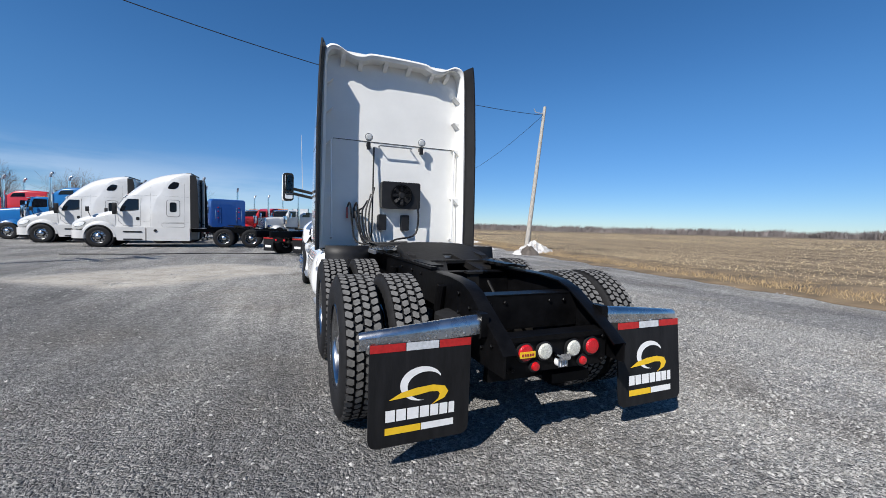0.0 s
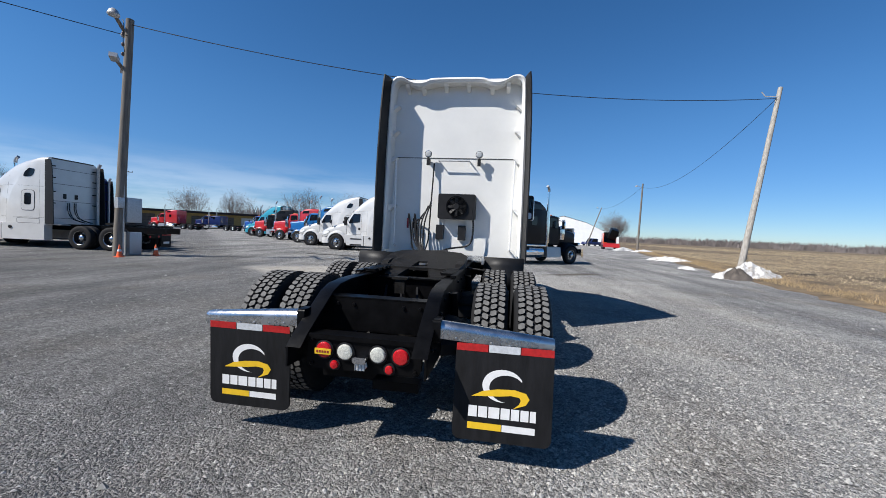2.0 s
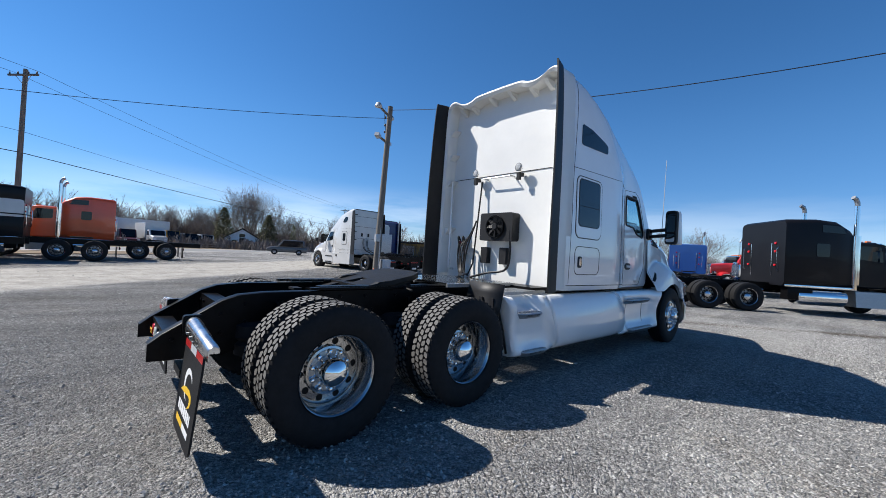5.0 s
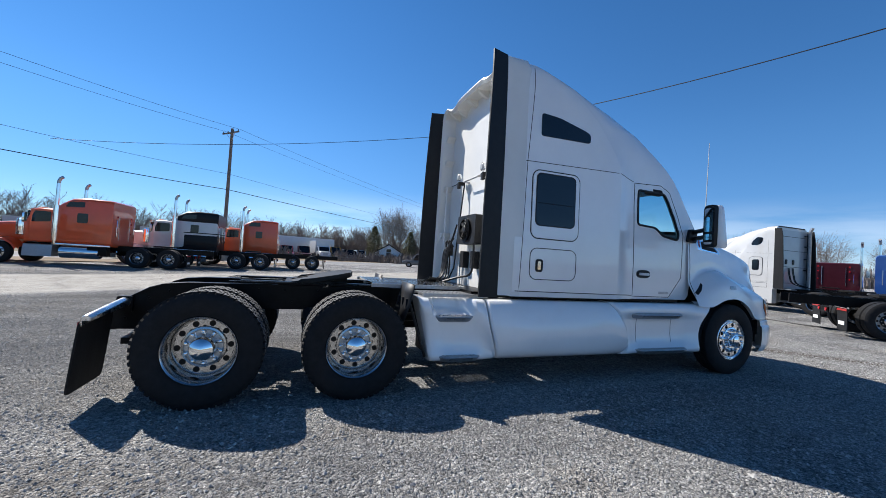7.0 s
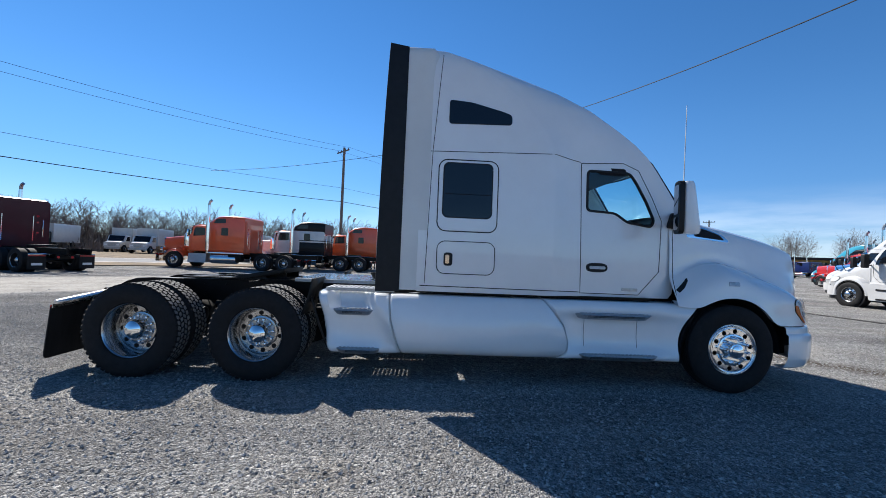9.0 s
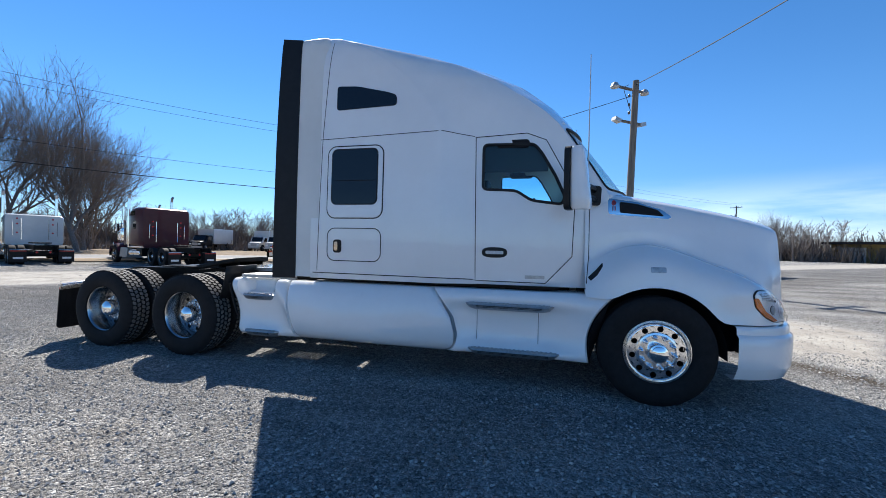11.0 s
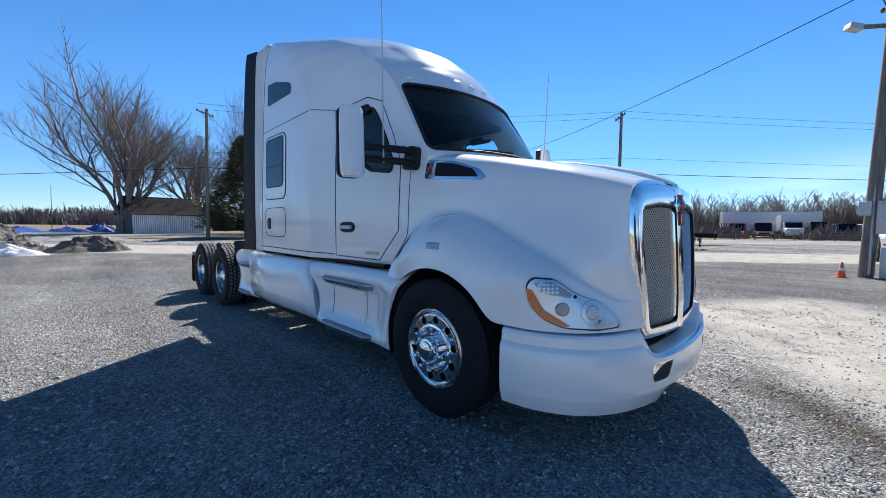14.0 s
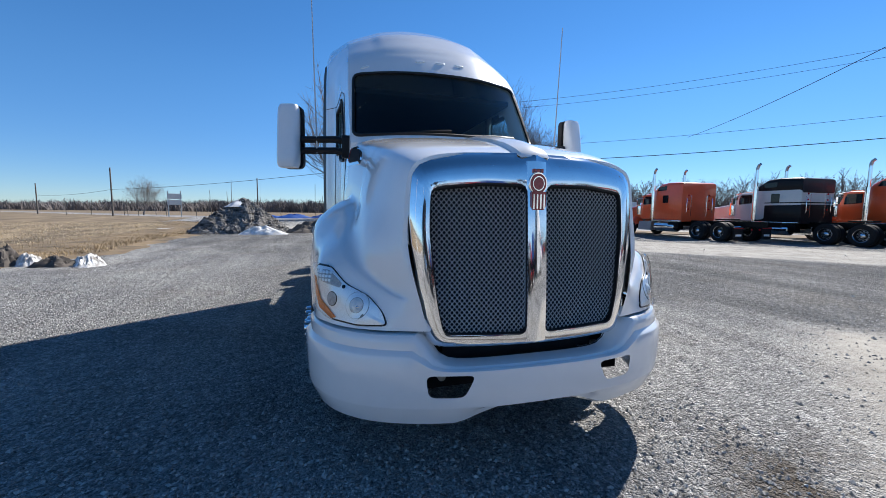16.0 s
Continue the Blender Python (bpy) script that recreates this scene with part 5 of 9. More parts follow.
for ya in (0.0, 1.33):
    ax = Shape().tube([(-0.9, ya, 0.505), (0.9, ya, 0.505)], 0.075, 14)
    ax.lathe([(0.10, -0.2), (0.21, -0.12), (0.23, 0.0), (0.21, 0.12), (0.10, 0.24)], (0, ya, 0.52), "y", 20)
    part("drive_axle", ax, GREASE, tractor)
    for sx in (1, -1):
        bag = Shape().lathe([(0.10, 0), (0.15, 0.02), (0.155, 0.10), (0.13, 0.13), (0.155, 0.16), (0.15, 0.25), (0.10, 0.27)], (sx * 0.42, ya - 0.36, 0.52), "z", 18)
        part("air_spring", bag, RUBBER, tractor)
        part("brake_chamber", Shape().lathe([(0.05, -0.15), (0.09, -0.13), (0.095, 0.0), (0.09, 0.13), (0.04, 0.16)], (sx * 0.40, ya + 0.22, 0.58), "y", 16), GREASE, tractor)
        part("shock_absorber", Shape().tube([(sx * 0.50, ya - 0.12, 0.45), (sx * 0.47, ya - 0.2, 0.95)], 0.035, 10), BLACK, tractor)
part("drive_shaft", Shape().tube([(0, 1.2, 0.6), (0, 4.6, 0.68)], 0.06, 12), GREASE, tractor)
part("front_axle", Shape().box((0, 6.745, 0.45), (1.8, 0.1, 0.12)), GREASE, tractor)

# fifth wheel
FW_UP = lambda y, z: z + 0.02 + (y - 0.90) * 0.19
fw = Shape()
plate = [(0.455, 0.86), (0.445, 1.18), (0.36, 1.32), (0.16, 1.37), (-0.16, 1.37), (-0.36, 1.32), (-0.445, 1.18), (-0.455, 0.86), (-0.42, 0.66), (-0.30, 0.43), (-0.17, 0.40), (-0.075, 0.70), (-0.05, 0.86), (0.05, 0.86), (0.075, 0.70), (0.17, 0.40), (0.30, 0.43), (0.42, 0.66)]
dips = lambda y: 0.035 * max(0.0, (0.72 - y) / 0.32)
rws = [[(x * f, y, FW_UP(y, z) - dips(y)) for x, y in plate] for z, f in ((1.035, 0.985), (1.045, 1.0), (1.085, 1.0), (1.095, 0.985))]
vs = fw.grid(rws, True)
fw.bm.faces.new(vs[0][::-1]), fw.bm.faces.new(vs[-1])
fifth = part("fifth_wheel", fw, GREASE, tractor, "greasy steel fifth wheel plate", angle=30)
for sx in (1, -1):
    part("pivot_bracket", Shape().prism([(0.70, 1.05), (0.78, 1.10), (1.04, 1.13), (1.14, 1.05)], "x", sx * 0.36, sx * 0.43), GREASE, fifth, smooth=False)
    part("slide_rail", Shape().box((sx * 0.36, 0.92, 1.052), (0.11, 1.5, 0.022)).box((sx * 0.43, 0.92, 1.046), (0.05, 1.7, 0.02)), BLACK, fifth, smooth=False)
    for k in range(9):
        part("rail_tooth", Shape().box((sx * 0.30, 0.28 + 0.14 * k, 1.052), (0.03, 0.06, 0.022)), GREASE, fifth, smooth=False)
    part("plate_rib", Shape().prism([(0.50, 0.99), (0.55, 1.01), (1.30, 1.15), (1.30, 1.06)], "x", sx * 0.24, sx * 0.262), GREASE, fifth, smooth=False)
part("slide_plate", Shape().box((0, 0.92, 1.045), (0.62, 0.62, 0.03)), GREASE, fifth, smooth=False)
part("release_handle", Shape().tube([(0.15, 1.05, 1.04), (0.46, 1.07, 1.045), (0.62, 1.05, 1.03), (0.66, 1.0, 1.03)], 0.011, 6), GREASE, fifth)
part("lock_jaw", Shape().lathe([(0.085, -0.02), (0.085, 0.0), (0.055, 0.0), (0.055, -0.02)], (0, 0.90, 1.088), "z", 20, cap=False), STEEL, fifth)

# grated deck between the rails, and the upright black splash plates behind the drive tyres
grate = part("deck_grate", Shape().box((-0.60, 2.12, 1.075), (0.03, 1.16, 0.04)).box((0.60, 2.12, 1.075), (0.03, 1.16, 0.04)).box((0, 2.12, 1.07), (0.03, 1.16, 0.03)), STEP, tractor, "bright grated aluminium deck behind the sleeper", smooth=False)
SLAT = finish(Shape().rbox((0, 0, 0), (1.18, 0.030, 0.022), 0.004).bm, ALU, False)
for k in range(23):
    share("grate_slat", SLAT, grate, pose(0, 1.57 + 0.05 * k, 1.088))
for sx in (1, -1):
    pan = Shape()
    pan.grid([[(sx * x, y, z) for x in (0.60, 0.85, 1.12)] for y, z in ((1.80, 0.72), (1.86, 0.90), (1.885, 1.02), (1.905, 1.13))])
    po = part("splash_plate", pan, PLASTIC, tractor, "black plastic splash plate behind the tyre")
    so_m = po.modifiers.new("thickness", "SOLIDIFY")
    so_m.thickness = 0.012
    for x in (0.68, 0.84, 1.0):
        part("slot", Shape().rbox((sx * x, 1.852, 0.92), (0.05, 0.03, 0.11), 0.012), DARK, po)

# rear lamp bar
bar = part("lamp_bar", Shape().rbox((0.015, -0.925, 0.635), (0.74, 0.05, 0.21), 0.04), BLACK, tractor, "black tail lamp bar")
for x, z, r, m in ((-0.235, 0.655, 0.050, RED_LENS), (-0.098, 0.652, 0.049, REVERSE), (0.115, 0.652, 0.049, REVERSE), (0.26, 0.652, 0.050, RED_LENS), (-0.165, 0.567, 0.027, RED_LENS), (0.19, 0.567, 0.027, RED_LENS)):
    part("tail_lamp", Shape().lathe([(r, 0.0), (r, -0.018), (r * 0.85, -0.027), (0.004, -0.032)], (x, -0.95, z), "y", 24), m, bar)
    part("lamp_ring", Shape().lathe([(r + 0.012, 0.0), (r + 0.010, -0.012), (r, -0.014)], (x, -0.95, z), "y", 24, cap=False), PLASTIC, bar)
hood_l = part("plate_lamp", Shape().rbox((0.012, -0.985, 0.622), (0.085, 0.06, 0.040), 0.016), CHROME, bar, "small chrome number plate lamp")
part("lens", Shape().rbox((0.012, -0.975, 0.580), (0.070, 0.035, 0.050), 0.018), CLEAR_LENS, hood_l)
for k in range(4):
    part("guard_bar", Shape().box((-0.018 + 0.02 * k, -0.995, 0.580), (0.005, 0.006, 0.05)), STEEL, hood_l, smooth=False)
stick = part("warning_sticker", Shape().box((-0.235, -0.985, 0.65), (0.105, 0.004, 0.036)), YELLOW, bar, smooth=False)
for k in range(5):
    part("text_bar", Shape().box((-0.27 + 0.0175 * k, -0.988, 0.65), (0.011, 0.003, 0.014)), ENAMEL, stick, smooth=False)
for sx in (1, -1):
    for z in (0.56, 0.71):
        share("bolt", BOLT, bar, pose(0.015 + sx * 0.335, -0.952, z) @ pose(0, 0, 0, 0, 0, -90))
part("bar_shelf", Shape().box((0.015, -0.90, 0.742), (0.80, 0.13, 0.012)).box((0.015, -0.962, 0.735), (0.80, 0.008, 0.03)), BLACK, tractor, smooth=False)
part("tow_loop", Shape().box((0.2, -0.8, 0.42), (0.3, 0.1, 0.06)), BLACK, tractor, smooth=False)
part("lower_bar", Shape().box((-0.1, -0.7, 0.45), (0.5, 0.06, 0.1)), BLACK, tractor, smooth=False)

# mud flaps with their hangers
for sx in (1, -1):
    hx = lambda a: sx * a
    rows = []
    for a, z, d, r in ((0.44, 0.815, -0.80, 0.052), (0.60, 0.806, -0.80, 0.050), (0.90, 0.787, -0.80, 0.043), (1.165, 0.770, -0.80, 0.036), (1.180, 0.769, -0.80, 0.030)):
        ring = [(hx(a), d + r * math.cos(t), z + r * math.sin(t)) for t in [radians(-20 + 25 * k) for k in range(9)]]
        rows.append(ring + [(hx(a), d - r, z - 0.055), (hx(a), d - r + 0.006, z - 0.055), (hx(a), d - r + 0.008, z - 0.01)])
    s = Shape()
    vs = s.grid(rows, True)
    s.bm.faces.new(vs[0]), s.bm.faces.new(vs[-1])
    hanger = part("flap_hanger", s, HANGER, tractor, "scuffed chrome half-round mud flap hanger", angle=60)
    for k in range(6):
        a = 0.58 + 0.11 * k
        share("rivet", RIVET, hanger, pose(hx(a), -0.852 + 0.011 * k / 5, 0.768 - 0.037 * k / 5) @ pose(0, 0, 0, 0, 0, -90))
    part("hanger_clamp", Shape().rbox((hx(0.455), -0.80, 0.80), (0.05, 0.13, 0.15), 0.02, "x"), BLACK, hanger)
    tl = 0.09 if sx > 0 else -0.03
    fc = 0.882 if sx > 0 else 0.832
    fy = lambda z, tl=tl: -0.845 - (0.74 - z) * tl
    flap = Shape()
    o = [(hx(u + fc), v + 0.455) for u, v in rounded(0.595, 0.58, 0.05, 4)]
    rows = [[(x, fy(z) - 0.006, z) for x, z in o], [(x, fy(z) + 0.006, z) for x, z in o]]
    vs = flap.grid(rows, True)
    flap.bm.faces.new(vs[0]), flap.bm.faces.new(vs[1][::-1])
    fo = part("mud_flap", flap, FLAP, tractor, "black rubber mud flap with printed emblem", smooth=False)

    def decal(name, poly, m, lift=0.0075):
        s = Shape()
        v = [s.bm.verts.new((hx(fc) + x, fy(z) - lift, z)) for x, z in poly]
        s.bm.faces.new(v)
        s.bm.normal_update()
        return part(name, s, m, fo, smooth=False)

    for a, b, m in ((-0.295, -0.10, RED_REFL), (-0.095, 0.095, WHITE_REFL), (0.10, 0.295, RED_REFL)):
        decal("reflector", [(a, 0.70), (b, 0.70), (b, 0.745), (a, 0.745)], m)
    # the printed emblem as plain shapes: a hook, a swoosh, bars for the word
    hook_o, hook_i = [], []
    for k in range(22):
        a = radians(25 + 250 * k / 21)
        w = 0.005 + 0.030 * math.sin(math.pi * min(1, k / 21 * 0.9 + 0.1))
        hook_o.append((0.0 + 0.125 * math.cos(a), 0.505 + 0.098 * math.sin(a)))
        hook_i.append((0.012 + (0.125 - w) * math.cos(a), 0.500 + (0.098 - w * 0.9) * math.sin(a)))
    s = Shape()
    s.grid([[(hx(fc) + x, fy(z) - 0.0075, z) for x, z in hook_o], [(hx(fc) + x, fy(z) - 0.0075, z) for x, z in hook_i]])
    part("printed_hook", s, PRINT, fo, smooth=False)
    up = [(-0.185, 0.432), (-0.12, 0.466), (-0.03, 0.484), (0.07, 0.490), (0.14, 0.474), (0.162, 0.440), (0.14, 0.405), (0.07, 0.378)]
    lo = [(-0.185, 0.430), (-0.10, 0.436), (-0.02, 0.442), (0.05, 0.452), (0.10, 0.447), (0.11, 0.430), (0.10, 0.405), (0.065, 0.376)]
    s = Shape()
    s.grid([[(hx(fc) + x, fy(z) - 0.0082, z) for x, z in up], [(hx(fc) + x, fy(z) - 0.0082, z) for x, z in lo]])
    part("printed_swoosh", s, YELLOW, fo, smooth=False)
    for k, (a, b) in enumerate(((-0.203, -0.150), (-0.142, -0.088), (-0.080, -0.014), (-0.006, 0.048), (0.056, 0.104), (0.112, 0.160), (0.168, 0.203))):
        decal("printed_bar", [(a, 0.308), (b, 0.308), (b, 0.374), (a, 0.374)], PRINT)
    decal("printed_bar", [(-0.205, 0.235), (0.0, 0.235), (0.0, 0.275), (-0.205, 0.275)], YELLOW)
    decal("printed_bar", [(0.004, 0.235), (0.2, 0.235), (0.2, 0.275), (0.004, 0.275)], PRINT)

# gear on the sleeper's back wall
fan = part("condenser_fan", Shape().rbox((0.08, 2.97, 1.85), (0.60, 0.16, 0.40), 0.03), PLASTIC, tractor, "black condenser unit with round fan")
part("fan_ring", Shape().lathe([(0.165, 0.0), (0.165, -0.03), (0.15, -0.03), (0.15, -0.005), (0.05, -0.002)], (0.08, 2.89, 1.85), "y", 32, cap=False), BLACK, fan)
for k in range(8):
    a = 2 * math.pi * k / 8
    part("fan_blade", Shape().box((0.08 + 0.09 * math.cos(a), 2.875, 1.85 + 0.09 * math.sin(a)), (0.12, 0.006, 0.05), pose(0, 0, 0, 0, -math.degrees(a), 0) @ pose(0, 0, 0, 25, 0, 0)), PLASTIC, fan, smooth=False)
part("fan_hub", Shape().lathe([(0.05, 0), (0.05, -0.02), (0.04, -0.03)], (0.08, 2.885, 1.85), "y", 20), PLASTIC, fan)
for r in (0.06, 0.10, 0.14):
    part("fan_guard", Shape().tube([(0.08 + r * math.cos(2 * math.pi * k / 24), 2.853, 1.85 + r * math.sin(2 * math.pi * k / 24)) for k in range(25)], 0.003, 4), BLACK, fan)
for x in (-0.19, 0.17):
    part("filter_box", Shape().rbox((x, 3.01, 1.435), (0.12, 0.09, 0.24), 0.015), PLASTIC, tractor)
for x in (-0.42, 0.40):
    lampo = part("work_lamp", Shape().lathe([(0.058, 0.0), (0.054, 0.03), (0.03, 0.05), (0.01, 0.055)], (x, 2.93, 2.68), "y", 20, cap=False), CHROME, tractor, "small chrome work lamp")
    part("lens", Shape().lathe([(0.05, 0.0), (0.036, -0.012), (0.004, -0.015)], (x, 2.93, 2.68), "y", 20), LENS_GREY, lampo)
    part("bracket", Shape().box((x, 2.99, 2.585), (0.04, 0.10, 0.05)).box((x, 2.95, 2.55), (0.05, 0.04, 0.09)), PLASTIC, lampo, smooth=False)
part("grab_bar", Shape().tube([(-0.25, 3.05, 2.58), (-0.25, 2.95, 2.58), (0.25, 2.95, 2.58), (0.25, 3.05, 2.58)], 0.012), STEEL, tractor)
for sx in (1, -1):
    part("grab_rail", Shape().tube([(sx * 0.96, 3.05, 2.62), (sx * 0.96, 2.96, 2.62), (sx * 0.94, 2.95, 1.2), (sx * 0.94, 3.05, 1.18)], 0.016), WHITE, tractor)
part("wall_seam", Shape().box((0, 3.056, 2.64), (2.15, 0.008, 0.008)), SEAM, tractor, smooth=False)
part("hose_pole", Shape().tube([(-0.33, 3.0, 2.55), (-0.36, 2.92, 1.3), (-0.40, 2.85, 1.1)], 0.012), PLASTIC, tractor)
for k in range(5):
    x0 = -0.30 - 0.05 * k
    pts = spline([(x0 - 0.03, 2.92, 1.95 - 0.1 * k), (x0 - 0.12, 2.85, 1.55), (x0 + 0.03 * k - 0.1, 2.75, 1.16), (-0.2 + 0.06 * k, 2.4, 1.08 + 0.02 * k)], 16)
    part("air_hose", Shape().tube(pts, 0.013, 6), PLASTIC, tractor)
for x in (-0.72, -0.62):
    pts = spline([(x, 3.0, 1.62), (x + 0.03, 2.9, 1.70), (x + 0.07, 2.92, 1.4), (x + 0.12, 2.88, 1.15), (x + 0.3, 2.7, 1.1)], 16)
    part("air_hose", Shape().tube(pts, 0.014, 6), PLASTIC, tractor)
    part("hose_coupling", Shape().box((x, 2.97, 1.56), (0.03, 0.04, 0.16)), ENAMEL if x < -0.7 else PLASTIC, tractor, smooth=False)
pts = spline([(0.33, 2.9, 1.8), (0.36, 2.9, 1.5), (0.30, 2.9, 1.25), (0.0, 2.85, 1.18), (-0.2, 2.7, 1.1)], 16)
part("air_hose", Shape().tube(pts, 0.016, 6), PLASTIC, tractor)
part("rear_cab_mount", Shape().box((0, 2.8, 1.0), (1.9, 0.35, 0.14)), BLACK, tractor, smooth=False)

# mirrors and antennas
for sx in (1, -1):
    mx, mz = (1.40, 0.0) if sx > 0 else (1.53, 0.06)

    def swung(u, v, z, sx=sx, mx=mx):
        """The mirror head is turned in towards the driver."""
        return (sx * (mx + 0.951 * u + 0.309 * v), 5.95 - 0.309 * u + 0.951 * v, z)

    def swing(shape, sx=sx, mx=mx):
        for vert in shape.bm.verts:
            vert.co = swung(sx * vert.co.x - mx, vert.co.y - 5.95, vert.co.z)
        return shape

    rows = []
    for z, sc in ((1.80, 0.80), (1.83, 0.96), (1.90, 1.0), (2.24, 1.0), (2.33, 0.97), (2.365, 0.80)):
        deep = 1.55 - 0.6 * (z - 1.80) / 0.565
        rows.append([swung(u * sc, -0.035 + (v * sc + 0.065) * deep, z + mz) for u, v in rounded(0.195, 0.12, 0.05, 3)])
    s = Shape()
    vs = s.grid(rows, True)
    s.bm.faces.new(vs[0]), s.bm.faces.new(vs[-1])
    mo = part("mirror", s, WHITE, tractor, "white door mirror on black arms", angle=50)
    part("mirror_back", swing(Shape().rbox((sx * mx, 5.905, 2.085 + mz), (0.205, 0.05, 0.575), 0.055)), PLASTIC, mo)
    part("mirror_glass", swing(Shape().rbox((sx * mx, 5.877, 2.17 + mz), (0.155, 0.006, 0.32), 0.03)), MIRROR, mo)
    part("mirror_glass", swing(Shape().rbox((sx * mx, 5.877, 1.91 + mz), (0.155, 0.006, 0.14), 0.03)), MIRROR, mo)
    for z in (2.05, 1.95):
        part("mirror_arm", Shape().tube([(sx * 0.88, 6.20, z - 0.03), (sx * 1.0, 6.16, z), (sx * (mx - 0.1), 6.00, z + 0.01 + mz)], 0.031), PLASTIC, mo)
    part("arm_base", Shape().prism(round_poly([(6.06, 1.90), (6.24, 1.88), (6.25, 2.08), (6.12, 2.09)], 0.04), "x", sx * 0.86, sx * 0.955), PLASTIC, mo)
    part("antenna", Shape().tube([(1.17, 6.09, 1.93), (1.19, 6.09, 3.30)] if sx > 0 else [(-1.22, 6.14, 1.93), (-1.26, 6.17, 3.30)], 0.007, 5, 0.004), ANTENNA, tractor, "thin pale whip antenna")

# ---- field, road and verges ----
FIELD = mat("corn_stubble_soil", (0.29, 0.215, 0.125), 0.95, 0, 0, 0.55, 0.8, 9.0, second=(0.058, 0.038, 0.020), stretch=(1.0, 0.22, 1))
STRAW = mat("dry_corn_straw", (0.56, 0.45, 0.28), 0.9, 0, 0.25, 3.0, island=0.35)
GRASS = mat("dry_winter_grass", (0.25, 0.178, 0.10), 0.95, 0, 0, 0.9, 0.9, 20.0, second=(0.085, 0.062, 0.038))
BLADE = mat("dry_grass_blades", (0.40, 0.29, 0.155), 0.9, 0, 0.2, 2.0, island=0.3)
ASPHALT = mat("grey_asphalt", (0.20, 0.20, 0.20), 0.9, 0, 0.18, 0.8, 0.3, 60.0)
PALE = mat("pale_road_edge", (0.38, 0.36, 0.33), 0.9, 0, 0.2, 1.5)
SOIL = mat("dark_pushed_soil", (0.16, 0.135, 0.115), 0.95, 0, 0, 1.2, 0.9, 8.0, second=(0.055, 0.048, 0.042))

N2, T2 = Vector((0.749, 0.663)), Vector((-0.663, 0.749))


def road_pt(along, across, z):
    p = N2 * (-33 + across) + T2 * along
    return (p.x, p.y, z)


def sheet(name, pts, z, material, label, cat):
    s = Shape()
    s.bm.faces.new([s.bm.verts.new((x, y, z)) for x, y in pts])
    bmesh.ops.triangulate(s.bm, faces=s.bm.faces[:])
    return solid(name, s, material, label, cat, kind="structure", smooth=False)


EDGE = [(30, 110), (22.5, 70), (19.2, 52), (15.6, 34), (13.0, 22), (11.2, 13.5), (10.3, 7), (9.6, 2), (9.0, -2), (7.9, -4.6), (8.5, -8.5), (8.7, -15), (9.0, -19), (10, -25), (12, -32), (16, -40)]
rn = random.Random(2)
edge_pts = []
for a, b in zip(EDGE, EDGE[1:]):
    for k in range(8):
        t = k / 8
        edge_pts.append((a[0] + (b[0] - a[0]) * t + rn.uniform(-0.28, 0.28), a[1] + (b[1] - a[1]) * t))
s = Shape()
rows = [[], [], [], []]
for x, y in edge_pts:
    rows[0].append((x - 0.5, y, 0.004))
    rows[1].append((x + 0.25, y, 0.03 + rn.uniform(0, 0.05)))
    rows[2].append((x + 1.9, y, 0.12 + rn.uniform(-0.03, 0.06)))
    rows[3].append((x + 4.0, y, 0.05))
s.grid(rows)
solid("grass_bank", s, GRASS, "rough bank of dry grass along the gravel", "bank", kind="structure")
far = [(x + 3.6, y) for x, y in EDGE]
sheet("field", [(900, 1600), (60, 1600), (45, 240)] + far + [(24, -66), (60, -107), (300, -378), (1500, -1733), (1600, 1500)], 0.035, FIELD, "harvested corn field with pale stubble", "field")
s = Shape()
s.grid([[road_pt(a, w, 0.012) for a in (-700, -200, 0, 200, 700)] for w in (-3.5, 3.5)])
solid("road", s, ASPHALT, "grey two-lane asphalt road beyond the lot", "road", kind="structure", smooth=False)
for w0, w1, z, m, nm, lab in ((3.5, 4.4, 0.016, PALE, "road_shoulder", "pale dusty road shoulder"), (-4.4, -3.5, 0.016, PALE, "road_shoulder", "pale dusty road shoulder"), (5.2, 9.5, 0.05, GRASS, "verge", "dry grass verge beside the road"), (-900, -4.4, 0.02, GRASS, "far_ground", "dry grass ground across the road")):
    s = Shape()
    s.grid([[road_pt(a, w, z) for a in ((-700, -200, 0, 200, 700) if w0 < -10 or w1 < 5 else (-26, -10, 10, 25))] for w in (w0, w1)])
    solid(nm, s, m, lab, "ground", kind="structure", smooth=False)


def blades(name, n, pick, h0, h1, w, material, label, seed, lean=0.5):
    r = random.Random(seed)
    verts, faces = [], []
    while n:
        p = pick(r)
        if p is None:
            continue
        n -= 1
        x, y, z = p
        h, a, b = r.uniform(h0, h1), r.uniform(0, 6.28), r.uniform(0, 6.28)
        l = r.uniform(0, lean) * h
        dx, dy = math.cos(a) * w * r.uniform(0.6, 1.4), math.sin(a) * w
        tx, ty = math.cos(b) * l, math.sin(b) * l
        i = len(verts)
        verts += [(x - dx, y - dy, z), (x + dx, y + dy, z), (x + tx + dx * 0.6, y + ty + dy * 0.6, z + h), (x + tx - dx * 0.6, y + ty - dy * 0.6, z + h)]
        faces.append((i, i + 1, i + 2, i + 3))
    me = bpy.data.meshes.new("mesh")
    me.from_pydata(verts, [], faces)
    me.materials.append(material)
    return tagged(new(name, me), label, name.replace("_", " "), kind="stuff")


def edge_x(y):
    for a, b in zip(EDGE, EDGE[1:]):
        if b[1] <= y <= a[1]:
            return a[0] + (b[0] - a[0]) * (y - a[1]) / (b[1] - a[1])
    return None


def in_field(r):
    y = r.uniform(-38, 75)
    d = 3.0 + 55 * r.random() ** 1.7
    x = edge_x(y) + d
    row = round((x + 0.02 * y) / 0.76) * 0.76
    return (row + r.gauss(0, 0.10) - 0.02 * y, y, 0.03)


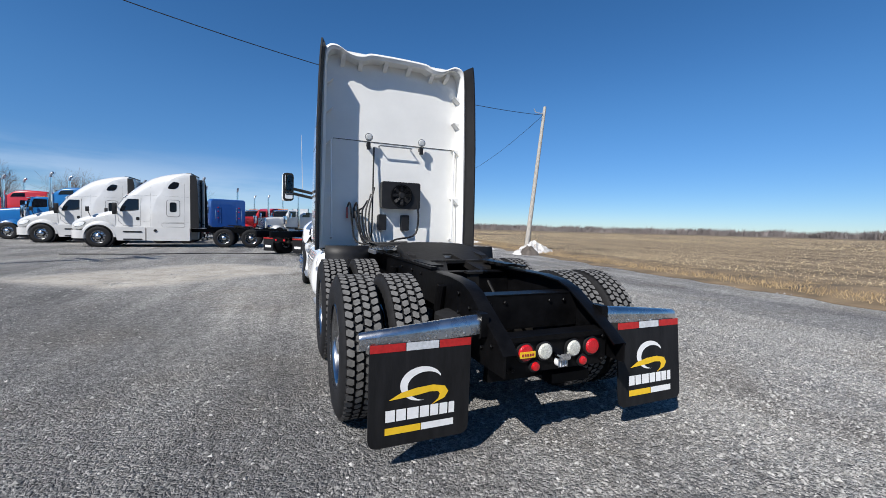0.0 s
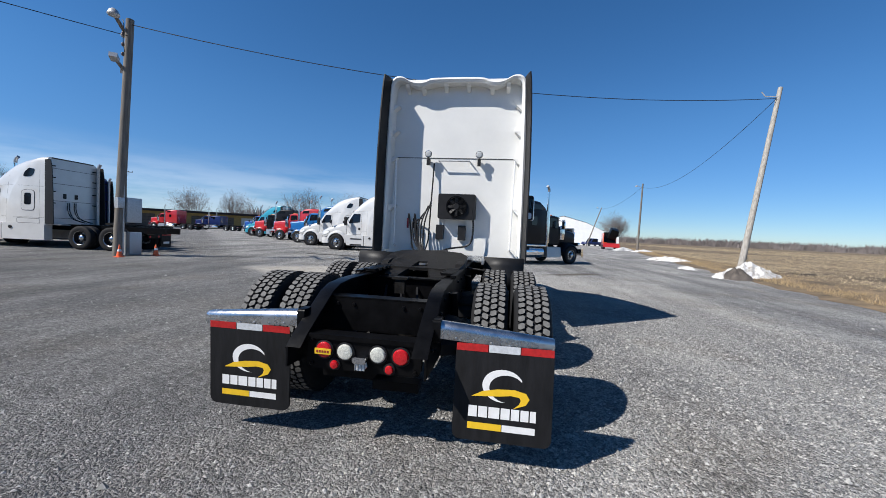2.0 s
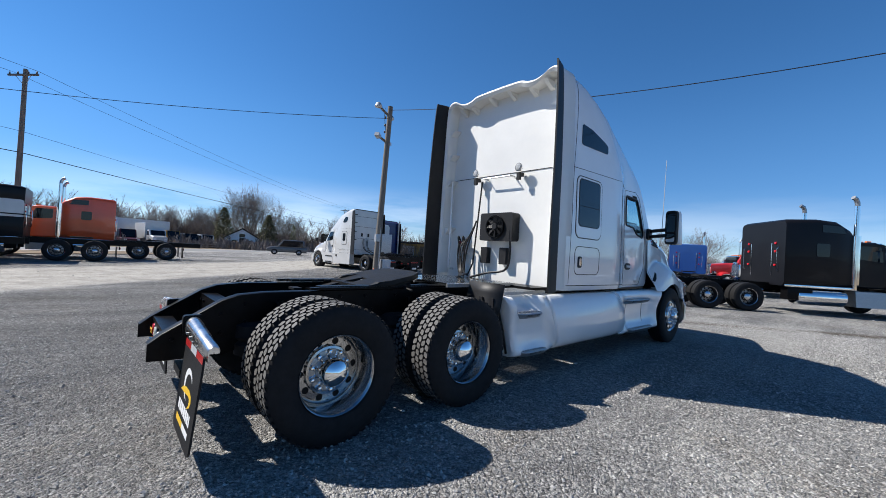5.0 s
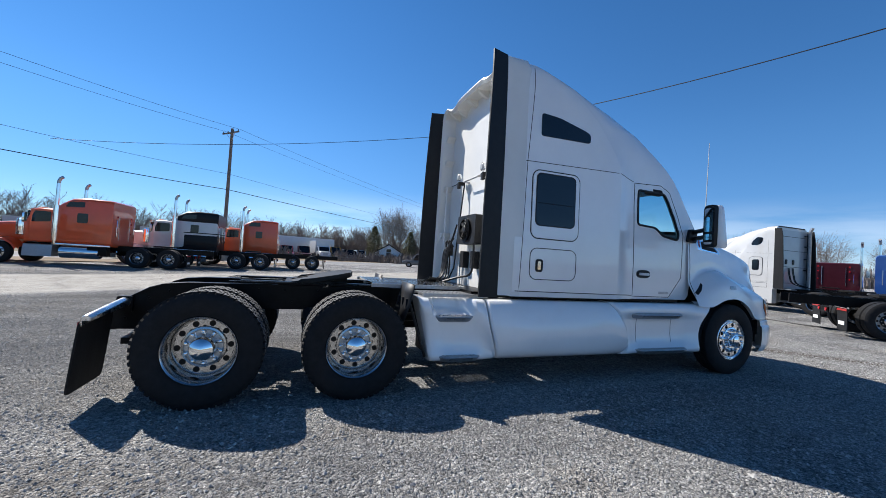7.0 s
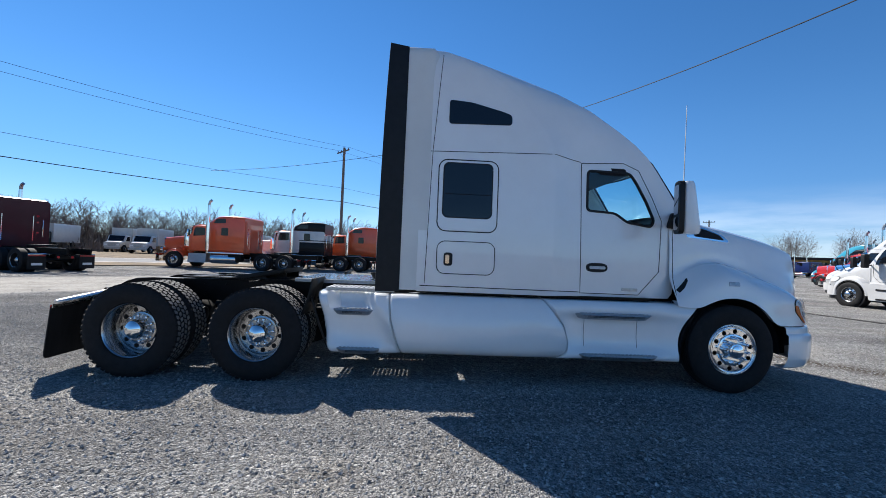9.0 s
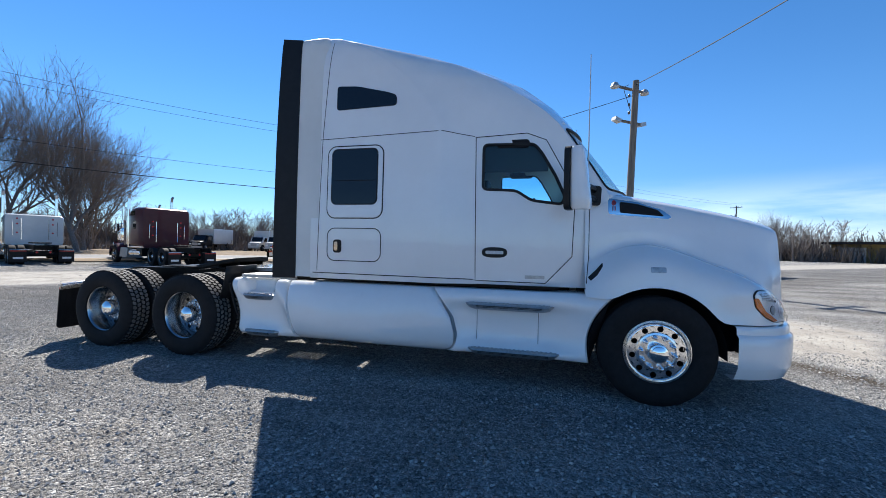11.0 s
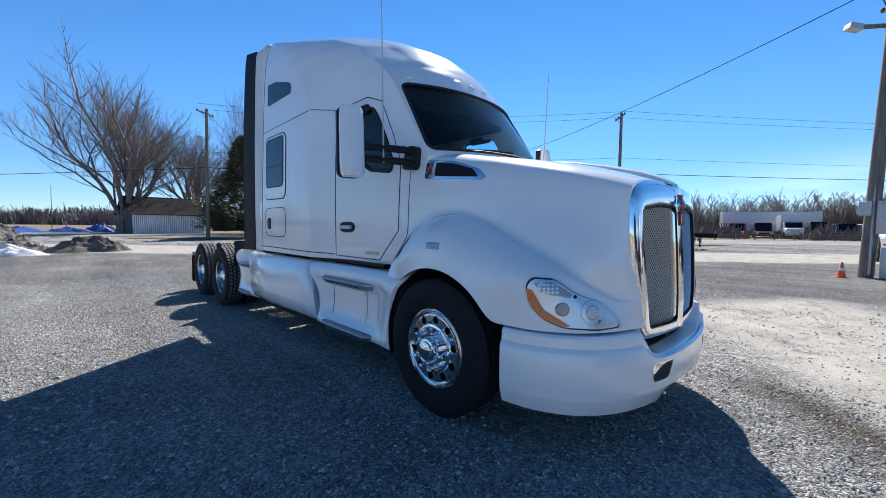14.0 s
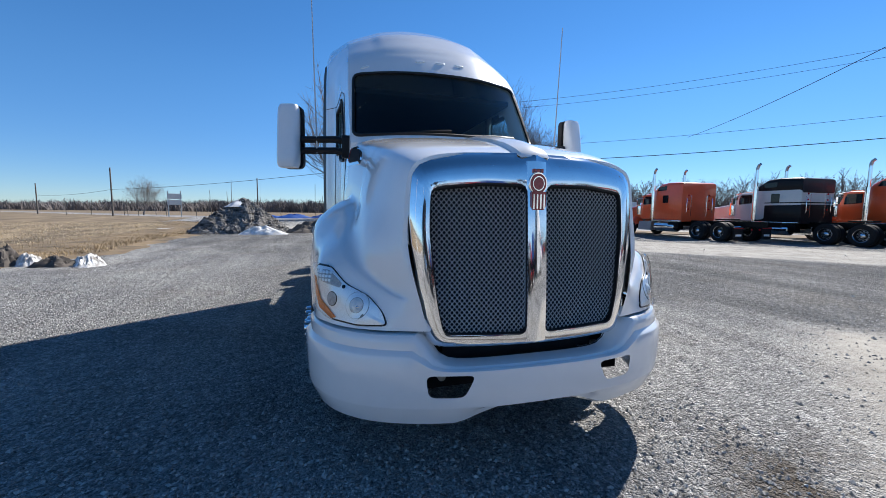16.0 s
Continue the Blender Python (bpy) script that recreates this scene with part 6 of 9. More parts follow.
def in_field_loose(r):
    y = r.uniform(-38, 75)
    return (edge_x(y) + 2.5 + 50 * r.random() ** 1.7, y, 0.035)


def in_field_far(r):
    y = r.uniform(-38, 100)
    return (edge_x(y) + 45 + 260 * r.random() ** 1.5, y + r.uniform(-40, 160), 0.035)


def on_bank(r):
    y = r.uniform(-38, 80)
    d = r.gauss(1.1, 1.0)
    if d < 0.05:
        return None
    return (edge_x(y) + d, y, 0.05)


blades("corn_stubble", 22000, in_field, 0.03, 0.10, 0.009, STRAW, "short pale cut corn stalks in rows", 5, 0.8)
blades("straw_litter", 70000, in_field_loose, 0.012, 0.035, 0.016, STRAW, "loose corn leaves lying on the field", 6, 8.0)
blades("straw_litter", 42000, in_field_far, 0.03, 0.08, 0.07, STRAW, "loose corn leaves on the far field", 8, 8.0)
blades("dry_grass", 60000, on_bank, 0.03, 0.12, 0.006, BLADE, "dry grass tufts on the bank", 7, 1.0)


# ---- snow heaps and the soil pile ----
def heap(name, c, rx, ry, h, material, label, category, seed, n=46, rough=0.35, turn=0.0, group="", steep=1.5, steps=12):
    s = Shape()
    rows = []
    for i in range(steps + 1):
        f = i / steps
        ring = []
        for k in range(n):
            a = 2 * math.pi * k / n
            x, y = math.cos(a), math.sin(a)
            d = 1 + rough * 0.6 * noise.noise(Vector((x * 1.7 + seed, y * 1.7, seed)))
            r = (1 - f) * d
            z = h * (1 - (1 - f) ** steep) * (1 + 0.3 * noise.noise(Vector((x * r * 2.5 + seed * 3, y * r * 2.5, 1))))
            z += h * rough * 0.35 * noise.noise(Vector((x * r * 7 + seed, y * r * 7, 5))) * min(1, 3 * f)
            if steps > 30:
                z += 0.10 * noise.noise(Vector((x * r * 13 + seed, y * r * 10, 9))) + 0.10 * noise.noise(Vector((x * r * 34, y * r * 26, 2))) + 0.06 * noise.noise(Vector((x * r * 80, y * r * 60, 4)))
            ring.append((rx * x * r, ry * y * r, max(-0.02, z - 0.02)))
        rows.append(ring)
    vs = s.grid(rows, True)
    s.bm.faces.new(vs[-1])
    ob = solid(name, s, material, label, category, group)
    ob.matrix_basis = pose(*c, 0, 0, turn)
    return ob


OLD_SNOW = mat("dirty_old_snow", (0.80, 0.80, 0.80), 0.8, 0, 0, 5.0, 1.0, 14.0, second=(0.30, 0.27, 0.23), spec=0.3)
PILE = mat("dirty_snow_and_soil", (0.27, 0.258, 0.24), 0.98, 0, 0, 3.2, 1.0, 18.0, second=(0.032, 0.028, 0.025), stretch=(0.8, 0.8, 2.4), spec=0.1)
heap("soil_pile", (6.55, -17.2, 0), 3.1, 2.5, 2.1, PILE, "tall steep pile of dark soil and dirty snow", "soil pile", 3, 240, 0.40, 10, steep=1.15, steps=70)
heap("soil_pile", (2.2, -16.5, 0), 1.6, 0.9, 0.75, SOIL, "low pile of dark soil beside the lot", "soil pile", 8, 70, 0.9, 0, steep=1.2, steps=18)
heap("snow_heap", (5.1, -15.0, 0), 1.6, 0.5, 0.5, SNOW, "melting white snow at the foot of the pile", "snow", 4, 50, 0.6, -5, "melting snow heaps")
heap("snow_heap", (6.6, -17.1, 1.62), 0.8, 0.6, 0.42, SNOW, "white snow cap on the soil pile", "snow", 5, 40, 0.5, 0, "melting snow heaps")
heap("snow_heap", (11.5, -21.2, 0), 2.2, 0.7, 0.15, SNOW, "flat patch of melting snow on grass", "snow", 6, 40, 0.4, 20, "melting snow heaps")
for x, y, rx, ry, h, sd in ((8.3, -2.1, 0.34, 0.3, 0.30, 11), (6.95, -1.85, 0.55, 0.34, 0.30, 12), (8.9, -0.4, 0.4, 0.3, 0.18, 13), (12.0, 16.3, 1.35, 0.85, 0.72, 14), (10.6, 15.6, 0.6, 0.45, 0.30, 15), (11.4, 20.8, 0.8, 0.35, 0.2, 16), (14.0, 30.5, 1.7, 0.6, 0.38, 17), (20.8, 56.0, 1.6, 0.6, 0.4, 18), (19.4, 60.5, 2.2, 0.9, 0.5, 19)):
    heap("snow_heap", (x, y, 0), rx, ry, h, OLD_SNOW, "dirty melting snow along the lot edge", "snow", sd, 60, 0.9, sd * 40, "melting snow heaps")
heap("soil_pile", (10.9, 15.2, 0), 0.65, 0.5, 0.50, SOIL, "small dark soil lump beside the snow", "soil pile", 22, 36, 0.7)
heap("soil_pile", (8.78, -2.15, 0), 0.4, 0.42, 0.46, SOIL, "small lump of brown soil and grass", "soil pile", 23, 36, 0.9)
heap("soil_pile", (7.6, -1.8, 0), 0.42, 0.32, 0.28, SOIL, "small lump of brown soil and grass", "soil pile", 24, 36, 0.9)

# ---- utility poles and cables ----
GREY = mat("galvanised_grey", (0.45, 0.46, 0.47), 0.5, 0.5, 0.15, 20.0)
PORCELAIN = mat("dark_insulator", (0.10, 0.07, 0.06), 0.3, 0, 0.1, 10.0)
CABLE = mat("black_cable", (0.015, 0.015, 0.017), 0.6)
ORANGE_CONE = mat("orange_cone", (0.85, 0.13, 0.03), 0.5, 0, 0.1, 8.0)


def pole(base, top, r0, r1, label, arm=0.0, arm_turn=0, wood=None):
    p = thing("utility_pole", label, "utility pole", "wooden utility poles", base)
    d = Vector(top) - Vector(base)
    part("shaft", Shape().tube([d * (k / 6) for k in range(7)], r0, 14, r1), wood or WOOD, p)
    if arm:
        a = Vector((math.cos(radians(arm_turn)), math.sin(radians(arm_turn)), 0))
        c = d * 0.965
        side = a.cross(Vector((0, 0, 1))) * r1
        part("cross_arm", Shape().box(c + side, (2 * arm, 0.09, 0.11), pose(0, 0, 0, 0, 0, arm_turn)), WOOD, p, smooth=False)
        for f in (-0.9, -0.35, 0.35, 0.9):
            part("insulator", Shape().lathe([(0.02, 0), (0.05, 0.03), (0.05, 0.07), (0.03, 0.1), (0.045, 0.13), (0.02, 0.17)], c + side + a * arm * f + Vector((0, 0, 0.05)), "z", 10), PORCELAIN, p)
        for f in (-0.55, 0.55):
            part("arm_brace", Shape().tube([c + side + a * arm * f, c + Vector((0, 0, -0.7))], 0.018, 5), GREY, p)
    return p


poleC = pole((-13.65, 9.4, 0), (-13.45, 9.6, 8.9), 0.17, 0.13, "tall grey wooden pole with yard lamps and a metal box")
arm_u = Vector((-0.6, 0.8, 0))
for z, reach_l in ((8.62, 0.74), (7.15, 0.60)):
    part("lamp_arm", Shape().box((0, 0, z), (0.09, 2 * reach_l, 0.09), pose(0, 0, 0, 0, 0, 36.9)), WOOD, poleC, smooth=False)
    for sg in (1, -1):
        c = arm_u * (reach_l + 0.16) * sg + Vector((0, 0, z))
        part("lamp_bracket", Shape().tube([arm_u * reach_l * 0.8 * sg + Vector((0, 0, z)), c + Vector((0, 0, 0.06))], 0.022, 6), GREY, poleC)
        if z > 8:
            part("yard_lamp", Shape().lathe([(0.05, 0.16), (0.13, 0.10), (0.19, -0.04), (0.17, -0.09), (0.02, -0.10)], c, "z", 16), GREY, poleC, "grey domed yard lamp")
        else:
            part("flood_lamp", Shape().box(c, (0.24, 0.34, 0.16), pose(0, 0, 0, 14 * sg, 0, 36.9)), GREY, poleC, "grey box flood lamp", smooth=False)
for z in (8.2, 7.8, 7.45):
    part("cable_bracket", Shape().lathe([(0.03, 0), (0.05, 0.03), (0.05, 0.10), (0.03, 0.13)], (0.19, -0.06, z), "z", 10), PORCELAIN, poleC)
part("cable_loop", Shape().tube(spline([(0.2, -0.1, 8.75), (0.55, -0.35, 8.45), (0.3, -0.15, 8.0), (0.2, 0.0, 7.6)], 14), 0.014, 5), CABLE, poleC)
part("conduit", Shape().tube([(0.18, 0.05, 0.1), (0.18, 0.05, 5.5)], 0.035, 8), STEP, poleC)
part("switch_box", Shape().rbox((0.15, 0.42, 1.75), (0.25, 0.6, 0.95), 0.02), GREY, poleC)
part("meter_box", Shape().rbox((0.2, -0.12, 2.0), (0.16, 0.26, 0.4), 0.03), GREY, poleC)
part("post_pad", Shape().rbox((0.1, 0.5, 0.45), (0.3, 0.5, 0.9), 0.03), GREY, poleC)
poleA = pole((12.2, 17.4, 0), (14.2, 18.8, 9.5), 0.15, 0.10, "leaning grey wooden pole at the field edge", wood=SUNLIT_WOOD)
part("guy_loop", Shape().tube([(0.1, 0.1, 0.3), (0.35, 0.0, 0.5), (0.3, 0.15, 1.5)], 0.012, 5), CABLE, poleA)
part("bracket", Shape().tube([(1.85, 1.25, 9.0), (1.4, 1.5, 9.1), (1.25, 1.55, 9.35)], 0.03, 6), GREY, poleA)
poleE = pole((20.4, 57.2, 0), (20.6, 57.3, 10.0), 0.16, 0.10, "wooden pole with a yard lamp by the field")
part("yard_lamp", Shape().lathe([(0.05, 0.12), (0.14, 0.06), (0.2, -0.06), (0.02, -0.11)], (-0.7, 0, 9.6), "z", 12).tube([(0.15, 0, 9.4), (-0.6, 0, 9.7)], 0.03, 6), GREY, poleE)
poleF = pole((19.5, 88, 0), (23, 91, 9.0), 0.14, 0.10, "leaning wooden pole near the white shed")
part("yard_lamp", Shape().lathe([(0.05, 0.12), (0.14, 0.06), (0.2, -0.06), (0.02, -0.11)], (2.6, 3, 9.0), "z", 12), GREY, poleF)
pole((-33.9, -5.7, 0), (-33.9, -5.7, 11.9), 0.17, 0.12, "tall wooden roadside pole with a cross arm", 1.15, 42)
poleD = pole((-6.1, -31.0, 0), (-6.3, -31.2, 11.6), 0.17, 0.12, "tall wooden roadside pole with a transformer", 1.15, 42)
part("transformer", Shape().lathe([(0.2, 0), (0.25, 0.03), (0.25, 0.75), (0.2, 0.82), (0.05, 0.84)], (0.42, 0.1, 8.2), "z", 16), GREY, poleD)
pole((40.4, -76.6, 0), (40.4, -76.6, 9.0), 0.16, 0.11, "wooden roadside pole beyond the field")
pole((17.3, -86.8, 0), (17.3, -86.8, 8.6), 0.16, 0.11, "wooden roadside pole beyond the field")
pole((-90.8, 46.5, 0), (-90.8, 46.5, 11.5), 0.17, 0.12, "wooden roadside pole with a cross arm", 1.15, 42)
pole((70, -108, 0), (70, -108, 7.4), 0.16, 0.11, "wooden roadside pole beyond the field")
pole((-67.5, 57.7, 0), (-67.5, 57.7, 10.3), 0.17, 0.12, "wooden pole beside the low building", 1.0, 42)


def cable(a, b, sag, r, label, hang=None):
    a, b = Vector(a), Vector(b)
    pts = [a.lerp(b, k / 24) - Vector((0, 0, sag * 4 * (k / 24) * (1 - k / 24))) for k in range(25)]
    return solid("overhead_cable", Shape().tube(pts, r, 5), CABLE, label, "cable", "overhead cables")


cable((13.95, 18.6, 8.9), (-13.4, 9.55, 8.70), 1.0, 0.016, "thin black cable strung across the lot")
cable((13.95, 18.6, 8.9), (20.5, 57.2, 9.5), 1.6, 0.014, "thin black cable along the field edge")
cable((20.5, 57.2, 9.5), (21.5, 90, 8.8), 1.2, 0.014, "thin black cable along the field edge")
cable((-13.4, 9.5, 8.25), (-25.0, -13.85, 7.22), 0.5, 0.014, "thin black service cable from the road")
chain = [(70, -108, 4.6), (40.4, -76.6, 5.0), (-6.2, -31.1, 6.4), (-33.9, -5.7, 6.4), (-90.8, 46.5, 6.6)]
for a, b in zip(chain, chain[1:]):
    cable(a, b, 0.45, 0.026, "heavy black cable between roadside poles")
for off, z, sg in ((0.0, 7.8, 0.5), (-1.0, 11.75, 0.8), (1.0, 11.75, 0.8)):
    for a, b in (((-6.2, -31.1), (-33.9, -5.7)), ((-33.9, -5.7), (-90.8, 46.5))):
        cable((a[0] + off * 0.74, a[1] + off * 0.67, z), (b[0] + off * 0.74, b[1] + off * 0.67, z), sg, 0.012, "thin power line between roadside poles")

# ---- trees ----
def tree_meshes(seed, h, spread, forks=4, dense=1.0, lean=0.0, thick=0.021, rise=0.10, share_of=(0.20, 0.36, 0.26, 0.17, 0.11, 0.07)):
    """Trunk with limbs, and a crown of fine twigs, as two shapes."""
    r = random.Random(seed)
    wood, twig = Shape(), Shape()

    kids_at = (forks + 1, forks + 1, forks, 4, 3)

    def grow(p, d, rad, level, scale=1.0):
        length = h * share_of[level] * scale * r.uniform(0.8, 1.2)
        n = 5 if level < 3 else 3
        pts = [p]
        for k in range(n):
            d = (d + Vector((r.gauss(0, 0.15), r.gauss(0, 0.15), r.gauss(0.06, 0.08)))).normalized()
            p = p + d * length / n
            pts.append(p)
        target = wood if level < 3 else twig
        target.tube(pts if level < 4 else [pts[0], pts[-1]], rad, 8 if level < 2 else (5 if level < 3 else 3), rad * (0.6 if level < 3 else 0.3), caps=False)
        if level >= 5:
            return
        kids = kids_at[level] if level < 3 else max(2, round(kids_at[level] * dense))
        turn = r.uniform(0, 6.28)
        for k in range(kids):
            f = (k + r.random()) / kids
            f = 0.45 + 0.55 * f if level == 0 else 0.22 + 0.78 * f
            q = pts[min(n, max(1, round(f * n)))]
            turn += 2.4 + r.gauss(0, 0.4)
            u = d.orthogonal().normalized()
            out = u * math.cos(turn) + d.cross(u) * math.sin(turn)
            nd = (d * r.uniform(0.6, 1.0) + out * spread * r.uniform(0.7, 1.25) + Vector((0, 0, rise))).normalized()
            grow(q, nd, max(0.011, rad * (1 - 0.4 * f) * r.uniform(0.45, 0.62)), level + 1, 1.15 - 0.4 * f if level else 1.0)
        grow(pts[-1], (d + Vector((r.gauss(0, 0.2), r.gauss(0, 0.2), 0.05))).normalized(), max(0.011, rad * 0.6), level + 1, 0.9)

    grow(Vector((0, 0, -0.1)), Vector((lean, 0, 1)).normalized(), h * thick, 0)
    top = max(v.co.z for v in twig.bm.verts)
    for s in (wood, twig):
        bmesh.ops.scale(s.bm, vec=(h / top,) * 3, verts=s.bm.verts[:])
    return wood, twig


def tree(seed, h, spread, label, at, **kw):
    t = thing("bare_tree", label, "tree", "bare winter trees", at)
    w, c = tree_meshes(seed, h, spread, **kw)
    part("trunk", w, BARK, t, fix=False)
    part("crown", c, BARK, t, "fine leafless twigs", fix=False)
    return t


big = tree(31, 21.0, 0.78, "large leafless tree with upright spreading limbs behind the road", (-2.3, -56.7, 0), forks=5, thick=0.038, rise=0.40, dense=1.1, share_of=(0.13, 0.44, 0.28, 0.16, 0.10, 0.06))
round_tree = tree(9, 15.0, 0.66, "round leafless tree beyond the road", (-88, 23, 0), forks=5)
slim = tree(14, 19, 0.5, "tall slender leafless tree", (-21.5, -46.8, 0), rise=0.30, thick=0.016)
bush = tree(21, 10, 0.9, "small bushy leafless tree", (45.5, -101.6, 0), dense=0.75)
VARIANTS = {"big": (big, 21.0), "round": (round_tree, 15.0), "slim": (slim, 19.0), "bush": (bush, 10.0)}


def plant(kind, x, y, h, turn, label=""):
    ob, hh = VARIANTS[kind]
    c = copy_thing(ob, pose(x, y, 0, 0, 0, turn) @ Matrix.Diagonal((h / hh, h / hh, h / hh, 1)))
    if label:
        tagged(c, label)
    return c


for k, (kind, x, y, h) in enumerate((("slim", -17.7, -50.6, 21.5), ("slim", -25.4, -42.4, 20.5), ("round", -29, -47, 16), ("slim", -20, -56, 19), ("slim", -33, -52, 15), ("big", -13, -70, 19), ("slim", -78, 24.8, 10.5), ("slim", -86, 15, 9), ("slim", -84, 30, 9), ("slim", -80, 40, 9), ("slim", -77, 47, 9.5), ("bush", -86, 94, 12), ("bush", -79, 101, 12), ("bush", 33, 120, 11), ("bush", 36, 123, 10), ("bush", -49, 90, 12), ("bush", -40, 98, 12), ("bush", -33, 104, 11), ("bush", -27, 112, 12))):
    plant(kind, x, y, h, k * 67)

# the wood beyond the road
GREY_TWIG = mat("grey_woodland_twigs", (0.215, 0.187, 0.17), 0.95, 0, 0.3, 0.4)


def wood_line(points, n, h0, h1, depth):
    verts, faces = [], []
    r = random.Random(n)
    for k in range(n):
        t = r.random() * (len(points) - 1)
        i = int(t)
        a, b = Vector(points[i]), Vector(points[i + 1])
        p = a.lerp(b, t - i) + Vector((r.uniform(-depth, depth), r.uniform(-depth, depth)))
        h = r.uniform(h0, h1)

        def stick(base, d, length, w, level):
            tip = base + d * length
            sd = Vector((-d.y - 0.3, d.x + 0.5, 0.1)).normalized() * w
            sd2 = d.cross(sd).normalized() * w
            j = len(verts)
            verts.extend([base - sd, base + sd * 0.5 + sd2, base + sd * 0.5 - sd2, tip])
            faces.extend([(j, j + 1, j + 3), (j + 1, j + 2, j + 3), (j + 2, j, j + 3)])
            if level < 2:
                for _ in range(13 if level == 0 else 7):
                    f = r.uniform(0.3, 1.0)
                    az = r.uniform(0, 6.28)
                    nd = (d + Vector((math.cos(az), math.sin(az), 0.1)) * r.uniform(0.5, 1.1)).normalized()
                    stick(base + d * length * f, nd, length * r.uniform(0.25, 0.45) * (1.25 - 0.6 * f), w * 0.5, level + 1)

        stick(Vector((p.x, p.y, 0)), Vector((r.gauss(0, 0.05), r.gauss(0, 0.05), 1)).normalized(), h * 0.8, 0.085, 0)
    me = bpy.data.meshes.new("mesh")
    me.from_pydata([tuple(v) for v in verts], [], faces)
    me.materials.append(GREY_TWIG)
    return me


tagged(new("woodland", wood_line([(-40, -95), (-62, -68), (-76, -50), (-88, -28), (-94, -5)], 640, 5.0, 9.5, 9)), "low belt of bare grey-brown woodland across the road", "woodland", kind="stuff")
tagged(new("woodland", wood_line([(-94, -5), (-97, 8), (-98, 18), (-94, 42), (-84, 66)], 440, 5.0, 9.0, 9)), "belt of bare grey-brown woodland across the road", "woodland", kind="stuff")
SCRUB = mat("brown_scrub", (0.175, 0.148, 0.132), 0.95, 0, 0.35, 0.5)


def scrub_line(points, n, h0, h1, depth, seed, width=(1.5, 4.0), many=55, thin=0.045, material=None, lean=0.3, low=0.5):
    """Low uneven clumps of brush made of many little leaning slivers."""
    r = random.Random(seed)
    verts, faces = [], []
    for k in range(n):
        t = r.random() * (len(points) - 1)
        i = int(t)
        p = Vector(points[i]).lerp(Vector(points[i + 1]), t - i) + Vector((r.uniform(-depth, depth), r.uniform(-depth, depth)))
        h, w = r.uniform(h0, h1), r.uniform(*width)
        for _ in range(many):
            a, b = r.uniform(0, 6.28), r.uniform(0.05, 1)
            c = Vector((p.x + math.cos(a) * w * b, p.y + math.sin(a) * w * b, 0))
            d = Vector((r.gauss(0, lean), r.gauss(0, lean), 1)) * h * r.uniform(low, 1.0) * (1.1 - b * 0.5)
            sd = Vector((math.cos(a + 1), math.sin(a + 1), 0)) * w * thin
            j = len(verts)
            verts.extend([tuple(c - sd), tuple(c + sd), tuple(c + d + sd * 0.4), tuple(c + d - sd * 0.3)])
            faces.append((j, j + 1, j + 2, j + 3))
    me = bpy.data.meshes.new("mesh")
    me.from_pydata(verts, [], faces)
    me.materials.append(material or SCRUB)
    return me


tagged(new("brush", scrub_line([(-38, -98), (-62, -72), (-78, -52), (-90, -28), (-96, -5), (-98, 18), (-94, 42), (-84, 66)], 900, 2.6, 5.6, 6, 31, (1.2, 2.6))), "dense brown brush under the woodland", "brush", kind="stuff")
tagged(new("brush", scrub_line([(-30, -60), (-45, -52), (-66, 8), (-72, 24), (-76, 40)], 120, 1.0, 2.4, 3, 32)), "low brown bushes along the far roadside", "brush", kind="stuff")
# the haze of distance is painted in as a paler brown
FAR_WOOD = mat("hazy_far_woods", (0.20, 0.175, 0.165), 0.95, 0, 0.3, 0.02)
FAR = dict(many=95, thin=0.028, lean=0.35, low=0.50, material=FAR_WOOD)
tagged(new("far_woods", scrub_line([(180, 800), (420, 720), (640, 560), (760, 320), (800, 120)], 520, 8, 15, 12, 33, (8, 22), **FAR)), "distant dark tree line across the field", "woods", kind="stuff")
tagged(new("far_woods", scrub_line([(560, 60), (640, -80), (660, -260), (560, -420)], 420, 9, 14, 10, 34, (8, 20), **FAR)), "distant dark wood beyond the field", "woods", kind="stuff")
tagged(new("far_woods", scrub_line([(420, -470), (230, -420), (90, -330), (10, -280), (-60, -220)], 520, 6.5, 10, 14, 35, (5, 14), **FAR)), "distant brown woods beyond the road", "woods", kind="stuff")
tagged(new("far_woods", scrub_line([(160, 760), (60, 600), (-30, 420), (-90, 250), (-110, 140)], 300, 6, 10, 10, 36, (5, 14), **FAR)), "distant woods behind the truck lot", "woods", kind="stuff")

# conifers
NEEDLE = mat("dark_conifer_needles", (0.125, 0.128, 0.066), 0.85, 0, 0.4, 3.0, island=0.45)


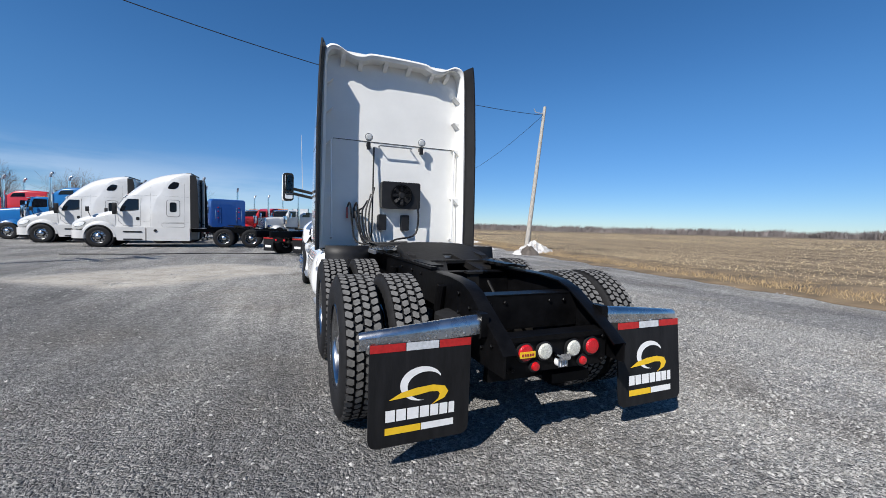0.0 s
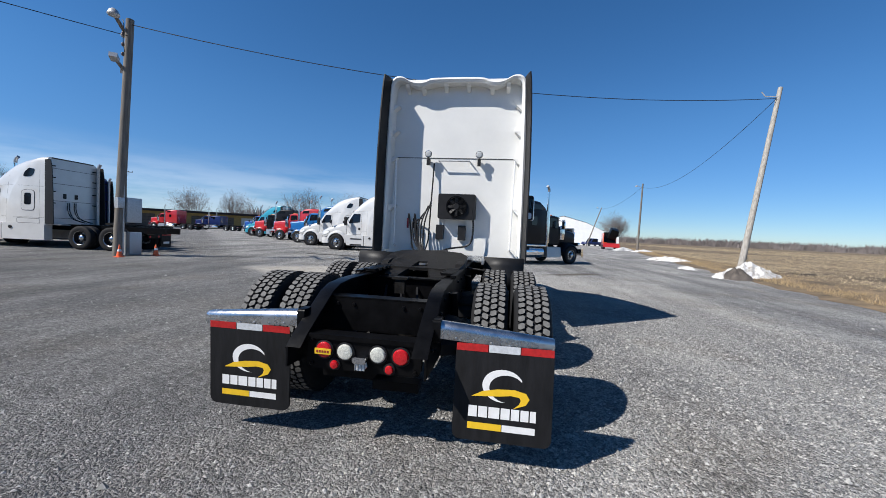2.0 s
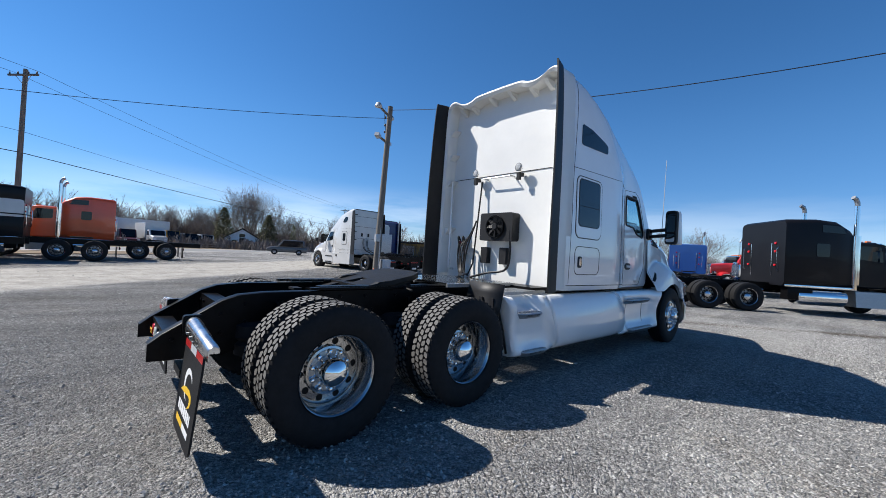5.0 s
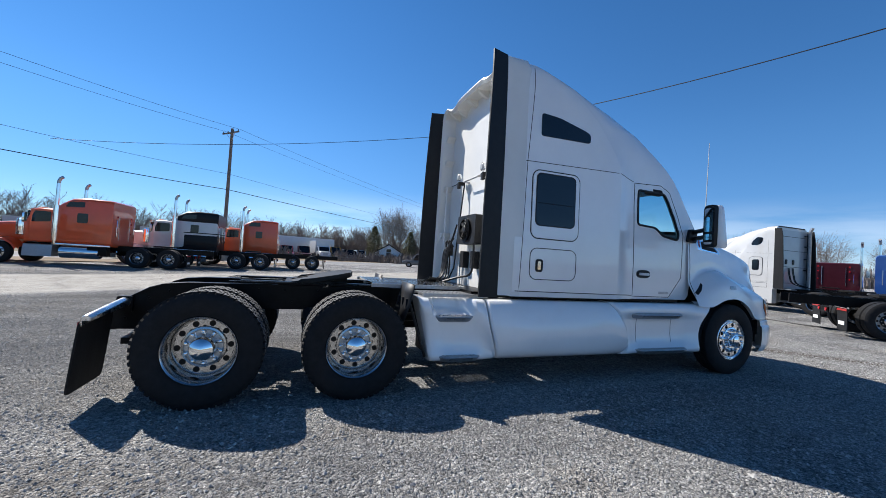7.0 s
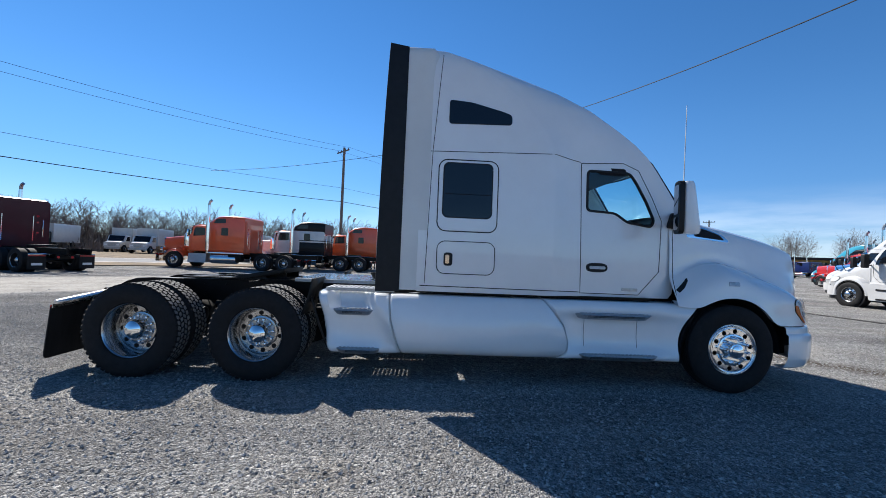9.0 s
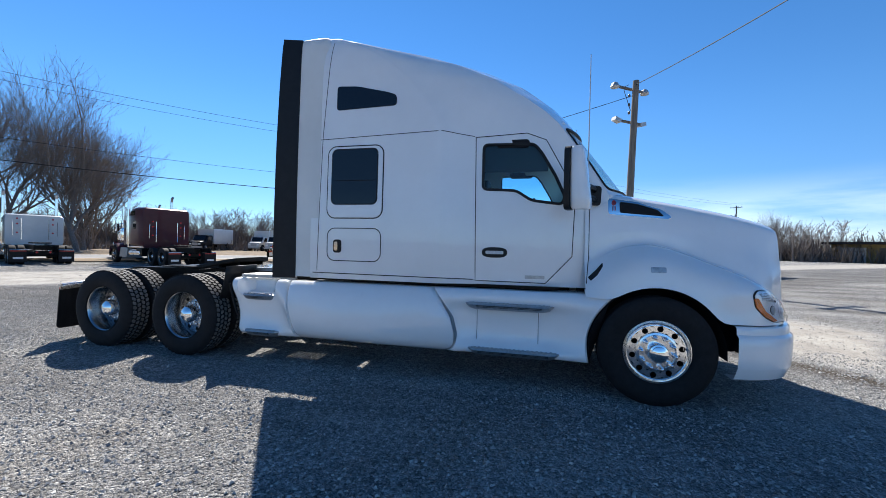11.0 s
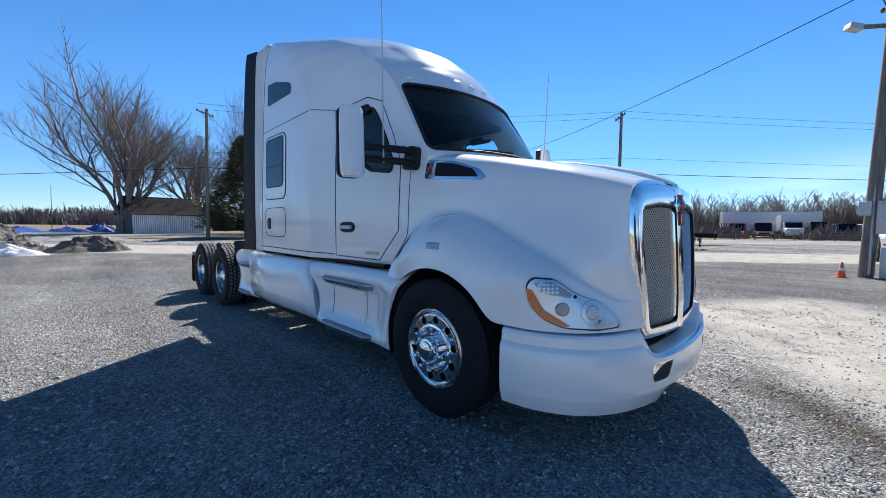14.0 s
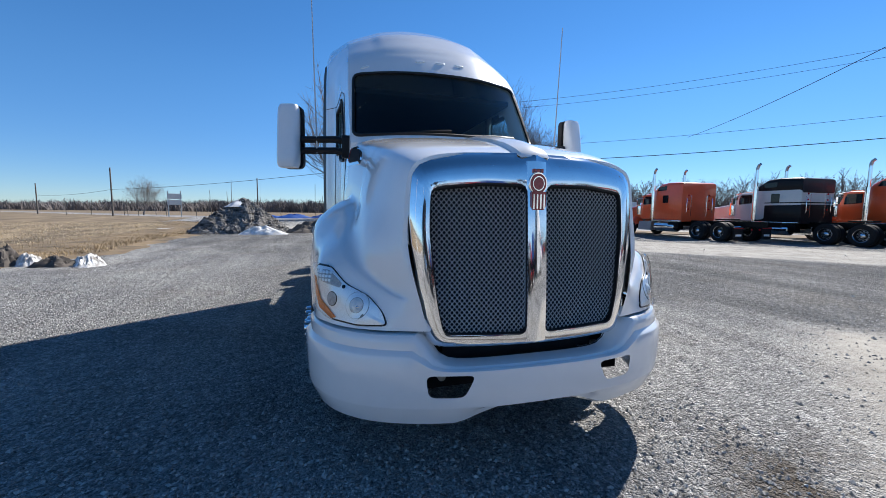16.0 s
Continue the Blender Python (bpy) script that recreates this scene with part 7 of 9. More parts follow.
def conifer(h, rad, seed, label, at, n=5200):
    t = thing("conifer", label, "tree", "evergreen trees", at)
    part("trunk", Shape().tube([(0, 0, -0.1), (0, 0, h * 0.5), (0.05, 0, h * 0.97)], h * 0.022, 8, 0.02), BARK, t)
    r = random.Random(seed)
    verts, faces = [], []
    for k in range(n):
        f = r.random() ** 1.35
        z = h * (0.07 + 0.93 * f)
        prof = min(1, (1.02 - f) * 1.12) ** 0.78 * min(1, 0.72 + f * 2.6)
        a = r.uniform(0, 6.28)
        lump = 0.78 + 0.55 * noise.noise(Vector((math.cos(a) * 1.7, math.sin(a) * 1.7, z * 0.55 + seed))) + 0.34 * noise.noise(Vector((math.cos(a) * 4.5, math.sin(a) * 4.5, z * 1.7)))
        d = rad * prof * lump * math.sqrt(r.uniform(0.25, 1.0))
        c = Vector((math.cos(a) * d, math.sin(a) * d, z))
        out = Vector((math.cos(a), math.sin(a), r.uniform(-0.2, 0.5))).normalized()
        sd = Vector((-math.sin(a), math.cos(a), r.gauss(0, 0.4))).normalized()
        L, w = r.uniform(0.25, 0.55) * h / 10, r.uniform(0.05, 0.12) * h / 10
        j = len(verts)
        verts.extend([tuple(c - sd * w), tuple(c + sd * w), tuple(c + out * L + Vector((0, 0, r.uniform(-0.1, 0.15))))])
        faces.append((j, j + 1, j + 2))
    me = bpy.data.meshes.new("mesh")
    me.from_pydata(verts, [], faces)
    me.materials.append(NEEDLE)
    share("crown", me, t, label="dark green needle sprays")
    return t


conifer(10.0, 4.6, 2, "broad dark green cedar beside the road", (-10.0, -33.2, 0), 24000)
conifer(7.4, 2.6, 3, "dark green cedar by the small house", (-77.2, 15.4, 0), 7000)
conifer(6.8, 2.4, 4, "dark green cedar by the small house", (-76, 23, 0), 7000)
conifer(4.5, 0.9, 6, "narrow dark evergreen by the road", (-60, 22, 0), 1500)


# ---- loose stones on the lot ----
STONE = mat("loose_gravel_stone", (0.33, 0.322, 0.305), 0.9, 0, 0.25, 20.0, island=0.42)


def stones(n, pick, r0, r1, seed):
    r = random.Random(seed)
    verts, faces = [], []
    for k in range(n):
        x, y = pick(r)
        s, a = r0 + (r1 - r0) * r.random() ** 3, r.uniform(0, 6.28)
        i = len(verts)
        for q in range(4):
            b = a + q * math.pi / 2 + r.uniform(-0.4, 0.4)
            d = s * r.uniform(0.7, 1.2)
            verts.append((x + d * math.cos(b), y + d * math.sin(b), s * r.uniform(0.05, 0.35)))
        verts.append((x + r.uniform(-0.3, 0.3) * s, y + r.uniform(-0.3, 0.3) * s, s * r.uniform(0.6, 1.1)))
        faces += [(i + q, i + (q + 1) % 4, i + 4) for q in range(4)]
    me = bpy.data.meshes.new("mesh")
    me.from_pydata(verts, [], faces)
    me.materials.append(STONE)
    return tagged(new("gravel", me), "loose grey gravel stones on the lot", "gravel", kind="stuff")


stones(30000, lambda r: (r.uniform(-6, 6.5), r.uniform(-5, 13)), 0.005, 0.020, 1)
stones(56000, lambda r: (r.uniform(1.0, 6.0), r.uniform(-4.0, 11.5)), 0.006, 0.017, 4)
stones(26000, lambda r: (r.uniform(-3.5, 2.5), r.uniform(-6.0, -0.8)), 0.005, 0.013, 5)
stones(22000, lambda r: (r.uniform(-1.6, 3.6), r.uniform(7.6, 12.0)), 0.006, 0.018, 6)
stones(9000, lambda r: (r.gauss(3.5, 1.5), r.uniform(-3, 11)), 0.006, 0.022, 2)
stones(6000, lambda r: (r.uniform(-20, 12), r.uniform(-16, 24)), 0.01, 0.035, 3)

# ---- parked trucks ----
P_WHITE = paint("fleet_white", (0.58, 0.58, 0.57))
P_ORANGE = paint("bright_orange", (0.74, 0.088, 0.018))
P_RED = paint("bright_red", (0.50, 0.02, 0.025))
P_MAROON = mat("deep_maroon", (0.060, 0.008, 0.014), 0.36, 0, 0.1, 2.2, coat=0.2, spec=0.2)
P_BLUE = paint("strong_blue", (0.015, 0.075, 0.30))
P_AZURE = paint("metallic_azure", (0.010, 0.13, 0.36))
P_NAVY = mat("dark_navy", (0.012, 0.025, 0.11), 0.34, 0, 0.1, 2.2, coat=0.3, spec=0.3)
P_TEAL = paint("bright_teal", (0.03, 0.28, 0.38))
P_BLACK = mat("gloss_black", (0.008, 0.008, 0.010), 0.38, 0, 0.1, 2.2, coat=0.10, spec=0.16)
P_GREY = paint("light_grey", (0.42, 0.44, 0.46))
P_PURPLE = paint("dark_purple", (0.05, 0.03, 0.22))

FAR_TYRE = finish(Shape().lathe([(0.29, -0.12), (0.38, -0.14), (0.46, -0.135), (0.502, -0.11), (0.508, 0), (0.502, 0.11), (0.46, 0.135), (0.38, 0.14), (0.29, 0.12)], (0, 0, 0), "x", 32, cap=False).bm, RUBBER)


FAR_ALU = mat("road_worn_aluminium", (0.60, 0.61, 0.62), 0.24, 1, 0.08, 9.0, rvary=0.06)
# darker copy of FAR_ALU, with the deep rear dish's shade put into the colour
DISH_SHADE_ALU = mat("shade_dulled_aluminium", (0.30, 0.30, 0.30), 0.42, 0.8, 0.2, 9.0)


def far_rim(disc):
    s = Shape().lathe([(0.30, 0.125), (0.285, 0.115), (0.272, disc + 0.03), (0.25, disc), (0.172, disc + 0.012), (0.165, disc + 0.03), (0.118, disc + 0.03), (0.112, disc + 0.11), (0.07, disc + 0.14), (0.004, disc + 0.145)], (0, 0, 0), "x", 32, cap=False)
    for k in range(10):
        a = 2 * math.pi * k / 10
        s.lathe([(0.032, disc + 0.001), (0.032, disc + 0.010)], (0, 0.212 * math.cos(a), 0.212 * math.sin(a)), "x", 8)
        s.lathe([(0.017, disc + 0.03), (0.012, disc + 0.06)], (0, 0.142 * math.cos(a), 0.142 * math.sin(a)), "x", 6)
    # holes, dish wall and nut ring are coloured dark to imitate shade and dark reflections
    for f in s.bm.faces:
        c = f.calc_center_median()
        if len(f.verts) == 8 and abs(c.x - disc - 0.010) < 0.002 or 0.255 < math.hypot(c.y, c.z) < 0.28 or (abs(c.x - disc - 0.03) < 0.002 and 0.12 < math.hypot(c.y, c.z) < 0.17 and len(f.verts) == 4):
            f.material_index = 1
        elif disc < 0 and 0.17 < math.hypot(c.y, c.z) < 0.25 and len(f.verts) == 4:
            f.material_index = 2
    return finish(s.bm, [FAR_ALU, DARK, DISH_SHADE_ALU])


FAR_RIM, FAR_RIM_R = far_rim(0.07), far_rim(-0.05)


def far_wheel(parent, x, y, side, front, z=0.505):
    m = pose(x, y, z) @ (Matrix.Identity(4) if side > 0 else pose(0, 0, 0, 0, 0, 180))
    w = share("wheel", FAR_RIM if front else FAR_RIM_R, parent, m)
    share("tyre", FAR_TYRE, w)
    return w


def body(stations, seg=4):
    """A rounded body along y: y, half width, bottom, top, corner radius."""
    s = Shape()
    rows = []
    for y, hw, z0, z1, r in stations:
        rows.append([(u, y, (z0 + z1) / 2 + v) for u, v in rounded(2 * hw, z1 - z0, min(r, hw * 0.9, (z1 - z0) * 0.45), seg)])
    vs = s.grid(rows, True)
    s.bm.faces.new(vs[0][::-1]), s.bm.faces.new(vs[-1])
    return s


def chassis(t, front, flap_stripe=True, tail=-0.95, fenders=False):
    drive = (0.0, 1.33)
    for sx in (1, -1):
        far_wheel(t, sx * 1.08, front, sx, True)
        for y in drive:
            far_wheel(t, sx * 1.08, y, sx, False)
            far_wheel(t, sx * 0.76, y, sx, False)
            if fenders:
                s = Shape()
                s.grid([[(sx * x, y + 0.57 * math.cos(radians(a)), 0.505 + 0.57 * math.sin(radians(a))) for x in (0.62, 1.22)] for a in range(30, 151, 12)])
                part("half_fender", s, CHROME, t)
        part("frame_rail", Shape().box((sx * 0.42, 2.4 + tail / 2, 0.92), (0.08, 6.6 - tail, 0.26)), BLACK, t, smooth=False)
        part("mud_flap", Shape().box((sx * 0.9, tail + 0.12, 0.46), (0.6, 0.02, 0.62)), FLAP, t, smooth=False)
        part("flap_hanger", Shape().tube([(sx * 0.45, tail + 0.12, 0.80), (sx * 1.2, tail + 0.12, 0.78)], 0.03, 6), CHROME, t)
        if flap_stripe:
            part("flap_badge", Shape().box((sx * 0.9, tail + 0.10, 0.36), (0.36, 0.01, 0.10)), PRINT, t, smooth=False)
            part("reflector", Shape().box((sx * 0.9, tail + 0.10, 0.72), (0.58, 0.01, 0.05)), RED_REFL, t, smooth=False)
    part("cross_member", Shape().box((0, tail + 0.1, 0.88), (0.8, 0.06, 0.2)), BLACK, t, smooth=False)
    part("cross_member", Shape().box((0, 0.66, 0.9), (0.8, 0.2, 0.2)), BLACK, t, smooth=False)
    part("lamp_bar", Shape().box((0, tail, 0.66), (0.7, 0.04, 0.16)), BLACK, t, smooth=False)
    for x in (-0.25, 0.25):
        part("tail_lamp", Shape().lathe([(0.05, 0), (0.05, -0.02), (0.004, -0.03)], (x, tail - 0.02, 0.66), "y", 12), RED_LENS, t)
    part("fifth_wheel", Shape().prism([(-0.45, 0.4), (-0.4, 0.95), (0.4, 0.95), (0.45, 0.4), (0.3, 0.1), (-0.3, 0.1)], "z", 1.10, 1.17), GREASE, t, smooth=False)
    for y in drive:
        part("drive_axle", Shape().tube([(-0.9, y, 0.505), (0.9, y, 0.505)], 0.1, 8), GREASE, t)


def stack_pipe(t, sx, y, top):
    p = part("exhaust_pipe", Shape().tube([(sx * 1.13, y, 1.0), (sx * 1.13, y, top - 0.30)], 0.075, 12), CHROME, t, "tall chrome exhaust pipe")
    part("heat_shield", Shape().tube([(sx * 1.13, y, 1.15), (sx * 1.13, y, 2.85)], 0.125, 14), CHROME, p)
    part("curved_tip", Shape().tube([(sx * 1.13, y, top - 0.32), (sx * 1.13, y - 0.01, top - 0.18), (sx * 1.13, y - 0.06, top - 0.06), (sx * 1.14, y - 0.16, top)], 0.072, 12), STEEL, p)


def classic(at, turn, paint_m, label, lower=None, roof=None, sleeper_top=3.30, group="parked trucks", back=2.45, hood_m=None):
    """A long-nosed tractor with a square sleeper and twin stacks."""
    t = thing("semi_truck", label, "truck", group, at, turn)
    lower = lower or paint_m
    roof = roof or paint_m
    front = 6.75
    chassis(t, front)
    hood_m = hood_m or paint_m
    H = sleeper_top
    part("sleeper", body([(back, 1.18, 0.98, H - 0.06, 0.16), (back + 0.1, 1.20, 0.97, H, 0.18), (3.5, 1.20, 1.04, H + 0.04, 0.18), (4.1, 1.20, 1.04, H - 0.02, 0.18), (4.55, 1.16, 1.04, H - 0.28, 0.2), (4.85, 1.05, 1.04, H - 0.58, 0.2)]), paint_m, t)
    if roof is not paint_m:
        part("sleeper_roof", body([(back - 0.02, 1.19, H - 0.75, H - 0.04, 0.16), (back + 0.1, 1.206, H - 0.75, H + 0.008, 0.18), (3.5, 1.206, H - 0.75, H + 0.048, 0.18), (4.1, 1.206, H - 0.75, H - 0.012, 0.18), (4.56, 1.166, H - 0.75, H - 0.27, 0.2)]), roof, t)
    if lower is not paint_m:
        part("lower_band", body([(back - 0.02, 1.19, 0.96, 1.95, 0.05), (back + 0.1, 1.206, 1.03, 1.95, 0.05), (4.1, 1.206, 1.03, 1.95, 0.05), (4.86, 1.06, 1.03, 1.95, 0.05)]), lower, t)
        part("stripe", body([(back - 0.03, 1.20, 2.02, 2.08, 0.02), (back + 0.1, 1.21, 2.02, 2.08, 0.02), (4.1, 1.21, 2.02, 2.08, 0.02), (4.86, 1.07, 2.02, 2.08, 0.02)]), P_BLACK, t)
    part("cab", body([(4.80, 1.03, 1.04, 2.66, 0.16), (5.5, 1.03, 1.04, 2.68, 0.16), (5.72, 1.00, 1.04, 2.62, 0.18), (5.95, 0.97, 1.04, 1.95, 0.12)]), paint_m, t)
    part("sun_visor", Shape().box((0, 5.86, 2.60), (1.8, 0.28, 0.03), pose(0, 0, 0, -18)), CHROME, t, smooth=False)
    part("hood", body([(5.90, 0.70, 1.1, 2.02, 0.18), (6.8, 0.63, 1.05, 1.96, 0.18), (7.75, 0.55, 1.0, 1.82, 0.16)]), hood_m, t)
    part("windscreen", Shape().prism([(-0.84, 2.02), (0.84, 2.02), (0.80, 2.52), (-0.80, 2.52)], "y", 5.74, 5.965), TINT, t, smooth=False)
    g = part("grille", Shape().rbox((0, 7.79, 1.40), (1.0, 0.10, 0.92), 0.06), CHROME, t, "chrome grille with upright bars")
    for k in range(11):
        part("grille_bar", Shape().box((-0.4 + 0.08 * k, 7.85, 1.40), (0.035, 0.03, 0.8)), ALU, g, smooth=False)
    part("bumper", Shape().prism([(-1.2, 7.62), (-1.15, 7.86), (-0.5, 7.98), (0.5, 7.98), (1.15, 7.86), (1.2, 7.62)], "z", 0.38, 0.86), CHROME, t, smooth=False)
    for sx in (1, -1):
        s = Shape()
        rows = []
        for k in range(13):
            a = radians(12 + 150 * k / 12)
            y, z = front + 0.66 * math.cos(a), 0.50 + 0.64 * math.sin(a)
            rows.append([(sx * 0.58, y, z + 0.10), (sx * 0.9, y, z + 0.06), (sx * 1.16, y, z), (sx * 1.2, y, z - 0.08)])
        s.grid(rows)
        part("fender", s, hood_m, t)
        part("headlamp", Shape().rbox((sx * 0.80, 7.62, 1.12), (0.42, 0.16, 0.2), 0.05), CHROME, t)
        part("air_cleaner", Shape().lathe([(0.05, -0.42), (0.17, -0.36), (0.19, 0.0), (0.17, 0.36), (0.05, 0.42)], (sx * 0.96, 6.08, 1.72), "z", 16), CHROME, t)
        part("fuel_tank", Shape().lathe([(0.26, 0), (0.30, 0.03), (0.30, 1.55), (0.26, 1.58)], (sx * 0.90, 2.95, 0.64), "y", 20), CHROME, t)
        part("step_box", Shape().prism([(sx * 0.66, 0.95), (sx * 1.16, 0.93), (sx * 1.22, 0.38), (sx * 0.66, 0.38)], "y", 4.75, 5.85), STEP, t, smooth=False)
        stack_pipe(t, sx, 4.72, 4.2)
        dr = part("door", Shape().rbox((sx * 1.031, 5.30, 1.85), (0.012, 0.86, 1.5), 0.06, "x"), paint_m, t)
        part("door_window", Shape().prism(round_poly([(4.95, 2.05), (5.68, 1.98), (5.66, 2.30), (5.58, 2.52), (4.95, 2.52)], 0.05), "x", sx * 1.030, sx * 1.042), TINT, dr, smooth=False)
        part("sleeper_window", Shape().rbox((sx * 1.205, back + 1.2, 2.30), (0.012, 0.42, 0.46), 0.05, "x"), TINT, t)
        part("wing_window", Shape().prism([(3.6, H - 0.42), (4.35, H - 0.45), (4.2, H - 0.20), (3.6, H - 0.16)], "x", sx * 1.19, sx * 1.212), TINT, t, smooth=False)
        mir = part("mirror", Shape().rbox((sx * 1.38, 5.75, 2.15), (0.18, 0.08, 0.44), 0.03), CHROME, t)
        part("mirror_arm", Shape().tube([(sx * 1.0, 5.72, 2.42), (sx * 1.38, 5.75, 2.38)], 0.018, 5), CHROME, mir)
        part("mirror_arm", Shape().tube([(sx * 1.0, 5.72, 1.95), (sx * 1.38, 5.75, 1.95)], 0.018, 5), CHROME, mir)
        part("tool_box", Shape().rbox((sx * 1.0, back + 0.55, 0.72), (0.34, 0.8, 0.42), 0.03), BLACK, t)
        part("vertical_trim", Shape().box((sx * 0.55, back - 0.012, 1.9), (0.03, 0.02, 1.2)), CHROME, t, smooth=False)
        part("side_trim", Shape().rbox((sx * 1.10, 3.65, 1.0), (0.10, 2.3, 0.10), 0.02), CHROME, t)
        part("grab_handle", Shape().tube([(sx * 0.9, back - 0.02, 1.5), (sx * 0.9, back - 0.07, 1.55), (sx * 0.9, back - 0.07, 2.3), (sx * 0.9, back - 0.02, 2.35)], 0.015, 5), CHROME, t)
        for z in (2.5, 2.2, 1.7):
            part("marker_lamp", Shape().lathe([(0.05, 0), (0.045, -0.03), (0.004, -0.035)], (sx * 0.72, back, z), "y", 10), RED_LENS, t)
    for x in (-0.6, -0.3, 0, 0.3, 0.6):
        part("marker_lamp", Shape().rbox((x, 5.55, 2.71), (0.09, 0.14, 0.06), 0.02), AMBER, t)
    return t


# z, sleeper half width, door half width, screen corner x and y, screen centre y
HIGH_ROOF = [
    (1.00, 1.19, 1.07, 0.96, 6.22, 6.42),
    (1.70, 1.20, 1.08, 0.97, 6.20, 6.46),
    (1.80, 1.20, 1.08, 0.96, 6.16, 6.44),
    (2.10, 1.195, 1.07, 0.93, 5.98, 6.26),
    (2.46, 1.19, 1.06, 0.90, 5.74, 6.02),
    (2.56, 1.19, 1.07, 0.92, 5.66, 5.97),
    (2.75, 1.185, 1.09, 0.92, 5.38, 5.74),
    (3.00, 1.18, 1.10, 0.91, 5.12, 5.50),
    (3.25, 1.175, 1.10, 0.90, 4.84, 5.22),
    (3.50, 1.165, 1.09, 0.88, 4.52, 4.88),
    (3.68, 1.15, 1.07, 0.84, 4.16, 4.48),
    (3.80, 1.12, 1.03, 0.78, 3.80, 4.08),
    (3.87, 1.06, 0.96, 0.70, 3.50, 3.72),
    (3.90, 0.95, 0.82, 0.50, 3.05, 3.20),
]


def roof_ring(z, rear=2.85, n=20):
    ws, wd, xc, yc, yf = table(HIGH_ROOF, z)
    y1 = min(4.55, rear + (yc - rear) * 0.5)
    y2 = min(4.95, y1 + (yc - y1) * 0.35)
    half = [Vector((ws, rear, 0)), Vector((ws, (rear + y1) / 2, 0))] + spline([(ws, y1, 0), (wd, y2, 0), (wd + (xc - wd) * 0.5, y2 + (yc - y2) * 0.65, 0), (xc, yc, 0)], n)
    for k in range(1, 9):
        f = 1 - k / 8
        half.append(Vector((xc * f, yf - (yf - yc) * f ** 2.2, 0)))
    for p in half:
        p.z = z
    return half + [Vector((-p.x, p.y, p.z)) for p in half[-2::-1]]


def aero(at, turn, paint_m, label, wall=None, group="parked trucks"):
    """A streamlined high-roof sleeper tractor."""
    t = thing("semi_truck", label, "truck", group, at, turn)
    front = 6.72
    chassis(t, front)
    s = Shape()
    vs = s.grid([roof_ring(z) for z in (1.0, 1.35, 1.7, 1.8, 1.95, 2.1, 2.28, 2.46, 2.56, 2.65, 2.75, 2.87, 3.0, 3.12, 3.25, 3.38, 3.5, 3.6, 3.68, 3.75, 3.80, 3.84, 3.87, 3.90)], True)
    s.bm.faces.new(vs[0][::-1]), s.bm.faces.new(vs[-1])
    bmesh.ops.recalc_face_normals(s.bm, faces=s.bm.faces[:])
    skin = BVHTree.FromBMesh(s.bm)
    shell_ob = part("cab", s, paint_m, t, "smooth painted cab and high-roof sleeper", angle=32)
    # hood, fenders and nose
    hd = body([(6.10, 1.00, 0.95, 1.83, 0.20), (6.45, 1.00, 1.00, 1.78, 0.24), (6.8, 0.98, 1.05, 1.69, 0.28), (7.2, 0.95, 0.98, 1.57, 0.30), (7.55, 0.91, 0.84, 1.44, 0.30), (7.78, 0.84, 0.78, 1.31, 0.26), (7.90, 0.74, 0.80, 1.18, 0.18)], 6)
    bmesh.ops.recalc_face_normals(hd.bm, faces=hd.bm.faces[:])
    nose = BVHTree.FromBMesh(hd.bm)
    hood_p = part("hood", hd, paint_m, t, angle=40)
    part("windscreen", panel(skin, dense(round_poly([(-0.86, 2.44), (0.86, 2.44), (0.92, 1.84), (-0.92, 1.84)], 0.06), 0.12), lambda u, v: (u, 7.6, v), (0, -1, 0), 0.006, 0.01, 4), TINT, t, "dark curved windscreen")
    part("screen_pillar", line(skin, [(0.0, 2.44), (0.0, 1.84)], lambda u, v: (u, 7.6, v), (0, -1, 0), 0.012, 4), PLASTIC, t)
    part("sun_visor", panel(skin, dense(round_poly([(-0.90, 2.62), (0.90, 2.62), (0.92, 2.50), (-0.92, 2.50)], 0.04), 0.15), lambda u, v: (u, 7.6, v), (0, -1, 0), 0.05, 0.04, 3), paint_m, t)
    grl = part("grille", panel(nose, dense(round_poly([(-0.60, 1.20), (0.60, 1.20), (0.52, 0.84), (-0.52, 0.84)], 0.06), 0.1), lambda u, v: (u, 9, v), (0, -1, 0), 0.012, 0.02, 3), DARK, t, "dark grille with bright bars")
    for k in range(4):
        part("grille_bar", Shape().rbox((0, 7.925, 0.90 + 0.085 * k), (0.98 + 0.05 * k, 0.02, 0.022), 0.008), STEEL, grl)
    bum = part("bumper", Shape().prism(round_poly([(-1.18, 7.20), (-1.17, 7.55), (-0.95, 7.86), (-0.5, 8.0), (0.5, 8.0), (0.95, 7.86), (1.17, 7.55), (1.18, 7.20)], 0.14), "z", 0.42, 0.82), paint_m, t)
    part("bumper_intake", Shape().rbox((0, 7.985, 0.60), (0.9, 0.05, 0.16), 0.05), DARK, bum)
    part("air_dam", Shape().prism(round_poly([(-1.13, 7.25), (-1.1, 7.5), (-0.9, 7.80), (0.9, 7.80), (1.1, 7.5), (1.13, 7.25)], 0.12), "z", 0.26, 0.425), PLASTIC, bum)
    # rear wall with its fittings
    rw = part("rear_wall", Shape().box((0, 2.835, 2.40), (2.26, 0.03, 2.70)), wall or P_GREY, t, smooth=False)
    for z in (1.30, 2.05, 2.80, 3.45):
        part("wall_rib", Shape().box((0, 2.815, z), (2.2, 0.012, 0.016)), SEAM, rw, smooth=False)
    for x in (-0.42, 0.10):
        part("wall_port", Shape().rbox((x, 2.81, 2.28), (0.13, 0.03, 0.22), 0.03), PLASTIC, rw)
    part("roof_cap", Shape().box((0, 2.95, 3.885), (1.9, 0.24, 0.05)), PLASTIC, t, smooth=False)
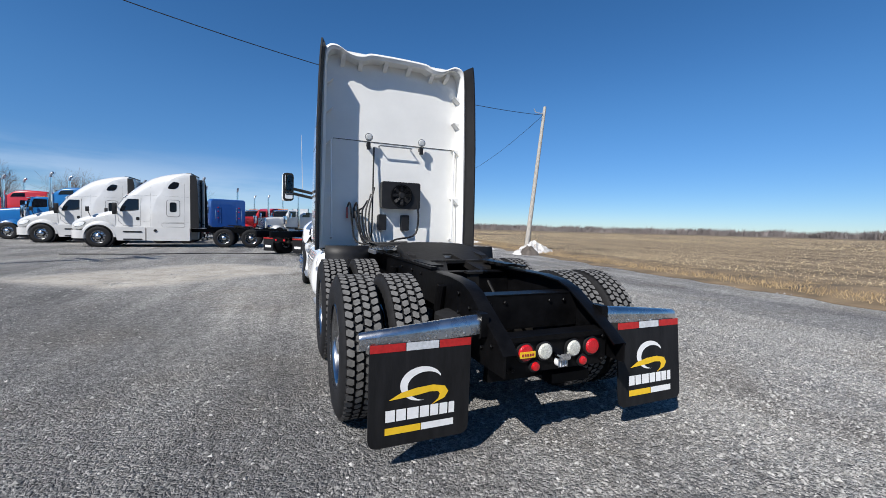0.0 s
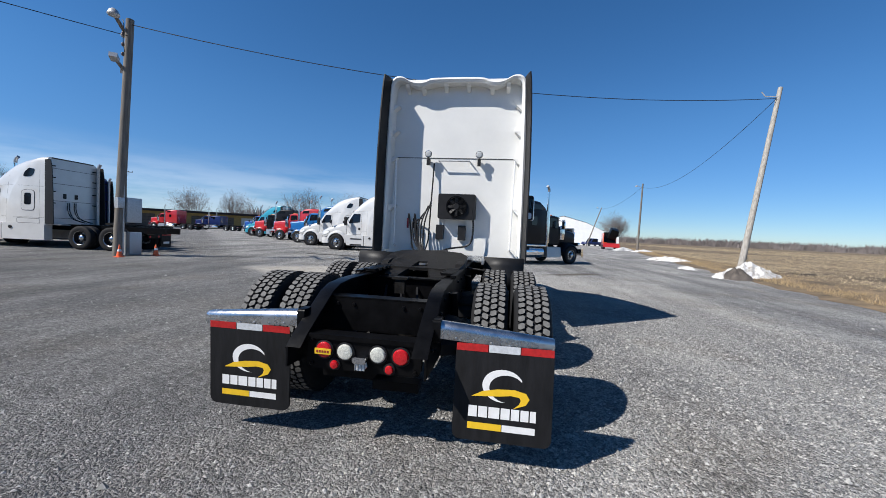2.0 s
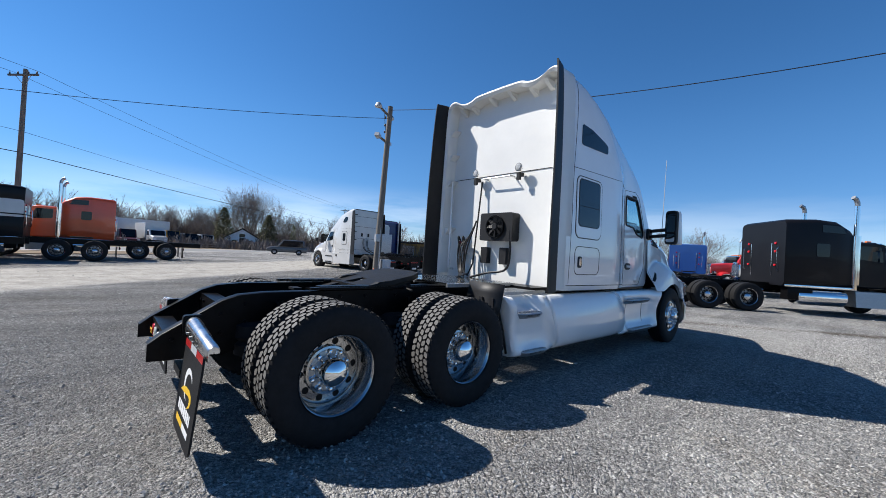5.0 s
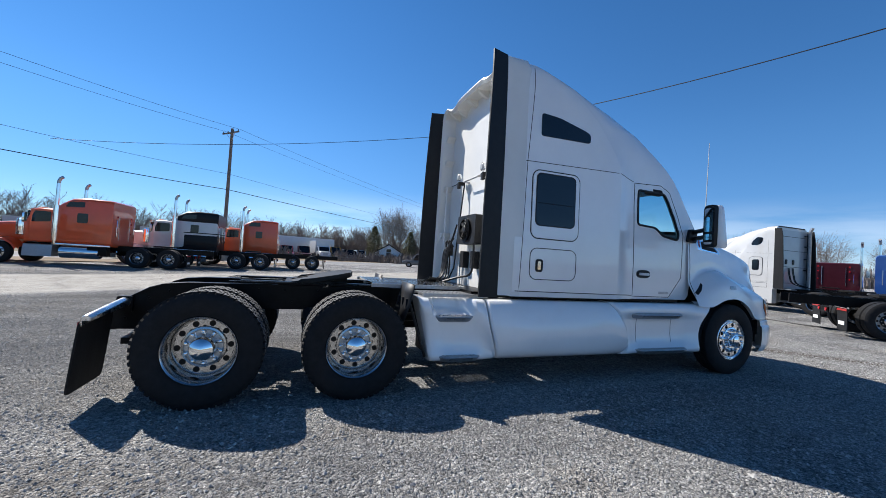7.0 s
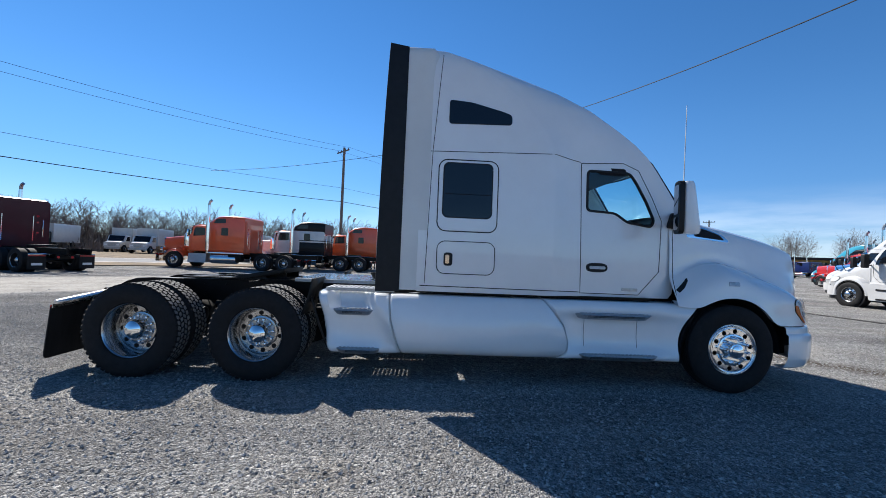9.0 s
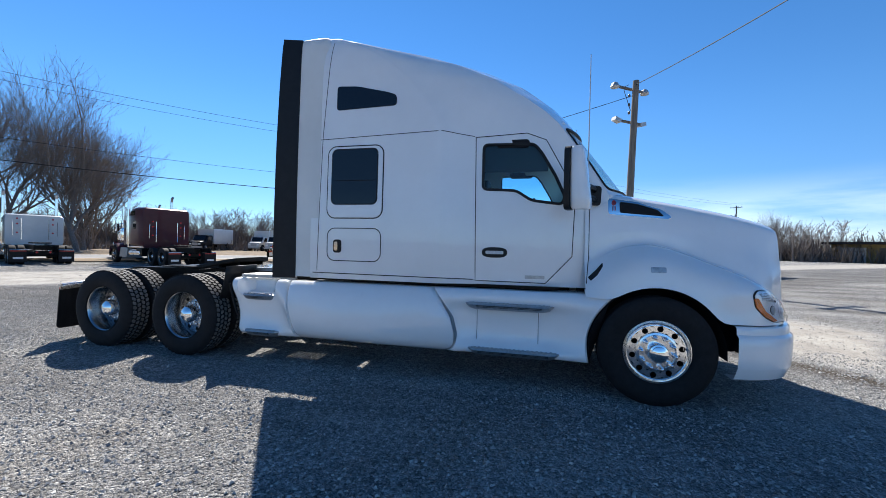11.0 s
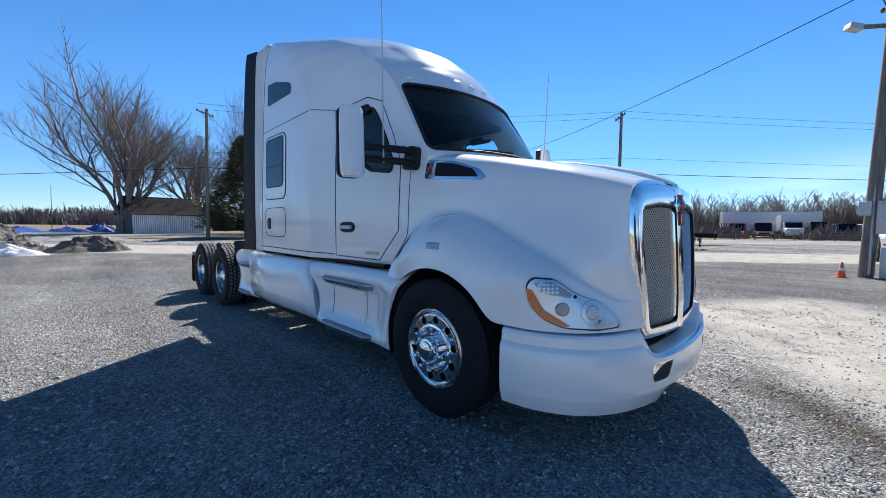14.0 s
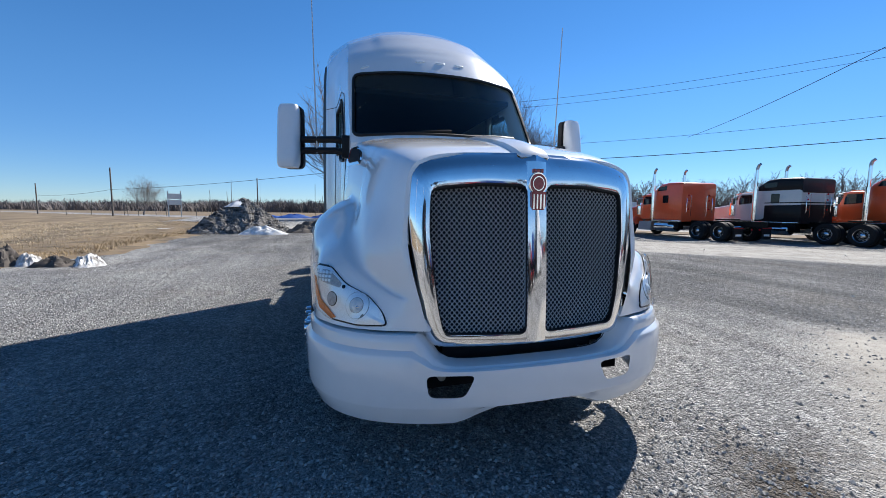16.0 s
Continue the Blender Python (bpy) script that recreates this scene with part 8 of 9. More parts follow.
    for sx in (1, -1):
        pl, way = side_plane(sx), (-sx, 0, 0)
        for pts in ([(2.95, 2.62), (4.60, 2.66), (5.0, 2.60), (5.55, 2.62)], [(2.90, 1.30), (4.95, 1.30)], [(4.62, 3.05), (4.62, 1.05)], [(3.12, 3.75), (3.12, 1.02)]):
            part("seam", line(skin, pts, pl, way, 0.003, 6), SEAM, shell_ob)
        dr = part("door", line(skin, [(5.03, 2.50), (5.05, 1.08), (5.75, 1.08), (5.98, 1.30), (6.02, 1.80)], pl, way, 0.007, 6), SEAM, t, "cab door outlined by a dark seam")
        part("door_window", panel(skin, dense(round_poly([(5.14, 2.42), (5.14, 1.90), (5.45, 1.84), (5.92, 1.80), (5.86, 2.02), (5.70, 2.30), (5.60, 2.42)], 0.06), 0.1), pl, way, 0.008, 0.01, 3), TINT, dr, "dark door window")
        part("window_seal", line(skin, [(5.14, 2.42), (5.14, 1.90), (5.45, 1.84), (5.92, 1.80), (5.86, 2.02), (5.70, 2.30), (5.60, 2.42), (5.14, 2.42)], pl, way, 0.016, 3), PLASTIC, dr)
        part("door_handle", panel(skin, [(5.17 + u, 1.45 + v) for u, v in rounded(0.14, 0.16, 0.04)], pl, way, 0.012, 0.012), PLASTIC, dr)
        wi = part("sleeper_window", line(skin, [(3.62 + u, 2.02 + v) for u, v in rounded(0.58, 0.86, 0.12)] + [(3.91, 2.33)], pl, way, 0.010, 2), SEAM, t, "sleeper window in a raised surround")
        part("surround", panel(skin, [(3.62 + u, 2.02 + v) for u, v in rounded(0.56, 0.84, 0.12)], pl, way, 0.014, 0.014, 3), paint_m, wi)
        part("pane", panel(skin, [(3.62 + u, 2.08 + v) for u, v in rounded(0.30, 0.50, 0.08)], pl, way, 0.020, 0.008, 3), TINT, wi, "dark tinted pane")
        part("upper_window", panel(skin, dense(round_poly([(3.34, 3.36), (3.40, 3.12), (3.54, 3.02), (3.86, 3.02), (3.80, 3.20), (3.60, 3.40)], 0.08), 0.08), pl, way, 0.010, 0.01, 3), TINT, t, "dark teardrop upper window")
        part("tool_hatch", line(skin, [(3.62 + u, 1.15 + v) for u, v in rounded(1.0, 0.20, 0.05)] + [(4.12, 1.20)], pl, way, 0.006, 2), SEAM, t)
        # skirts: tank fairing, step and the black gap between them
        part("tank_fairing", Shape().prism(round_poly([(2.90, 0.34), (4.78, 0.34), (4.78, 1.02), (2.90, 1.02)], 0.05), "x", sx * 0.86, sx * 1.20), paint_m, t)
        part("step_fairing", Shape().prism(round_poly([(4.83, 0.34), (6.00, 0.34), (6.03, 0.60), (6.14, 0.85), (6.25, 1.02), (4.83, 1.02)], 0.05), "x", sx * 0.86, sx * 1.19), paint_m, t)
        for z in (0.40, 0.78):
            part("step", Shape().rbox((sx * 1.185, 5.35, z), (0.05, 0.78, 0.07), 0.02, "x"), PLASTIC, t)
        part("fuel_cap", Shape().lathe([(0.07, 0), (0.07, sx * 0.03), (0.05, sx * 0.035)], (sx * 1.20, 4.4, 0.86), "x", 16), PLASTIC, t)
        ext = Shape()
        ext.grid([[(sx * x, y, z) for x, y in ((1.205, 2.87), (1.225, 2.73), (1.225, y0), (1.195, y0), (1.185, 2.87))] for z, y0 in ((1.03, 2.46), (2.5, 2.50), (3.4, 2.54), (3.78, 2.60))], True)
        part("side_extender", ext, PLASTIC, t, "black rubber-edged side extender", angle=40)
        ax = Vector((sx * 0.80, 0.60, 0)).normalized()
        uu = Vector((-sx * 0.60, 0.80, 0)).normalized()
        o = Vector((sx * 0.86, 7.60, 1.12)) + ax * 0.8
        lens = [(-0.30, 0.11), (-0.18, 0.13), (0.05, 0.04), (0.18, -0.06), (0.15, -0.15), (-0.06, -0.13), (-0.24, -0.02)]
        hp = lambda u, v, o=o, uu=uu: o + uu * u + Vector((0, 0, v))
        hl = part("headlamp", panel(nose, round_poly(lens, 0.03), hp, -ax, 0.010, 0.02, 3), GASKET, t, "clear swept headlamp")
        part("lens", panel(nose, round_poly([(u * 0.88, v * 0.84) for u, v in lens], 0.03), hp, -ax, 0.018, 0.012, 3), CLEAR_LENS, hl)
        part("wheel_arch", Shape().lathe([(0.60, 0), (0.60, sx * 0.30), (0.54, sx * 0.305)], (sx * 0.86, front, 0.52), "x", 30, cap=False), DARK, t)
        s = Shape()
        rows = []
        for k in range(19):
            a = radians(-6 + 188 * k / 18)
            rows.append([(sx * x, front + r * math.cos(a), 0.52 + r * math.sin(a)) for x, r in ((0.80, 0.80), (1.02, 0.765), (1.14, 0.715), (1.185, 0.645), (1.18, 0.585), (1.10, 0.575))])
        s.grid(rows)
        part("fender", s, paint_m, t, angle=60)
        mir = part("mirror", Shape().rbox((sx * 1.34, 6.02, 1.92), (0.22, 0.13, 0.56), 0.05), PLASTIC, t)
        for z in (2.08, 1.76):
            part("mirror_arm", Shape().tube([(sx * 0.98, 6.10, z), (sx * 1.30, 6.03, z)], 0.028, 6), PLASTIC, mir)
        part("hood_mirror", Shape().rbox((sx * 1.06, 7.18, 1.86), (0.14, 0.10, 0.24), 0.04), PLASTIC, hood_p)
        part("hood_mirror_arm", Shape().tube([(sx * 0.90, 7.12, 1.50), (sx * 1.04, 7.17, 1.78)], 0.016, 5), PLASTIC, hood_p)
        for z in (3.55, 3.05, 2.45, 1.95):
            part("wall_bracket", Shape().box((sx * 1.02, 2.77, z), (0.30, 0.07, 0.045)), PLASTIC, t, smooth=False)
        part("deck_step", Shape().box((sx * 0.95, 2.50, 1.02), (0.42, 0.60, 0.04)), STEP, t, smooth=False)
    for k, x in enumerate((-0.30, -0.22, 0.0, 0.08)):
        part("air_hose", Shape().tube(spline([(x, 2.79, 2.0), (x - 0.08, 2.70, 1.65), (x + 0.06, 2.64, 1.3), (x + 0.2, 2.2, 1.12)], 12), 0.018, 5), PLASTIC, t)
    part("exhaust_pipe", Shape().tube([(1.02, 2.66, 0.9), (1.02, 2.66, 3.72), (1.04, 2.58, 3.95)], 0.07, 10), STEEL, t)
    for x in (-0.62, -0.31, 0.0, 0.31, 0.62):
        part("marker_lamp", blister(skin, (x, 7.6, 2.68), (0, -1, 0), 0.05, 0.02, 0.02), AMBER, t)
    return t


# the row behind the tractor's nose, all pointing away from the field
aero((-3.4, 22.2, 0), 90, P_WHITE, "white high-roof sleeper truck parked in a row")
aero((-7.35, 26.35, 0), 91, P_WHITE, "white high-roof sleeper truck parked second in the row")
classic((-10.5, 29.9, 0), 90, P_AZURE, "metallic blue mid-roof sleeper truck parked in a row")
classic((-14.7, 33.9, 0), 90, P_RED, "bright red long-nosed truck with chrome stacks", sleeper_top=3.2)
classic((-20.7, 39.4, 0), 90, P_BLACK, "black sleeper truck with red hood and fenders", hood_m=P_RED)
aero((-23.8, 42.4, 0), 90, P_TEAL, "light teal sleeper truck parked in a row")
classic((-29.0, 49.0, 0), 90, P_BLUE, "blue long-nosed truck at the end of the row", lower=P_WHITE)
# a second row further back
classic((-8.8, 30.8, 0), 20, P_MAROON, "maroon long-nosed truck behind the white trucks", sleeper_top=2.75)
classic((-5.0, 29.1, 0), 18.6, P_BLUE, "dark blue long-nosed truck with tall stacks", sleeper_top=3.15)
classic((-0.3, 44.0, 0), 128, P_RED, "red long-nosed truck in the back row", sleeper_top=2.9)
# the row beside the yard lamp pole
aero((-15.8, 12.0, 0), 97, P_WHITE, "white high-roof sleeper truck beside the lamp pole", wall=P_WHITE)
classic((-18.5, 14.3, 0), 100, P_GREY, "light grey mid-roof sleeper truck beside the white one")
aero((-21.6, 17.6, 0), 100, P_PURPLE, "dark purple-blue sleeper truck in the row", wall=P_NAVY)
classic((-54, 58.5, 0), 95, P_RED, "red long-nosed truck before the low building")
classic((-49.5, 63.5, 0), 95, P_NAVY, "dark blue truck before the low building", sleeper_top=2.7)
# the orange group by the road
classic((-19.5, -5.5, 0), 177, P_ORANGE, "bright orange long-nosed truck with chrome stacks", group="trucks by the road", sleeper_top=3.25)
classic((-22.9, -1.6, 0), 180, P_WHITE, "white long-nosed truck with black roof and band", roof=P_BLACK, lower=P_BLACK, group="trucks by the road")
classic((-26.0, 1.6, 0), 180, P_ORANGE, "second bright orange long-nosed truck", group="trucks by the road")
classic((-12.4, -13.6, 0), 161, P_MAROON, "dark maroon long-nosed truck near the road", group="trucks by the road")
classic((-9.9, -20.6, 0), 156, P_WHITE, "white long-nosed truck seen from behind", group="trucks by the road", sleeper_top=2.75)
classic((-16.5, -20.0, 0), 158, P_MAROON, "dark truck parked near the road", group="trucks by the road", sleeper_top=2.9)
# the long black truck in the middle of the lot
classic((-1.1, 16.0, 0), -48, P_BLACK, "long black truck with chrome stacks, tank and steps", sleeper_top=3.35, group="")

# ---- other vehicles ----
def car(name, at, turn, paint_m, label, length, width, height, hood=0.32, bed=0.0):
    t = thing(name, label, "vehicle", "", at, turn)
    L, w, h = length / 2, width / 2, height
    part("body", body([(-L, w * 0.92, 0.42, 0.9, 0.1), (-L + 0.15, w, 0.34, 0.98, 0.14), (0, w, 0.32, 1.0, 0.14), (L - 0.5, w, 0.34, 0.98, 0.14), (L, w * 0.88, 0.42, 0.82, 0.14)]), paint_m, t)
    y0, y1 = -L + 0.25 + bed, L - length * hood
    part("cabin", body([(y0, w * 0.88, 0.9, h - 0.12, 0.14), (y0 + 0.25, w * 0.92, 0.9, h, 0.16), (y1 - 0.65, w * 0.92, 0.9, h, 0.16), (y1, w * 0.86, 0.9, 1.05, 0.1)]), paint_m, t)
    for sx in (1, -1):
        part("side_window", Shape().prism(round_poly([(y0 + 0.2, 1.05), (y1 - 0.25, 1.05), (y1 - 0.7, h - 0.12), (y0 + 0.28, h - 0.12)], 0.06), "x", sx * w * 0.80, sx * w * 0.945), TINT, t, smooth=False)
        for y in (-L * 0.6, L * 0.62):
            share("tyre", FAR_TYRE, t, pose(sx * (w - 0.08), y, 0.36) @ Matrix.Diagonal((0.75, 0.71, 0.71, 1)))
            share("rim", FAR_RIM, t, pose(sx * (w - 0.08), y, 0.36) @ (Matrix.Identity(4) if sx > 0 else pose(0, 0, 0, 0, 0, 180)) @ Matrix.Diagonal((0.75, 0.71, 0.71, 1)))
        part("headlamp", Shape().rbox((sx * w * 0.7, L - 0.02, 0.72), (0.3, 0.08, 0.14), 0.04), CLEAR_LENS, t)
        part("tail_lamp", Shape().rbox((sx * w * 0.8, -L + 0.01, 0.8), (0.15, 0.06, 0.2), 0.03), RED_LENS, t)
    part("windscreen", Shape().prism([(y1 - 0.60, h - 0.06), (y1 - 0.56, h - 0.04), (y1 + 0.03, 1.04), (y1 - 0.02, 1.0)], "x", -w * 0.76, w * 0.76), TINT, t, smooth=False)
    if bed:
        part("cargo_bed", Shape().box((0, -L + bed / 2 + 0.1, 1.0), (w * 1.9, bed, 0.06)), BLACK, t, smooth=False)
    return t


P_DARK = paint("dark_grey_metallic", (0.085, 0.088, 0.092))
car("parked_car", (-46.5, 16.4, 0), 160, P_DARK, "dark grey off-road estate car parked by the road", 4.7, 1.9, 1.9, 0.26)
car("pickup_truck", (22.5, 96, 0), 120, P_NAVY, "dark pickup parked beside the shed door", 5.6, 1.95, 1.85, 0.28, 1.6)


def box_truck(at, turn, cab_m, label, h=3.3):
    t = thing("box_truck", label, "truck", "box trucks across the road", at, turn)
    part("cargo_box", body([(-3.2, 1.2, 1.0, h, 0.04), (2.2, 1.2, 1.0, h, 0.04)]), P_WHITE, t)
    part("cab", body([(2.3, 1.05, 0.6, 2.3, 0.15), (3.4, 1.05, 0.6, 2.3, 0.2), (3.9, 1.0, 0.6, 1.5, 0.2), (4.9, 0.9, 0.6, 1.35, 0.2)]), cab_m, t)
    part("windscreen", Shape().prism([(3.42, 2.24), (3.5, 2.22), (3.93, 1.55), (3.85, 1.52)], "x", -0.85, 0.85), TINT, t, smooth=False)
    for sx in (1, -1):
        part("side_window", Shape().prism([(2.6, 1.5), (3.6, 1.5), (3.35, 2.1), (2.6, 2.1)], "x", sx * 1.04, sx * 1.062), TINT, t, smooth=False)
        part("headlamp", Shape().rbox((sx * 0.65, 4.88, 1.0), (0.3, 0.08, 0.2), 0.05), CLEAR_LENS, t)
        for y in (-1.9, 4.0):
            far_wheel(t, sx * 0.98, y, sx, True)
    part("grille", Shape().rbox((0, 4.9, 0.98), (0.8, 0.06, 0.4), 0.05), STEEL, t)
    part("bumper", Shape().box((0, 4.95, 0.55), (2.0, 0.12, 0.22)), STEEL, t, smooth=False)
    return t


for x, y, a, m in ((-51.5, -39.5, -35, P_WHITE), (-48.8, -34.2, -35, P_WHITE), (-55, -30, -40, P_RED), (-58, -24, -40, P_WHITE), (-60.5, -19.0, -40, P_ORANGE), (-63, -13.5, -40, P_WHITE), (-69.6, 4.0, -40, P_WHITE), (-45, -44, -35, P_BLACK)):
    box_truck((x, y, 0), a - 40, m, "white box truck parked across the road" if m is P_WHITE else "box truck with a coloured cab across the road")

P_AMBER = paint("machine_amber", (0.62, 0.30, 0.03))
for x, y, m, lab, ln, ht, bd in ((-67.4, -1.6, P_RED, "bright red tow truck across the road", 6.0, 2.1, 2.0), (-68.4, 1.2, P_MAROON, "maroon pickup across the road", 6.0, 2.2, 2.0), (-70.6, 6.8, P_AMBER, "amber work truck across the road", 6.0, 2.4, 2.0), (-71.4, 9.4, P_BLACK, "black van parked across the road", 5.2, 2.1, 0.0), (-72.0, 11.8, P_WHITE, "white van parked across the road", 5.2, 2.1, 0.0)):
    car("pickup_truck" if bd else "van", (x, y, 0), -80, m, lab, ln, 2.1, ht, 0.3, bd)
trl = thing("box_trailer", "long white box trailer across the road", "trailer", "", (-75.5, 1.0, 0), 20)
part("cargo_box", body([(-6.0, 1.28, 1.05, 3.95, 0.04), (6.0, 1.28, 1.05, 3.95, 0.04)]), P_WHITE, trl)
part("side_rail", Shape().box((0, 0, 1.0), (2.5, 11.8, 0.14)), STEEL, trl, smooth=False)
for sx in (1, -1):
    part("landing_leg", Shape().box((sx * 0.8, 3.8, 0.5), (0.12, 0.12, 1.0)), STEEL, trl, smooth=False)
    for y in (-4.6, -3.4):
        far_wheel(trl, sx * 1.0, y, sx, False)

# white flatbed recovery truck
ft = classic((2.46, 40.5, 0), 128, P_WHITE, "white heavy truck with a grey flat deck", sleeper_top=2.5)
part("flat_deck", Shape().box((0, 1.4, 1.30), (2.4, 4.4, 0.16)).box((0, 3.55, 2.1), (2.3, 0.08, 1.6)), P_GREY, ft, smooth=False)
tr = thing("flatbed_trailer", "low grey flatbed trailer", "trailer", "", (8.0, 70, 0), 100)
part("deck", Shape().box((0, 2, 1.15), (2.4, 7.0, 0.2)), P_GREY, tr, smooth=False)
for sx in (1, -1):
    for y in (0.0, 1.2):
        far_wheel(tr, sx * 1.0, y, sx, True)
for sx in (1, -1):
    part("landing_leg", Shape().box((sx * 0.8, 4.5, 0.52), (0.12, 0.12, 1.04)), STEEL, tr, smooth=False)

# orange loading machine by the field edge
lm = thing("loading_crane_truck", "orange-red loader machine with a dark grapple arm", "machine", "", (18.3, 63.5, 0), -10)
part("chassis", Shape().box((0, 2.0, 0.9), (2.4, 6.5, 0.3)).box((0, -1.2, 0.6), (2.5, 0.15, 0.4)), P_RED, lm, smooth=False)
part("cab", body([(3.6, 1.15, 1.05, 2.7, 0.15), (5.0, 1.15, 1.05, 2.7, 0.2), (5.3, 1.1, 1.05, 1.9, 0.2)]), P_ORANGE, lm)
part("load", Shape().box((-0.2, 1.6, 2.0), (2.0, 2.6, 1.7), taper=(0.8, 0.7)).box((0.3, 0.4, 2.6), (1.2, 1.2, 1.6), pose(0, 0, 0, 20, 15, 10)), BLACK, lm, smooth=False)
part("side_board", Shape().box((-1.15, 1.2, 1.9), (0.08, 3.0, 1.6)), P_ORANGE, lm, smooth=False)
part("grapple_arm", Shape().tube([(0.3, 2.8, 1.2), (0.4, 2.6, 3.6), (0.9, 1.0, 3.3), (1.0, 0.2, 2.2)], 0.16, 8), BLACK, lm)
for sx in (1, -1):
    for y in (0.0, 1.3, 4.4):
        far_wheel(lm, sx * 1.0, y, sx, y > 3)

# wheel loader by the parked car
P_YELLOW = paint("machine_yellow", (0.33, 0.13, 0.03))
wl = thing("wheel_loader", "yellow-brown wheel loader with raised cab", "machine", "", (-45.7, 21.3, 0), 60)
part("engine_body", body([(-2.2, 0.9, 0.9, 1.7, 0.12), (0.0, 0.95, 0.8, 1.9, 0.12), (1.2, 0.7, 0.8, 1.4, 0.1)]), P_YELLOW, wl)
part("cab", body([(-0.9, 0.7, 1.6, 2.9, 0.08), (0.5, 0.7, 1.6, 2.9, 0.08)]), TINT, wl)
part("cab_roof", Shape().box((0, -0.2, 2.93), (1.5, 1.6, 0.08)), BLACK, wl, smooth=False)
part("bucket", Shape().prism([(2.6, 0.2), (3.5, 0.15), (3.3, 0.9), (2.8, 1.2), (2.5, 0.7)], "x", -1.2, 1.2), P_YELLOW, wl, smooth=False)
for sx in (1, -1):
    part("lift_arm", Shape().tube([(sx * 0.5, 1.0, 1.4), (sx * 0.5, 2.0, 1.5), (sx * 0.5, 2.7, 0.7)], 0.1, 8), P_YELLOW, wl)
for sx in (1, -1):
    for y in (-1.3, 1.3):
        share("tyre", FAR_TYRE, wl, pose(sx * 0.95, y, 0.68) @ Matrix.Diagonal((1.6, 1.35, 1.35, 1)))
        share("rim", FAR_RIM, wl, pose(sx * 0.95, y, 0.68) @ (Matrix.Identity(4) if sx > 0 else pose(0, 0, 0, 0, 0, 180)) @ Matrix.Diagonal((1.6, 1.35, 1.35, 1)))

# ---- buildings ----
SHEET_W = mat("white_fabric_cladding", (0.80, 0.80, 0.79), 0.6, 0, 0.05, 1.0)
ROOF_D = mat("dark_shingle_roof", (0.035, 0.033, 0.033), 1.0, 0, 0.3, 4.0, 0.3, 12.0, spec=0.08)
OLD_WOOD = mat("dark_old_boards", (0.10, 0.09, 0.08), 0.9, 0, 0.3, 4.0, 0.3, 20.0)
SIDING = mat("weathered_white_boards", (0.78, 0.78, 0.77), 0.8, 0, 0.2, 3.0, stretch=(3, 3, 0.3))
YELLOW_W = mat("yellow_brown_wall", (0.30, 0.22, 0.08), 0.8, 0, 0.15, 1.0)
TARP = mat("blue_tarpaulin", (0.02, 0.09, 0.36), 0.55, 0, 0.2, 3.0, 0.4, 5.0)

shed = thing("storage_shed", "large white gabled storage shed with an open door", "building", "", (16.4, 103, 0), -8)
W, HE, HR = 11.5, 3.2, 7.4
front = [(-W, 0), (-W, HE), (-W * 0.5, HR * 0.79), (0, HR), (W * 0.5, HR * 0.79), (W, HE), (W, 0), (2.6, 0), (2.6, 4.1), (-2.8, 4.1), (-2.8, 0)]
s = Shape()
vs = s.grid([[(x, y, z) for x, z in front] for y in (0, 0.25)], True)
s.bm.faces.new(vs[0]), s.bm.faces.new(vs[1])
part("front_wall", s, SHEET_W, shed, smooth=False)
s = Shape()
prof = [(-W - 0.1, 0), (-W - 0.1, HE), (-W * 0.5, HR * 0.79 + 0.12), (0, HR + 0.14), (W * 0.5, HR * 0.79 + 0.12), (W + 0.1, HE), (W + 0.1, 0)]
s.grid([[(x, y, z) for x, z in prof] for y in (-0.05, 26)])
s.grid([[(x * 0.99, y, z - 0.1) for x, z in prof] for y in (0.26, 26)])
part("roof", s, SHEET_W, shed, smooth=False)
part("back_wall", Shape().box((0, 25.9, 2.4), (2 * W, 0.1, 4.8)), SHEET_W, shed, smooth=False)
part("door_frame", Shape().box((-2.75, -0.1, 2.05), (0.25, 0.2, 4.1)).box((2.55, -0.1, 2.05), (0.25, 0.2, 4.1)).box((-0.1, -0.1, 4.2), (5.6, 0.2, 0.25)), STEEL, shed, smooth=False)
part("gable_vent", Shape().box((0, -0.05, 6.3), (0.7, 0.1, 0.3)), STEEL, shed, smooth=False)
part("side_bin", Shape().box((W + 1.2, 1.5, 1.4), (2.2, 3.0, 2.8)), SHEET_W, shed, smooth=False)
box_truck((15.6, 106.5, 0), 172, P_WHITE, "white box truck standing inside the shed door")

barn = thing("barn", "low white boarded barn with a dark roof", "building", "", (-6.5, -56.4, 0), 8)
L2, D2, E2, R2 = 4.1, 3.0, 2.55, 4.7
s = Shape()
s.prism([(-D2, 0), (D2, 0), (D2, E2), (0, R2 - 0.1), (-D2, E2)], "x", -L2, L2)
part("wall", s, OLD_WOOD, barn, smooth=False)
for k in range(38):
    part("board", Shape().box((-L2 + 0.1 + k * 0.215, D2 + 0.02, E2 / 2), (0.165, 0.03, E2 - 0.02)), SIDING, barn, smooth=False)
for sy in (1, -1):
    m = pose(0, 0, 0, -sy * math.degrees(math.atan2(R2 - E2, D2)), 0, 0)
    part("roof", Shape().box((0, sy * D2 * 0.53, (E2 + R2) / 2 + 0.02), (2 * L2 + 0.7, 4.1, 0.1), m), ROOF_D, barn, smooth=False)


